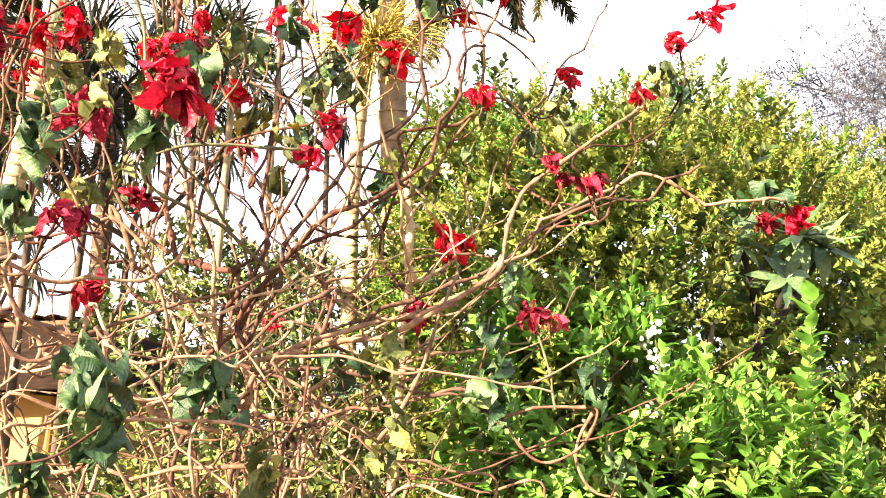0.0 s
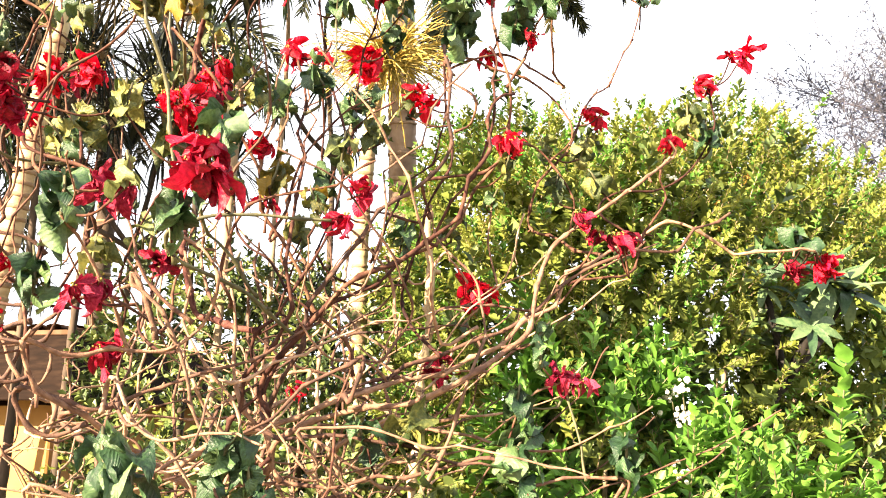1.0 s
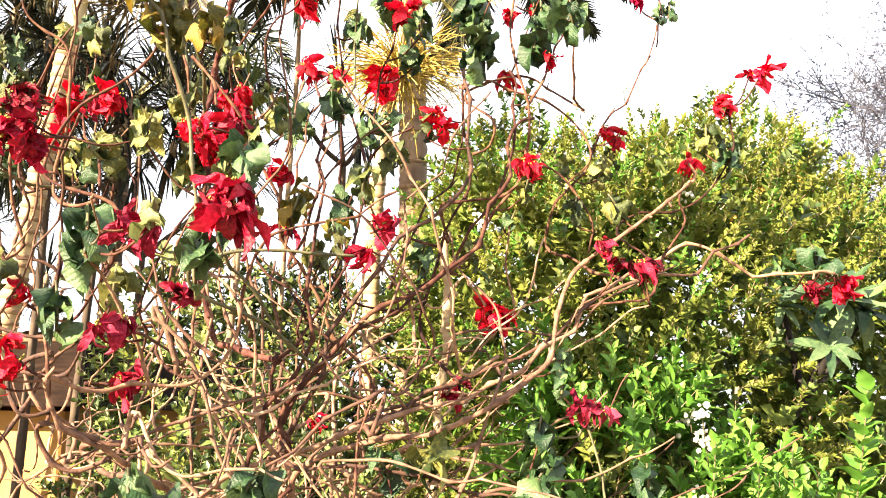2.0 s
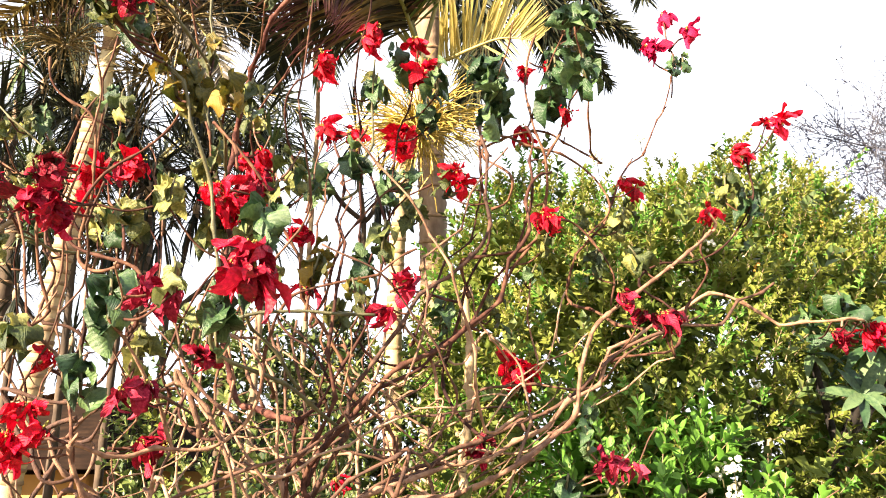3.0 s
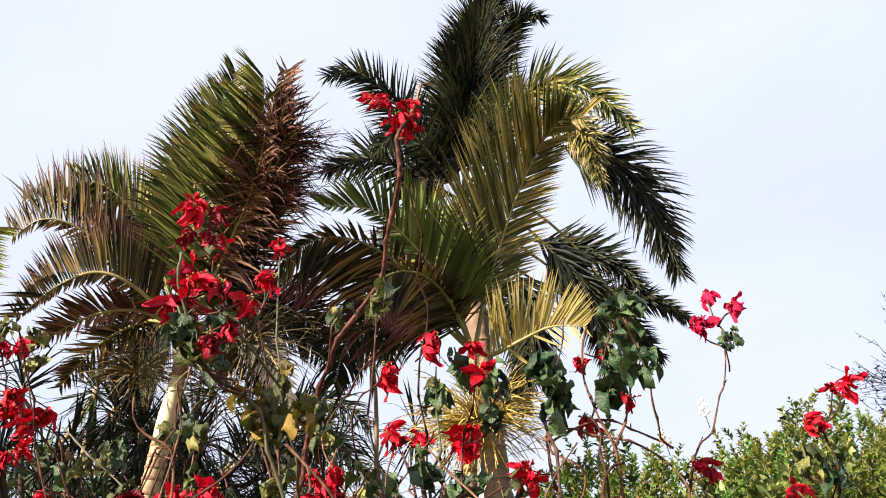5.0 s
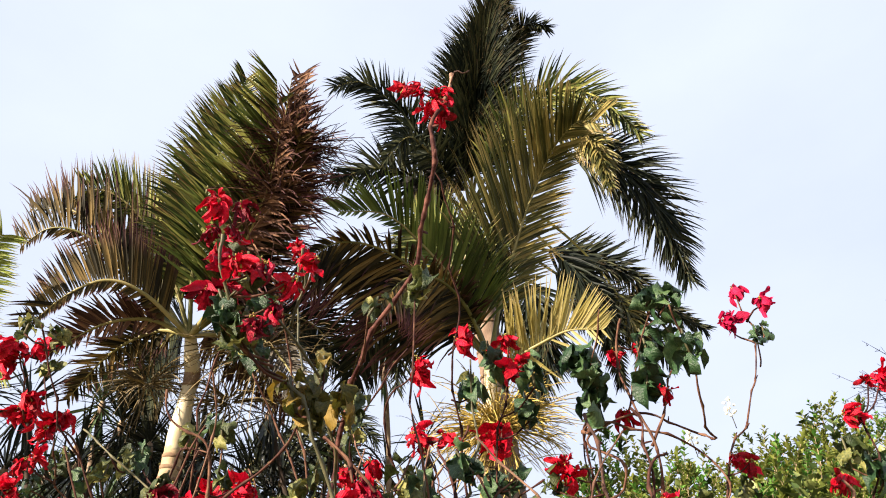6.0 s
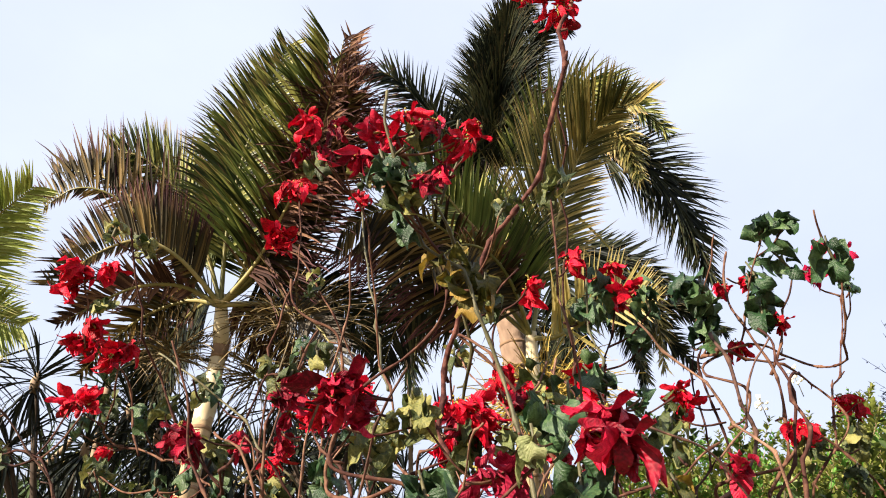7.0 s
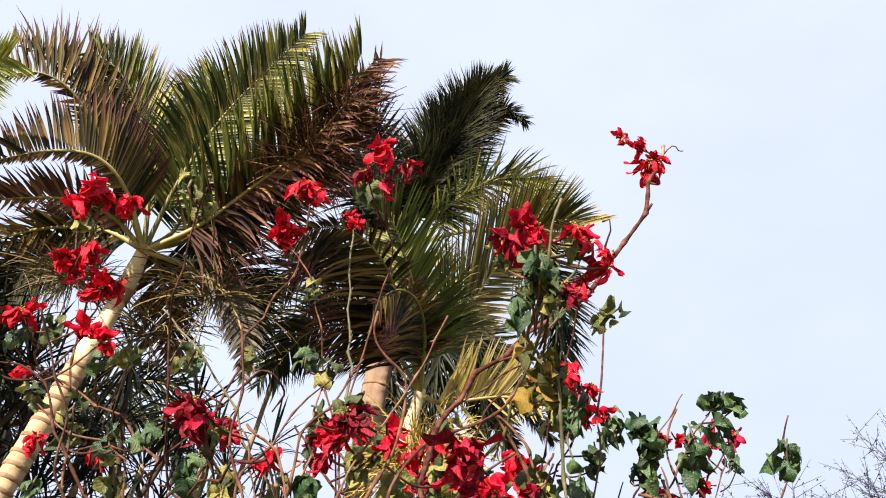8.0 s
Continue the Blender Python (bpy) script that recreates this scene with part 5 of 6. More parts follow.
def stalk_to(at, r0):
    """A thin stalk from the nearest wood below up to a flower or a leafy shoot."""
    a = np.array(at)
    w = np.concatenate(wood)
    d = np.linalg.norm(w - a, axis=1) + np.where(w[:, 2] > a[2] - 0.02, 0.25, 0.0)
    b = w[int(np.argmin(d))]
    if np.linalg.norm(a - b) < 0.03:
        return
    p = spline([b, (a + b) / 2 + np.array((0, 0, -0.12)) * np.linalg.norm(a - b), a], 0.02)
    v, f = tube_data(p, np.linspace(r0, r0 * 0.8, len(p)), 6, 0.08, len(p))
    part("stalk", mesh_of("stalk", v, f, GREEN_BARK if r0 < 0.0045 else RED_BARK), shrub)


def branch(points, r0, r1, material):
    """A crooked branch with knots, through the given places."""
    points = rooted(points)
    p = spline(points, 0.025)
    wood.append(p)
    r = np.random.default_rng(int(abs(points[0][0] * 991 + points[-1][2] * 577) * 100) % 99991)
    k = np.arange(len(p))
    knot = np.arange(0, len(p) + 6, 6)
    kinks = np.stack([np.interp(k, knot, r.normal(0, 0.017, len(knot))) for _ in range(3)], 1)
    p = p + kinks * np.minimum(1, np.minimum(k, len(p) - 1 - k) / 4)[:, None]
    rad = np.linspace(r0, r1, len(p)) * (1 + 0.34 * (k % 6 == 0) + 0.12 * (k % 3 == 0)) * (1 + 0.12 * np.sin(k * 0.7 + r.random() * 6))
    pieces = [tube_data(p, rad, 7, 0.10, len(p))]
    for q in range(6, len(p) - 3, 6):
        if r.random() < 0.4:
            d = r.normal(0, 1, 3) + (0, 0, 0.4)
            d /= np.linalg.norm(d)
            e = r.uniform(0.012, 0.045)
            pieces.append(tube_data(np.array([p[q], p[q] + d * (rad[q] + e * 0.5), p[q] + d * (rad[q] + e)]), np.array((0.55, 0.5, 0.4)) * rad[q], 5, 0.1, q))
    v, f = joined(pieces)
    part("branch", mesh_of("branch", v, f, material), shrub)


def thicket():
    """The crowded old wood: upright canes from the ground and a tangle of crooked side shoots."""
    r = np.random.default_rng(21)
    barks = (PALE_BARK, GREY_BARK, GREY_BARK, PALE_BARK)
    for i in range(10):
        x, y = r.uniform(-2.6, -0.25), r.uniform(3.9, 5.2)
        top = np.array((x + r.normal(0, 0.35), y + r.normal(0, 0.2), r.uniform(2.4, 3.3)))
        a = np.array((x, y, 0.0))
        pts = [a + (0, 0, -0.03), a + (top - a) * 0.35 + r.normal(0, 0.08, 3), a + (top - a) * 0.7 + r.normal(0, 0.10, 3), top]
        branch(pts, r.uniform(0.010, 0.024), r.uniform(0.005, 0.008), barks[int(r.integers(0, 3))])
    for i in range(105):
        p = np.array((r.uniform(-2.05, -0.2), r.uniform(2.9, 4.2), r.uniform(0.9, 2.35)))
        h = r.uniform(0, 6.28)
        d = np.array((math.cos(h), 0.5 * math.sin(h), r.uniform(-0.1, 0.55)))
        pts = [p]
        for k in range(int(r.integers(3, 6))):
            d = d + r.normal(0, 0.38, 3) * (1, 0.6, 0.8) + (0, 0, 0.06)
            d /= np.linalg.norm(d)
            pts.append(pts[-1] + d * r.uniform(0.16, 0.34))
        branch(pts, r.uniform(0.003, 0.011), r.uniform(0.0025, 0.004), barks[int(r.integers(0, 4))])


def sweeping_shoots():
    """Long thin side branches that reach out over the bush and turn up at their ends."""
    r = np.random.default_rng(33)
    barks = (PALE_BARK, GREY_BARK, GREY_BARK, GREY_BARK)
    for i in range(15):
        p = np.array((r.uniform(-1.0, 0.1), r.uniform(3.3, 4.1), r.uniform(1.35, 2.2)))
        d = np.array((0.92, r.normal(0, 0.12), r.uniform(0.0, 0.6)))
        L = r.uniform(0.8, 1.6)
        n = 5
        pts = [p]
        for k in range(n):
            d = d + r.normal(0, 0.16, 3) + (0, 0, 0.05)
            d /= np.linalg.norm(d)
            pts.append(pts[-1] + d * L / n)
        branch(pts, r.uniform(0.0035, 0.0065), r.uniform(0.002, 0.0035), barks[int(r.integers(0, 4))])


def rising_shoots():
    """Thin young shoots above the old wood, some with a few small leaves or a flower at the end."""
    r = np.random.default_rng(57)
    barks = (RED_BARK, GREY_BARK, GREY_BARK, RED_BARK)
    for i in range(40):
        p = np.array((r.uniform(-2.7, 0.1), r.uniform(2.9, 3.8), r.uniform(2.3, 2.9)))
        d = np.array((r.normal(0, 0.35), r.normal(0, 0.25), 0.9))
        pts = [p]
        L = r.uniform(0.6, 1.15)
        for k in range(5):
            d = d + r.normal(0, 0.26, 3) * (1, 0.7, 0.5)
            d /= np.linalg.norm(d)
            pts.append(pts[-1] + d * L / 5)
        branch(pts, r.uniform(0.0045, 0.008), r.uniform(0.003, 0.004), barks[int(r.integers(0, 4))])
        if i % 3 == 0:
            shoot_ends.append((tuple(pts[-1]), r.uniform(0.10, 0.14), GREEN_LEAF if i % 2 else DARK_LEAF))


def bloom(at, size, droop, material):
    """One flower head, or a few crowded on one stalk: knots of small yellow flowers with whorls of limp bracts."""
    if size >= 0.13:
        q = np.random.default_rng(int(abs(at[0] * 577 + at[2] * 89) * 100) % 9973)
        offs = q.normal(0, 0.2, (3 if size > 0.15 else 2, 3)) * size
        for off in offs - offs.mean(0):
            bloom_head(tuple(np.array(at) + off), size * q.uniform(0.66, 0.9), droop, material)
    else:
        bloom_head(at, size, droop, material)


def middle_of(me):
    return sum((v.co for v in me.vertices), Vector()) / len(me.vertices)


def bloom_head(at, size, droop, material):
    """A flower head whose bracts hang evenly about the given place."""
    r = np.random.default_rng(int(abs(at[0] * 733 + at[1] * 211 + at[2] * 97) * 100) % 99991)
    pieces = [tube_data(np.array([(0, 0, -size * 0.5), (0.004, 0, -size * 0.2), (0, 0, 0.0)]), (0.004, 0.004, 0.006), 5)]
    for i in range(7):
        c = r.normal(0, 0.007, 3) + np.array((0, 0, 0.003))
        pieces.append(tube_data(np.array([c, c + (0, 0, 0.005), c + (0, 0, 0.008)]), (0.003, 0.0035, 0.0015), 5))
    v, f = joined(pieces)
    head = part("flower_head", mesh_of("flower_head", v, f, CYATHIA), shrub)
    tilt = Euler((r.normal(0, 0.5), r.normal(0, 0.5), r.uniform(0, 6.3)))
    n = 16 if size > 0.13 else 13
    mids = []
    for i in range(n):
        inner = i >= n - 4
        pitch = radians(droop * r.uniform(0.35, 1.3) - (30 if inner else 0))
        me = bract_mesh(material, int(r.integers(0, 5)))
        b = part("bract", me, head)
        L = size * r.uniform(0.55, 1.1) * (0.62 if inner else 1.0)
        turn = Matrix.Rotation(2 * math.pi * i / n * 1.62 + r.normal(0, 0.25), 4, "Z") @ Matrix.Rotation(pitch, 4, "Y") @ Matrix.Rotation(r.normal(0, 0.5), 4, "X") @ Matrix.Translation((0.006, 0, r.normal(0, 0.008))) @ Matrix.Diagonal((L, L * r.uniform(0.75, 1.35), L, 1))
        b.matrix_local = turn
        mids.append(turn @ middle_of(me))
    off = tilt.to_matrix() @ (sum(mids, Vector()) / n)
    head.matrix_local = Matrix.LocRotScale(Vector(at) - off, tilt, None)
    stalk_to(Vector(at) - off, 0.0045)


def leaf_tuft(at, size, count, material):
    """The leafy end of a shoot: limp, curled leaves that hang round a short green stem."""
    r = np.random.default_rng(int(abs(at[0] * 433 + at[1] * 311 + at[2] * 197) * 100) % 99991)
    h = size * 0.55
    v, f = tube_data(np.array([(0, 0, -h), (0.006, 0.004, 0), (0, 0, h * 0.6)]), (0.006, 0.006, 0.004), 6)
    shoot = part("leafy_shoot", mesh_of("leafy_shoot", v, f, GREEN_BARK), shrub)
    tilt = Euler((r.normal(0, 0.35), r.normal(0, 0.35), r.uniform(0, 6.3)))
    count = count + 3
    mids = []
    for i in range(count):
        z = h * (0.6 - 1.5 * (i / count))
        me = leaf_mesh(material, int(r.integers(0, 5)))
        b = part("leaf", me, shoot)
        L = size * r.uniform(0.42, 0.78)
        turn = Matrix.Translation((0, 0, z)) @ Matrix.Rotation(2.4 * i + r.normal(0, 0.3), 4, "Z") @ Matrix.Rotation(radians(r.uniform(-10, 70)), 4, "Y") @ Matrix.Rotation(r.normal(0, 0.4), 4, "X") @ Matrix.Translation((0.012, 0, 0)) @ Matrix.Diagonal((L, L * r.uniform(0.85, 1.3), L, 1))
        b.matrix_local = turn
        mids.append(turn @ middle_of(me))
    off = tilt.to_matrix() @ (sum(mids, Vector()) / count)
    shoot.matrix_local = Matrix.LocRotScale(Vector(at) - off, tilt, None)
    stalk_to(Vector(at) - off + tilt.to_matrix() @ Vector((0, 0, -h)), 0.0048)


branch([(-1.11, 3.40, 1.40), (-0.84, 3.26, 1.94), (-0.58, 3.13, 2.48), (-0.34, 3.17, 2.84), (-0.10, 3.24, 3.07), (-0.12, 3.24, 3.57)], 0.0127, 0.0070, GREY_BARK)
branch([(-0.80, 3.10, 2.10), (-0.50, 3.01, 2.44), (-0.19, 3.09, 2.63), (0.04, 3.14, 2.97), (0.09, 3.19, 3.28), (0.19, 3.29, 3.37)], 0.0119, 0.0060, RED_BARK)
branch([(-1.18, 3.18, 1.76), (-0.84, 3.26, 1.94), (-0.44, 3.36, 2.07), (-0.01, 3.46, 2.21), (0.30, 3.53, 2.43), (0.62, 3.71, 2.73), (0.95, 3.79, 2.91), (1.18, 3.81, 2.87), (1.43, 3.82, 2.80), (1.71, 3.82, 2.80)], 0.0119, 0.0070, GREY_BARK)
branch([(-0.53, 3.37, 2.05), (-0.21, 3.46, 2.20), (0.17, 3.55, 2.36), (0.47, 3.61, 2.61), (0.73, 3.58, 2.74), (1.00, 3.70, 2.78), (1.29, 3.78, 2.98)], 0.0102, 0.0060, GREY_BARK)
branch([(-0.74, 3.15, 1.89), (-0.32, 3.12, 2.02), (-0.05, 3.09, 2.12), (0.20, 3.18, 2.28), (0.29, 3.26, 2.47), (0.36, 3.33, 2.71), (0.76, 3.39, 2.98), (0.94, 3.48, 3.15), (0.91, 3.46, 3.23)], 0.0119, 0.0070, GREY_BARK)
branch([(-0.89, 3.14, 1.93), (-0.65, 3.17, 2.32), (-0.34, 3.25, 2.53), (-0.06, 3.29, 2.86), (0.11, 3.20, 3.22), (0.08, 3.24, 3.57)], 0.0085, 0.0050, RED_BARK)
branch([(-1.04, 2.62, 2.47), (-0.90, 2.58, 2.60), (-0.75, 2.58, 2.62), (-0.61, 2.58, 2.61), (-0.49, 2.59, 2.60)], 0.0076, 0.0050, GREEN_BARK)
branch([(-0.89, 3.13, 1.97), (-0.72, 3.03, 2.38), (-0.68, 3.04, 2.86), (-0.71, 3.20, 3.24), (-0.78, 3.37, 3.56)], 0.0085, 0.0050, RED_BARK)
branch([(-0.84, 3.17, 2.30), (-0.58, 3.21, 2.67), (-0.55, 3.24, 3.07), (-0.63, 3.39, 3.49), (-0.63, 3.36, 3.64)], 0.0068, 0.0050, RED_BARK)
branch([(0.03, 3.17, 1.82), (0.23, 3.19, 1.73), (0.48, 3.18, 1.75), (0.59, 3.19, 1.74), (0.54, 3.22, 1.61), (0.39, 3.23, 1.56), (0.28, 3.21, 1.63), (0.23, 3.19, 1.73)], 0.0076, 0.0050, GREY_BARK)
branch([(0.59, 3.19, 1.74), (0.53, 3.22, 1.59), (0.58, 3.26, 1.44), (0.68, 3.27, 1.41)], 0.0068, 0.0050, PALE_BARK)
branch([(-0.85, 3.14, 1.93), (-0.50, 3.14, 1.91), (-0.19, 3.17, 1.82), (0.03, 3.17, 1.80), (0.17, 3.19, 1.73)], 0.0076, 0.0050, GREY_BARK)
branch([(-1.45, 2.56, 2.18), (-1.29, 2.70, 2.15), (-1.06, 2.81, 2.20), (-0.90, 2.77, 2.38), (-0.92, 2.73, 2.51), (-1.02, 2.72, 2.57)], 0.0102, 0.0050, GREY_BARK)
branch([(-1.52, 2.72, 2.04), (-1.27, 2.74, 1.97), (-1.11, 2.85, 2.06), (-0.81, 2.95, 2.16), (-0.58, 3.04, 2.32)], 0.0085, 0.0050, GREY_BARK)
branch([(-1.32, 2.43, 1.68), (-1.18, 2.48, 1.72), (-1.03, 2.55, 1.71), (-0.84, 2.68, 1.70), (-0.63, 2.82, 1.66)], 0.0085, 0.0050, GREY_BARK)
branch([(-1.25, 2.32, 1.59), (-1.18, 2.43, 1.66), (-1.07, 2.54, 1.76), (-0.94, 2.64, 1.88), (-0.88, 2.72, 2.04)], 0.0076, 0.0040, GREY_BARK)
branch([(-1.14, 2.74, 1.97), (-1.02, 2.79, 1.80), (-0.92, 2.96, 1.61), (-0.74, 3.01, 1.43)], 0.0076, 0.0040, PALE_BARK)
branch([(-1.21, 2.71, 2.08), (-1.06, 2.76, 1.89), (-0.90, 2.76, 1.89), (-0.71, 2.77, 1.87)], 0.0076, 0.0040, PALE_BARK)
branch([(-1.11, 2.81, 2.22), (-1.19, 2.75, 2.46), (-1.00, 2.84, 2.10), (-0.92, 2.89, 1.88), (-0.78, 2.92, 1.79)], 0.0093, 0.0050, PALE_BARK)
branch([(-0.98, 2.79, 2.28), (-1.11, 2.77, 2.38), (-1.17, 2.72, 2.57), (-1.23, 2.70, 2.67)], 0.0076, 0.0040, GREY_BARK)
branch([(-0.88, 3.01, 1.43), (-0.90, 2.96, 1.63), (-0.86, 3.01, 1.92), (-1.03, 2.94, 2.20), (-1.05, 2.85, 2.55)], 0.0076, 0.0050, PALE_BARK)
branch([(-0.62, 3.01, 1.43), (-0.50, 2.92, 1.79), (-0.48, 2.99, 2.00), (-0.45, 3.06, 2.23)], 0.0068, 0.0040, RED_BARK)
branch([(-0.31, 3.14, 1.42), (-0.48, 3.08, 1.65), (-0.64, 3.04, 1.81), (-0.77, 2.99, 2.00)], 0.0068, 0.0040, GREY_BARK)
branch([(0.21, 3.27, 1.42), (-0.01, 3.24, 1.52), (-0.31, 3.08, 1.63), (-0.56, 3.04, 1.81)], 0.0068, 0.0040, GREY_BARK)
branch([(0.40, 3.40, 1.40), (0.17, 3.39, 1.43), (-0.05, 3.25, 1.48), (-0.31, 3.07, 1.67)], 0.0068, 0.0040, GREY_BARK)
branch([(-0.10, 3.47, 3.60), (0.02, 3.47, 3.63), (0.26, 3.56, 3.56), (0.44, 3.66, 3.47), (0.50, 3.70, 3.34), (0.40, 3.73, 3.21)], 0.0068, 0.0040, RED_BARK)
branch([(-0.28, 3.65, 2.54), (-0.17, 3.59, 2.95), (-0.06, 3.58, 3.22), (-0.11, 3.49, 3.55), (-0.09, 3.46, 3.65)], 0.0076, 0.0050, RED_BARK)
branch([(-0.07, 3.63, 2.85), (0.17, 3.58, 3.27), (0.19, 3.51, 3.50), (0.13, 3.46, 3.68), (0.11, 3.46, 3.89), (0.16, 3.40, 4.12)], 0.0076, 0.0050, RED_BARK)
branch([(0.18, 3.51, 3.50), (0.29, 3.45, 3.70), (0.31, 3.43, 3.78)], 0.0068, 0.0040, RED_BARK)
branch([(0.32, 4.05, 3.00), (0.53, 3.93, 3.42), (0.77, 4.09, 3.80), (0.96, 4.14, 4.09), (1.02, 4.08, 4.30), (0.96, 4.04, 4.43)], 0.0076, 0.0040, RED_BARK)
branch([(0.99, 4.09, 4.27), (0.91, 4.07, 4.33), (0.86, 4.05, 4.41)], 0.0051, 0.0040, RED_BARK)
branch([(0.97, 4.05, 4.39), (1.02, 4.04, 4.44), (1.09, 4.03, 4.48)], 0.0051, 0.0040, RED_BARK)
branch([(-0.20, 3.51, 3.01), (0.08, 3.49, 3.11), (0.31, 3.59, 3.25), (0.49, 3.65, 3.04), (0.49, 3.70, 2.86)], 0.0076, 0.0040, RED_BARK)
branch([(0.74, 3.63, 2.69), (0.91, 3.69, 2.96), (0.89, 3.64, 3.12), (0.96, 3.60, 3.26)], 0.0059, 0.0040, RED_BARK)
branch([(0.70, 3.79, 3.05), (1.10, 3.89, 3.19), (1.25, 3.83, 3.40), (1.22, 3.76, 3.62)], 0.0059, 0.0040, RED_BARK)
branch([(-0.52, 3.65, 2.97), (-0.55, 3.64, 3.45), (-0.46, 3.47, 3.81), (-0.40, 3.34, 4.04)], 0.0059, 0.0040, RED_BARK)
branch([(-0.66, 3.59, 2.69), (-0.67, 3.57, 3.22), (-0.69, 3.25, 3.87), (-0.61, 3.17, 4.17), (-0.60, 2.73, 4.56), (-0.66, 2.71, 4.58)], 0.0059, 0.0040, RED_BARK)
branch([(-0.85, 3.46, 2.67), (-0.82, 3.83, 3.22), (-0.88, 4.20, 3.73), (-0.93, 4.13, 3.94)], 0.0059, 0.0040, RED_BARK)
branch([(-1.16, 3.30, 2.45), (-1.24, 3.36, 3.10), (-1.25, 3.35, 3.56), (-1.17, 3.22, 3.73), (-1.01, 2.97, 3.88), (-0.87, 2.84, 4.02), (-0.74, 2.72, 4.15), (-0.66, 2.55, 4.32), (-0.58, 2.38, 4.57), (-0.54, 2.375, 4.70)], 0.0130, 0.0088, CANE_BARK)
branch([(-0.54, 2.375, 4.69), (-0.51, 2.37, 4.78), (-0.49, 2.37, 4.87)], 0.0088, 0.0082, PALE_BARK)
branch([(-0.50, 2.37, 4.80), (-0.47, 2.34, 4.83), (-0.44, 2.34, 4.81), (-0.41, 2.33, 4.83)], 0.0035, 0.0020, GREY_BARK)
branch([(-1.00, 2.61, 2.45), (-1.05, 2.51, 3.03), (-1.12, 2.43, 3.30), (-1.23, 2.37, 3.48), (-1.30, 2.17, 3.54), (-1.31, 2.00, 3.79)], 0.0068, 0.0050, GREEN_BARK)
branch([(-1.60, 2.72, 2.92), (-1.52, 2.66, 3.13), (-1.35, 2.64, 3.23), (-1.25, 2.62, 3.30), (-1.20, 2.60, 3.37), (-1.19, 2.58, 3.43)], 0.0068, 0.0040, RED_BARK)
branch([(-1.66, 2.85, 2.92), (-1.57, 2.78, 3.16), (-1.59, 2.71, 3.40), (-1.73, 2.68, 3.51), (-1.74, 2.65, 3.61)], 0.0068, 0.0040, RED_BARK)
branch([(-0.48, 3.37, 2.14), (-0.80, 3.19, 2.72), (-0.95, 2.93, 3.16), (-1.16, 2.85, 3.39), (-1.04, 2.78, 3.20)], 0.0076, 0.0050, RED_BARK)
branch([(-1.61, 2.88, 2.37), (-1.81, 2.93, 2.63), (-1.94, 2.95, 3.00), (-2.08, 3.01, 3.23)], 0.0068, 0.0040, RED_BARK)
branch([(-0.79, 2.90, 2.39), (-0.90, 2.78, 2.56), (-0.94, 2.69, 2.62), (-0.89, 2.42, 2.67)], 0.0068, 0.0040, GREEN_BARK)
branch([(-1.20, 2.82, 2.17), (-1.20, 2.63, 2.38), (-1.30, 2.44, 2.57), (-1.30, 2.42, 2.64)], 0.0068, 0.0040, GREY_BARK)
branch([(-1.87, 2.87, 2.39), (-1.65, 2.89, 2.34), (-1.50, 2.88, 2.39), (-1.34, 2.89, 2.37), (-1.16, 3.05, 2.26)], 0.0085, 0.0050, GREY_BARK)
branch([(-1.68, 2.79, 2.21), (-1.49, 2.80, 2.21), (-1.30, 2.63, 2.37)], 0.0076, 0.0040, GREY_BARK)
branch([(-0.07, 3.60, 2.72), (0.03, 3.78, 2.55), (0.05, 3.80, 2.48), (0.01, 3.79, 2.51)], 0.0059, 0.0040, PALE_BARK)
branch([(-0.13, 3.68, 2.45), (0.10, 3.68, 2.47), (0.36, 3.68, 2.47), (0.54, 3.64, 2.64), (0.95, 3.85, 2.84)], 0.0059, 0.0040, GREY_BARK)
branch([(0.39, 3.27, 2.12), (0.34, 3.28, 2.05), (0.19, 3.29, 2.01)], 0.0051, 0.0040, GREEN_BARK)
branch([(0.03, 3.46, 3.41), (-0.09, 3.50, 3.58), (0.21, 3.52, 3.67), (0.42, 3.58, 3.56), (0.39, 3.21, 3.40), (0.31, 2.98, 3.48), (0.29, 2.86, 3.61), (0.24, 2.74, 3.75)], 0.0059, 0.0040, RED_BARK)
branch([(0.10, 3.55, 3.67), (0.19, 3.45, 3.85), (0.25, 3.37, 4.01), (0.30, 3.26, 4.11)], 0.0051, 0.0030, RED_BARK)
branch([(-0.05, 3.42, 3.85), (0.02, 3.28, 3.97), (0.04, 3.19, 4.06)], 0.0043, 0.0030, RED_BARK)
branch([(-2.25, 3.68, 3.20), (-2.44, 3.37, 3.59), (-2.50, 3.06, 3.93), (-2.48, 2.85, 4.15)], 0.0059, 0.0040, RED_BARK)
branch([(-1.79, 3.49, 3.11), (-2.05, 3.46, 3.39), (-2.31, 3.40, 3.70), (-2.52, 3.43, 3.91)], 0.0059, 0.0040, GREEN_BARK)
branch([(-2.19, 4.05, 3.35), (-2.14, 3.88, 3.89), (-2.05, 3.78, 4.34), (-1.95, 3.69, 4.60), (-1.97, 3.72, 5.12)], 0.0068, 0.0040, RED_BARK)
branch([(-1.49, 3.83, 3.41), (-1.67, 3.84, 4.00), (-1.86, 3.67, 4.41), (-2.05, 3.74, 4.75)], 0.0059, 0.0040, RED_BARK)
branch([(-1.51, 3.80, 3.81), (-1.54, 3.57, 4.25), (-1.55, 3.33, 4.50), (-1.60, 3.25, 4.61)], 0.0059, 0.0040, RED_BARK)
branch([(-1.22, 3.26, 3.20), (-1.12, 2.72, 3.47), (-1.16, 2.46, 3.57), (-1.21, 2.31, 3.65), (-1.27, 2.25, 3.73)], 0.0076, 0.0050, GREEN_BARK)
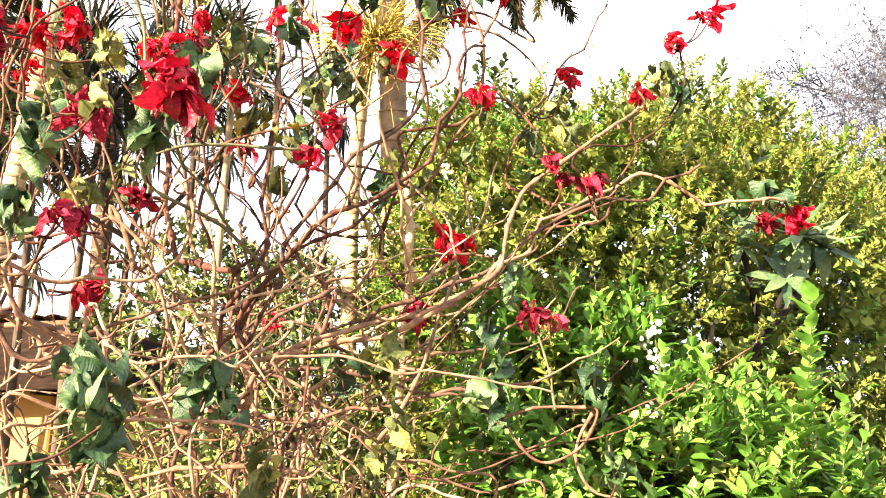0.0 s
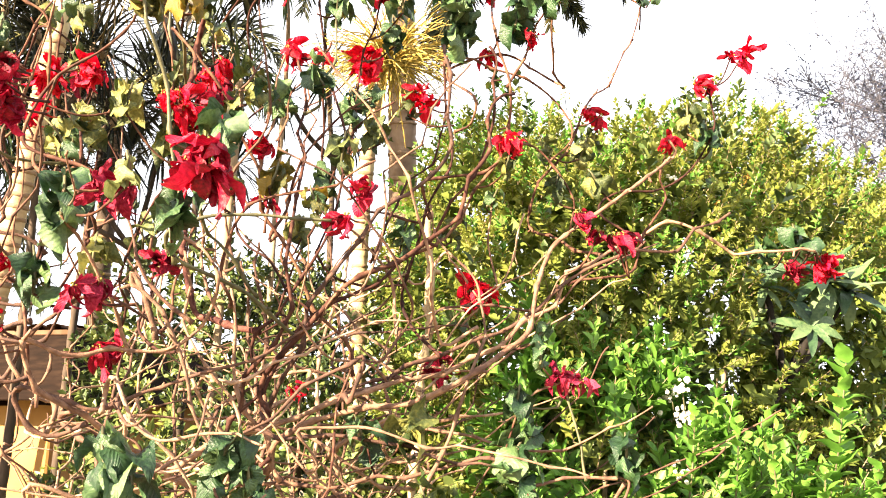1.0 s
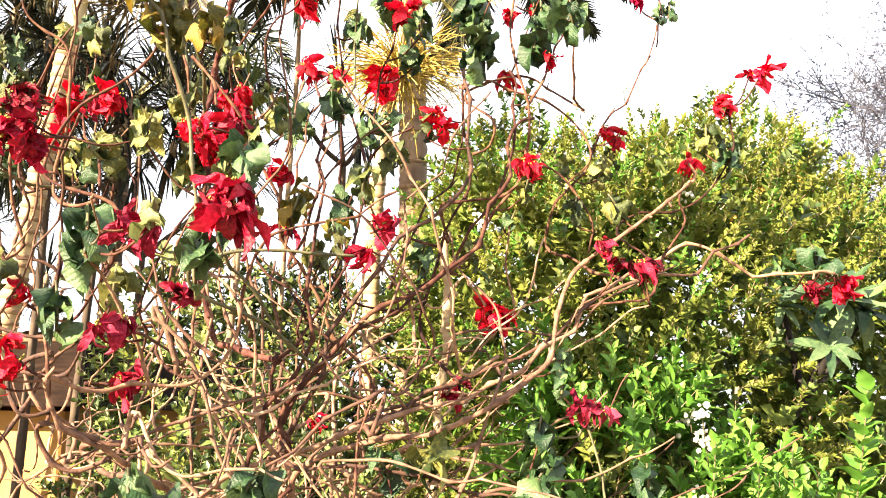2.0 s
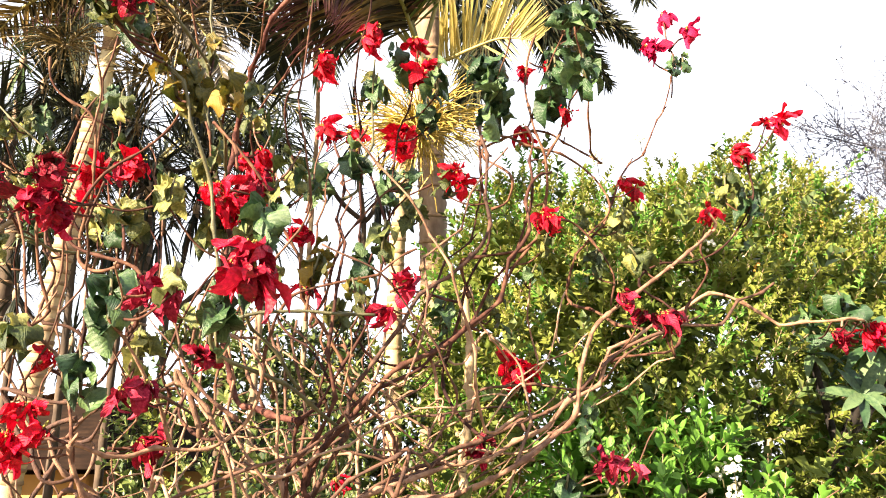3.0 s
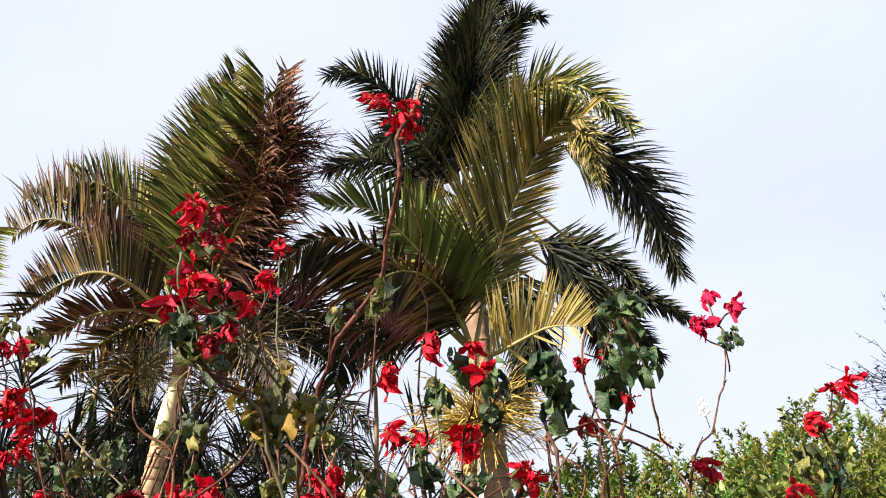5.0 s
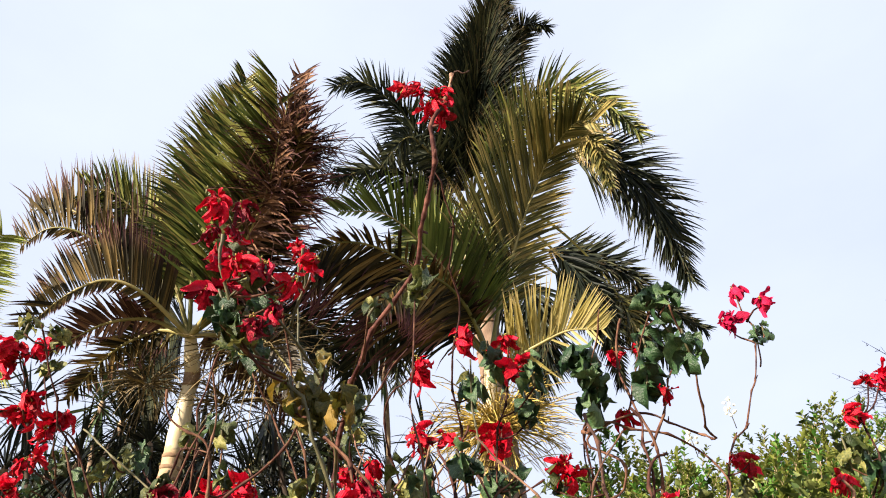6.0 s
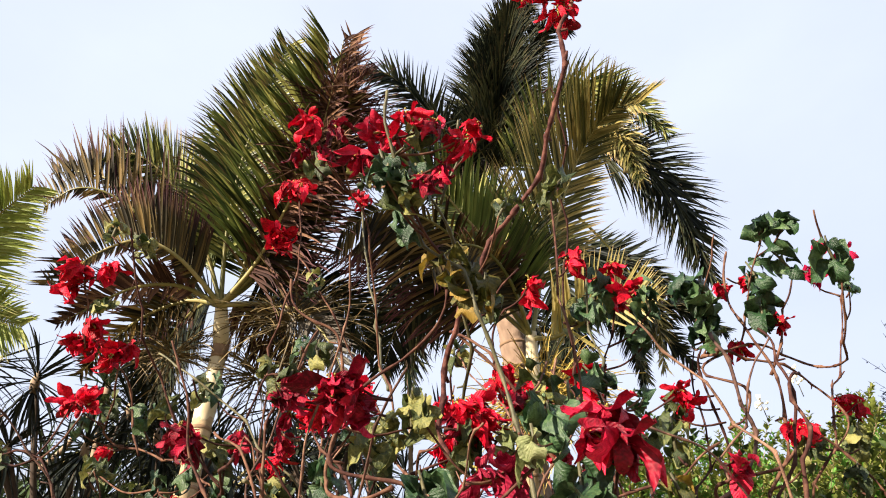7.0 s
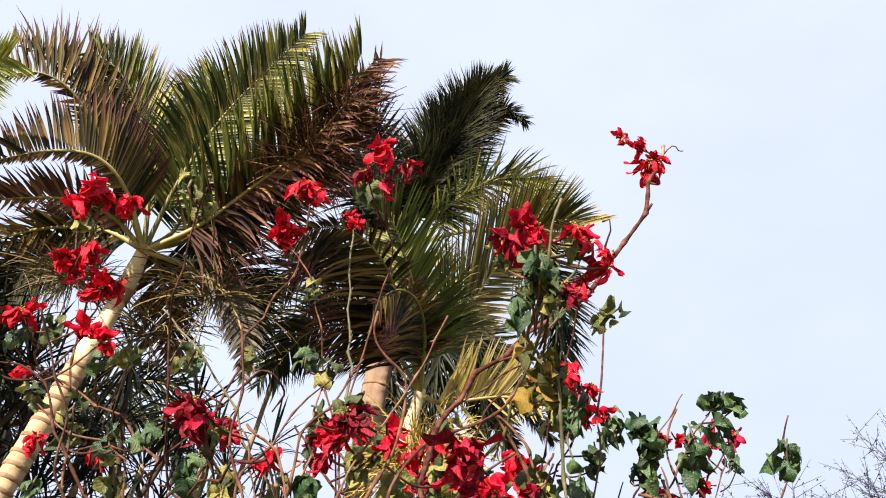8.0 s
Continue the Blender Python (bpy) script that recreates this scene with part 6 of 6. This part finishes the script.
branch([(-1.18, 2.39, 3.65), (-1.11, 2.29, 3.74), (-1.09, 2.19, 3.84)], 0.0051, 0.0040, GREEN_BARK)
branch([(-2.35, 3.87, 3.40), (-2.18, 3.65, 3.59), (-2.02, 3.50, 3.80), (-1.90, 3.54, 3.73), (-1.93, 3.62, 3.65)], 0.0068, 0.0040, RED_BARK)
branch([(-2.38, 3.97, 3.48), (-2.75, 4.13, 3.78), (-3.06, 4.21, 3.96), (-2.85, 3.74, 3.94), (-2.80, 3.63, 4.04)], 0.0068, 0.0040, RED_BARK)
branch([(-2.84, 4.14, 3.79), (-2.91, 4.01, 4.13), (-2.95, 3.58, 4.13), (-2.93, 3.38, 4.35)], 0.0059, 0.0040, RED_BARK)
branch([(-1.21, 3.75, 3.42), (-1.21, 3.50, 3.68), (-1.07, 3.32, 3.84), (-0.86, 3.16, 3.96)], 0.0059, 0.0040, RED_BARK)
branch([(-1.01, 3.51, 3.44), (-1.02, 3.31, 3.75), (-0.84, 3.22, 3.88)], 0.0059, 0.0040, RED_BARK)
branch([(-0.63, 3.17, 3.33), (-0.60, 3.26, 3.60), (-0.58, 3.17, 3.87)], 0.0059, 0.0040, GREEN_BARK)
branch([(-0.34, 4.20, -0.03), (-0.26, 4.08, 1.4), (-0.17, 3.95, 2.55), (-0.18, 3.97, 3.02)], 0.026, 0.020, PALE_TRUNK)
branch([(-1.51, 3.80, 3.81), (-1.58, 3.90, 4.40), (-1.63, 3.97, 4.90), (-1.64, 3.99, 5.24)], 0.0075, 0.0050, GREEN_BARK)
thicket()
sweeping_shoots()
rising_shoots()
for end_at, end_size, end_leaf in shoot_ends:
    leaf_tuft(end_at, end_size, 2, end_leaf)
bloom((-0.83, 2.27, 2.67), 0.20, 50, BIG)
bloom((-1.12, 2.33, 2.62), 0.15, 60, DULL)
bloom((-0.44, 2.69, 2.68), 0.15, 70, DARK)
bloom((-1.50, 2.33, 2.91), 0.17, 70, DARK)
bloom((-1.23, 2.51, 2.34), 0.15, 60, DULL)
bloom((-1.56, 2.53, 2.25), 0.15, 60, RED)
bloom((-1.63, 2.55, 2.17), 0.15, 70, RED)
bloom((-0.86, 3.10, 3.04), 0.13, 55, RED)
bloom((-1.16, 2.92, 3.17), 0.13, 60, RED)
bloom((-1.11, 2.95, 3.09), 0.13, 60, RED)
bloom((-0.99, 2.92, 3.17), 0.12, 70, DARK)
bloom((-1.53, 3.00, 3.31), 0.14, 80, RED)
bloom((-1.70, 3.00, 3.30), 0.13, 80, RED)
bloom((-1.01, 3.01, 3.34), 0.12, 50, RED)
bloom((-0.60, 3.21, 4.00), 0.14, 60, RED)
bloom((-0.41, 3.34, 4.04), 0.11, 60, RED)
bloom((-0.39, 3.38, 3.90), 0.13, 80, RED)
bloom((-0.94, 4.13, 3.96), 0.14, 40, RED)
bloom((-0.79, 4.13, 3.95), 0.13, 75, RED)
bloom((-0.52, 3.92, 3.80), 0.18, 60, RED)
bloom((-0.22, 3.52, 3.44), 0.13, 40, RED)
bloom((0.19, 3.47, 3.20), 0.15, 45, RED)
bloom((0.67, 3.91, 3.52), 0.13, 60, RED)
bloom((0.96, 3.60, 3.27), 0.13, 40, RED)
bloom((1.20, 3.76, 3.64), 0.14, 40, RED)
bloom((0.95, 4.00, 4.56), 0.11, 40, PINK)
bloom((0.87, 4.05, 4.41), 0.14, 80, PINK)
bloom((1.09, 4.03, 4.49), 0.13, 60, PINK)
bloom((0.06, 3.78, 2.57), 0.16, 30, RED)
bloom((0.36, 3.26, 2.13), 0.15, 8, DULL)
bloom((0.44, 3.27, 2.12), 0.12, 15, DULL)
bloom((-0.13, 3.75, 2.21), 0.13, 40, DARK)
bloom((0.49, 3.22, 2.75), 0.13, 60, DARK)
bloom((0.63, 3.24, 2.70), 0.13, 60, DARK)
bloom((1.85, 4.03, 2.78), 0.17, 80, RED)
bloom((1.68, 4.03, 2.75), 0.13, 60, DARK)
bloom((-1.38, 3.07, 2.20), 0.14, 55, DARK)
bloom((-0.83, 3.16, 2.82), 0.10, 30, DARK)
bloom((-1.77, 2.96, 2.52), 0.11, 40, RED)
bloom((-0.65, 3.00, 2.06), 0.07, 60, RED)
bloom((-1.14, 2.85, 2.51), 0.12, 70, DARK)
bloom((0.10, 3.50, 3.97), 0.10, 60, RED)
bloom((0.23, 3.50, 4.00), 0.10, 60, RED)
bloom((0.29, 3.45, 3.72), 0.13, 70, RED)
bloom((-0.65, 2.35, 4.77), 0.11, 45, RED)
bloom((-0.58, 2.41, 4.68), 0.13, 55, RED)
bloom((-0.55, 2.38, 4.74), 0.09, 40, RED)
bloom((-0.72, 2.38, 4.83), 0.08, 45, RED)
# Crowded near heads: BIG and DARK reds stand for their backlit side
bloom((-1.36, 2.19, 3.82), 0.11, 40, BIG)
bloom((-1.31, 2.20, 3.80), 0.10, 45, RED)
bloom((-1.44, 2.21, 3.71), 0.10, 60, DARK)
bloom((-1.25, 2.01, 3.66), 0.08, 55, RED)
bloom((-1.19, 2.06, 3.67), 0.09, 40, BIG)
bloom((-1.11, 2.11, 3.62), 0.11, 50, RED)
bloom((-1.17, 2.15, 3.56), 0.09, 80, DARK)
bloom((-1.05, 2.15, 3.74), 0.10, 55, RED)
bloom((-1.38, 2.21, 3.72), 0.12, 40, BIG)
bloom((-1.34, 2.20, 3.66), 0.10, 50, DARK)
bloom((-1.23, 2.13, 3.50), 0.10, 80, DARK)
bloom((-2.98, 3.37, 4.37), 0.18, 55, RED)
bloom((-2.82, 3.39, 4.40), 0.11, 55, RED)
bloom((-2.96, 3.57, 4.15), 0.16, 55, RED)
bloom((-2.82, 3.62, 4.06), 0.18, 55, RED)
bloom((-1.98, 3.69, 5.16), 0.18, 45, RED)
bloom((-2.07, 3.71, 4.79), 0.18, 55, RED)
bloom((-1.64, 3.99, 5.32), 0.14, 55, RED)
bloom((-1.76, 2.92, 4.81), 0.15, 50, RED)
bloom((-1.62, 2.93, 4.75), 0.12, 60, DARK)
bloom((-1.81, 3.02, 4.70), 0.12, 60, DARK)
bloom((-1.69, 3.02, 4.68), 0.12, 70, BIG)
bloom((-1.76, 2.77, 3.22), 0.17, 70, DARK)
bloom((-1.79, 2.87, 3.12), 0.14, 75, DARK)
bloom((-2.26, 3.22, 3.32), 0.17, 60, DARK)
bloom((-2.12, 3.44, 3.42), 0.14, 70, DARK)
bloom((-1.25, 3.62, 3.57), 0.14, 50, RED)
bloom((-1.14, 3.41, 3.39), 0.18, 60, DARK)
bloom((-1.25, 3.73, 3.45), 0.13, 50, RED)
bloom((-2.62, 4.17, 3.52), 0.10, 50, RED)
bloom((-3.10, 4.27, 3.91), 0.11, 50, RED)
bloom((-3.17, 4.08, 4.13), 0.12, 50, RED)
bloom((0.10, 3.55, 3.67), 0.12, 60, RED)
bloom((1.44, 3.90, 3.88), 0.13, 60, RED)
bloom((-1.31, 3.82, 3.38), 0.14, 50, RED)
bloom((-0.81, 3.22, 3.88), 0.14, 70, RED)
bloom((-2.70, 3.19, 3.54), 0.14, 50, RED)
bloom((-1.73, 3.10, 3.31), 0.13, 80, RED)
bloom((-1.18, 3.21, 3.20), 0.12, 50, DARK)
bloom((-1.75, 3.38, 3.44), 0.14, 60, DARK)
bloom((-1.94, 3.40, 3.30), 0.13, 60, RED)
bloom((-2.89, 4.09, 3.49), 0.12, 60, RED)
bloom((-3.20, 4.01, 4.05), 0.12, 60, RED)
leaf_tuft((-1.30, 2.43, 2.60), 0.20, 9, DARK_LEAF)
leaf_tuft((-0.92, 2.33, 2.55), 0.17, 6, DARK_LEAF)
leaf_tuft((-1.04, 2.23, 2.63), 0.12, 2, PALE_LEAF)
leaf_tuft((-1.11, 2.48, 3.35), 0.17, 5, YELLOW_LEAF)
leaf_tuft((-1.30, 2.35, 3.55), 0.14, 5, DARK_LEAF)
leaf_tuft((-0.08, 3.39, 3.88), 0.24, 10, DARK_LEAF)
leaf_tuft((-0.06, 3.45, 3.69), 0.20, 6, DARK_LEAF)
leaf_tuft((0.22, 3.43, 3.79), 0.20, 7, DARK_LEAF)
leaf_tuft((0.36, 3.21, 4.09), 0.17, 6, DARK_LEAF)
leaf_tuft((0.36, 3.32, 3.96), 0.16, 6, DARK_LEAF)
leaf_tuft((1.05, 4.07, 4.33), 0.12, 3, DARK_LEAF)
leaf_tuft((-1.50, 2.95, 3.05), 0.18, 7, GREEN_LEAF)
leaf_tuft((-1.35, 2.92, 3.16), 0.16, 6, GREEN_LEAF)
leaf_tuft((-1.18, 2.96, 3.02), 0.17, 6, GREEN_LEAF)
leaf_tuft((-1.04, 2.96, 3.03), 0.13, 4, PALE_LEAF)
leaf_tuft((-0.88, 3.03, 3.27), 0.17, 6, GREEN_LEAF)
leaf_tuft((-0.95, 2.93, 3.14), 0.14, 4, GREEN_LEAF)
leaf_tuft((-1.45, 2.61, 2.40), 0.20, 6, DARK_LEAF)
leaf_tuft((-1.83, 2.82, 2.57), 0.18, 5, GREEN_LEAF)
leaf_tuft((-0.77, 3.13, 2.94), 0.14, 4, YELLOW_LEAF)
leaf_tuft((-0.57, 2.75, 2.70), 0.13, 3, YELLOW_LEAF)
leaf_tuft((-0.66, 3.51, 2.99), 0.20, 6, DARK_LEAF)
leaf_tuft((-0.55, 3.64, 3.43), 0.20, 6, DARK_LEAF)
leaf_tuft((-0.42, 3.68, 3.31), 0.15, 4, GREEN_LEAF)
leaf_tuft((-0.48, 3.37, 3.94), 0.20, 6, DARK_LEAF)
leaf_tuft((-0.61, 3.39, 3.83), 0.16, 5, GREEN_LEAF)
leaf_tuft((-0.75, 3.44, 2.77), 0.16, 5, GREEN_LEAF)
leaf_tuft((-0.31, 3.70, 2.82), 0.18, 5, DARK_LEAF)
leaf_tuft((-0.07, 3.70, 2.84), 0.14, 4, GREEN_LEAF)
leaf_tuft((0.17, 3.49, 3.11), 0.13, 4, GREEN_LEAF)
leaf_tuft((0.40, 3.83, 3.31), 0.15, 5, GREEN_LEAF)
leaf_tuft((0.58, 3.84, 3.30), 0.15, 5, GREEN_LEAF)
leaf_tuft((0.65, 3.95, 3.39), 0.13, 4, GREEN_LEAF)
leaf_tuft((1.13, 3.81, 3.46), 0.18, 5, GREEN_LEAF)
leaf_tuft((1.23, 3.83, 3.38), 0.18, 5, DARK_LEAF)
leaf_tuft((1.55, 4.01, 2.80), 0.19, 6, DARK_LEAF)
leaf_tuft((1.72, 3.99, 2.88), 0.19, 6, DARK_LEAF)
leaf_tuft((0.57, 3.41, 3.00), 0.14, 4, GREEN_LEAF)
leaf_tuft((0.41, 3.65, 3.04), 0.14, 4, GREEN_LEAF)
leaf_tuft((0.29, 3.34, 2.32), 0.13, 2, DARK_LEAF)
leaf_tuft((-0.27, 3.53, 3.40), 0.13, 4, GREEN_LEAF)
leaf_tuft((-1.03, 2.82, 3.52), 0.13, 4, GREEN_LEAF)
leaf_tuft((-1.77, 2.75, 3.24), 0.15, 4, GREEN_LEAF)
leaf_tuft((-1.41, 2.96, 2.55), 0.16, 4, GREEN_LEAF)
leaf_tuft((-1.28, 3.08, 2.61), 0.16, 4, GREEN_LEAF)
leaf_tuft((-1.07, 2.39, 1.82), 0.20, 6, DARK_LEAF)
leaf_tuft((-1.01, 2.42, 1.72), 0.20, 7, DARK_LEAF)
leaf_tuft((-1.07, 2.51, 1.62), 0.18, 5, DARK_LEAF)
leaf_tuft((-1.25, 2.47, 1.51), 0.18, 6, DARK_LEAF)
leaf_tuft((-0.84, 2.78, 1.81), 0.20, 7, DARK_LEAF)
leaf_tuft((-0.75, 2.80, 1.74), 0.16, 5, DARK_LEAF)
leaf_tuft((-0.63, 2.86, 1.51), 0.17, 5, GREEN_LEAF)
leaf_tuft((-0.41, 3.14, 1.91), 0.17, 5, DARK_LEAF)
leaf_tuft((-0.23, 3.14, 1.93), 0.20, 8, GREEN_LEAF)
leaf_tuft((-0.16, 2.95, 1.65), 0.15, 4, GREEN_LEAF)
leaf_tuft((-0.23, 2.98, 1.53), 0.15, 4, GREEN_LEAF)
leaf_tuft((0.17, 3.12, 2.02), 0.14, 4, DARK_LEAF)
leaf_tuft((0.17, 3.15, 1.87), 0.20, 8, DARK_LEAF)
leaf_tuft((0.19, 3.18, 1.76), 0.17, 5, DARK_LEAF)
leaf_tuft((0.59, 3.17, 1.82), 0.18, 6, DARK_LEAF)
leaf_tuft((0.68, 3.24, 1.52), 0.17, 6, DARK_LEAF)
leaf_tuft((0.27, 3.20, 2.21), 0.12, 2, DARK_LEAF)
leaf_tuft((-1.31, 2.84, 3.11), 0.15, 4, GREEN_LEAF)
leaf_tuft((-0.50, 2.89, 2.94), 0.15, 5, GREEN_LEAF)
leaf_tuft((-0.76, 2.91, 2.83), 0.13, 4, YELLOW_LEAF)
leaf_tuft((-0.43, 3.34, 3.20), 0.15, 4, GREEN_LEAF)
leaf_tuft((-1.17, 2.44, 3.38), 0.17, 5, YELLOW_LEAF)
leaf_tuft((-0.74, 2.64, 3.91), 0.14, 4, GREEN_LEAF)
leaf_tuft((-1.28, 2.16, 3.51), 0.15, 6, GREEN_LEAF)
leaf_tuft((-1.33, 2.13, 3.55), 0.12, 4, DARK_LEAF)
leaf_tuft((-1.34, 2.16, 3.58), 0.13, 4, DARK_LEAF)
leaf_tuft((-1.23, 2.08, 3.68), 0.12, 3, GREEN_LEAF)
leaf_tuft((-1.29, 2.18, 3.50), 0.13, 3, GREEN_LEAF)
leaf_tuft((-1.33, 2.20, 3.54), 0.12, 3, GREEN_LEAF)
leaf_tuft((0.29, 3.25, 4.12), 0.16, 6, DARK_LEAF)
leaf_tuft((0.25, 3.41, 3.97), 0.16, 5, DARK_LEAF)
leaf_tuft((0.29, 2.87, 3.60), 0.17, 6, DARK_LEAF)
leaf_tuft((-0.06, 3.38, 3.89), 0.20, 8, DARK_LEAF)
leaf_tuft((-0.01, 3.48, 3.77), 0.16, 6, DARK_LEAF)
leaf_tuft((0.94, 3.89, 4.20), 0.12, 3, DARK_LEAF)
leaf_tuft((-0.31, 3.32, 3.83), 0.18, 6, DARK_LEAF)
leaf_tuft((-0.35, 3.44, 3.71), 0.16, 5, DARK_LEAF)
leaf_tuft((-1.24, 2.25, 3.62), 0.12, 4, DARK_LEAF)
leaf_tuft((-1.42, 2.27, 3.68), 0.10, 3, GREEN_LEAF)
leaf_tuft((-1.13, 2.66, 3.63), 0.13, 3, YELLOW_LEAF)
leaf_tuft((-1.07, 2.71, 3.47), 0.16, 4, YELLOW_LEAF)
leaf_tuft((-0.59, 3.28, 3.76), 0.16, 5, DARK_LEAF)
leaf_tuft((-1.75, 3.15, 4.75), 0.16, 5, GREEN_LEAF)
leaf_tuft((-1.86, 3.67, 4.41), 0.15, 5, GREEN_LEAF)
leaf_tuft((-2.55, 2.86, 4.15), 0.13, 3, GREEN_LEAF)
leaf_tuft((-2.48, 3.00, 4.17), 0.13, 3, GREEN_LEAF)
leaf_tuft((-1.75, 3.40, 3.19), 0.20, 7, DARK_LEAF)
leaf_tuft((-0.91, 2.73, 2.95), 0.20, 8, DARK_LEAF)
leaf_tuft((-1.41, 3.63, 3.60), 0.18, 5, GREEN_LEAF)
leaf_tuft((-1.49, 3.72, 3.52), 0.18, 6, GREEN_LEAF)
leaf_tuft((-2.08, 3.66, 3.92), 0.14, 4, GREEN_LEAF)
leaf_tuft((-2.61, 3.84, 3.87), 0.15, 5, GREEN_LEAF)
leaf_tuft((-3.06, 3.83, 4.55), 0.15, 5, GREEN_LEAF)
leaf_tuft((-3.03, 4.10, 4.07), 0.16, 6, GREEN_LEAF)
leaf_tuft((-2.05, 3.84, 3.36), 0.17, 6, GREEN_LEAF)
leaf_tuft((-0.64, 3.14, 3.36), 0.17, 6, DARK_LEAF)
leaf_tuft((-0.87, 3.49, 3.42), 0.17, 6, DARK_LEAF)
leaf_tuft((-0.93, 2.71, 3.90), 0.12, 3, GREEN_LEAF)
leaf_tuft((-2.95, 3.96, 3.64), 0.14, 5, GREEN_LEAF)
leaf_tuft((-2.73, 3.87, 3.84), 0.13, 4, DARK_LEAF)
leaf_tuft((-2.74, 3.90, 3.44), 0.14, 5, GREEN_LEAF)
leaf_tuft((-2.44, 3.78, 3.45), 0.14, 5, DARK_LEAF)
leaf_tuft((-2.36, 3.61, 3.79), 0.13, 4, GREEN_LEAF)
leaf_tuft((-2.32, 3.68, 3.83), 0.13, 4, DARK_LEAF)
leaf_tuft((-2.18, 3.39, 3.34), 0.15, 6, GREEN_LEAF)
leaf_tuft((-1.85, 3.40, 3.82), 0.13, 4, DARK_LEAF)
leaf_tuft((-1.76, 3.36, 3.51), 0.14, 5, GREEN_LEAF)
leaf_tuft((-2.22, 3.55, 3.24), 0.15, 6, DARK_LEAF)
leaf_tuft((-3.15, 4.08, 3.97), 0.13, 4, DARK_LEAF)
leaf_tuft((-2.48, 3.69, 3.19), 0.14, 5, GREEN_LEAF)
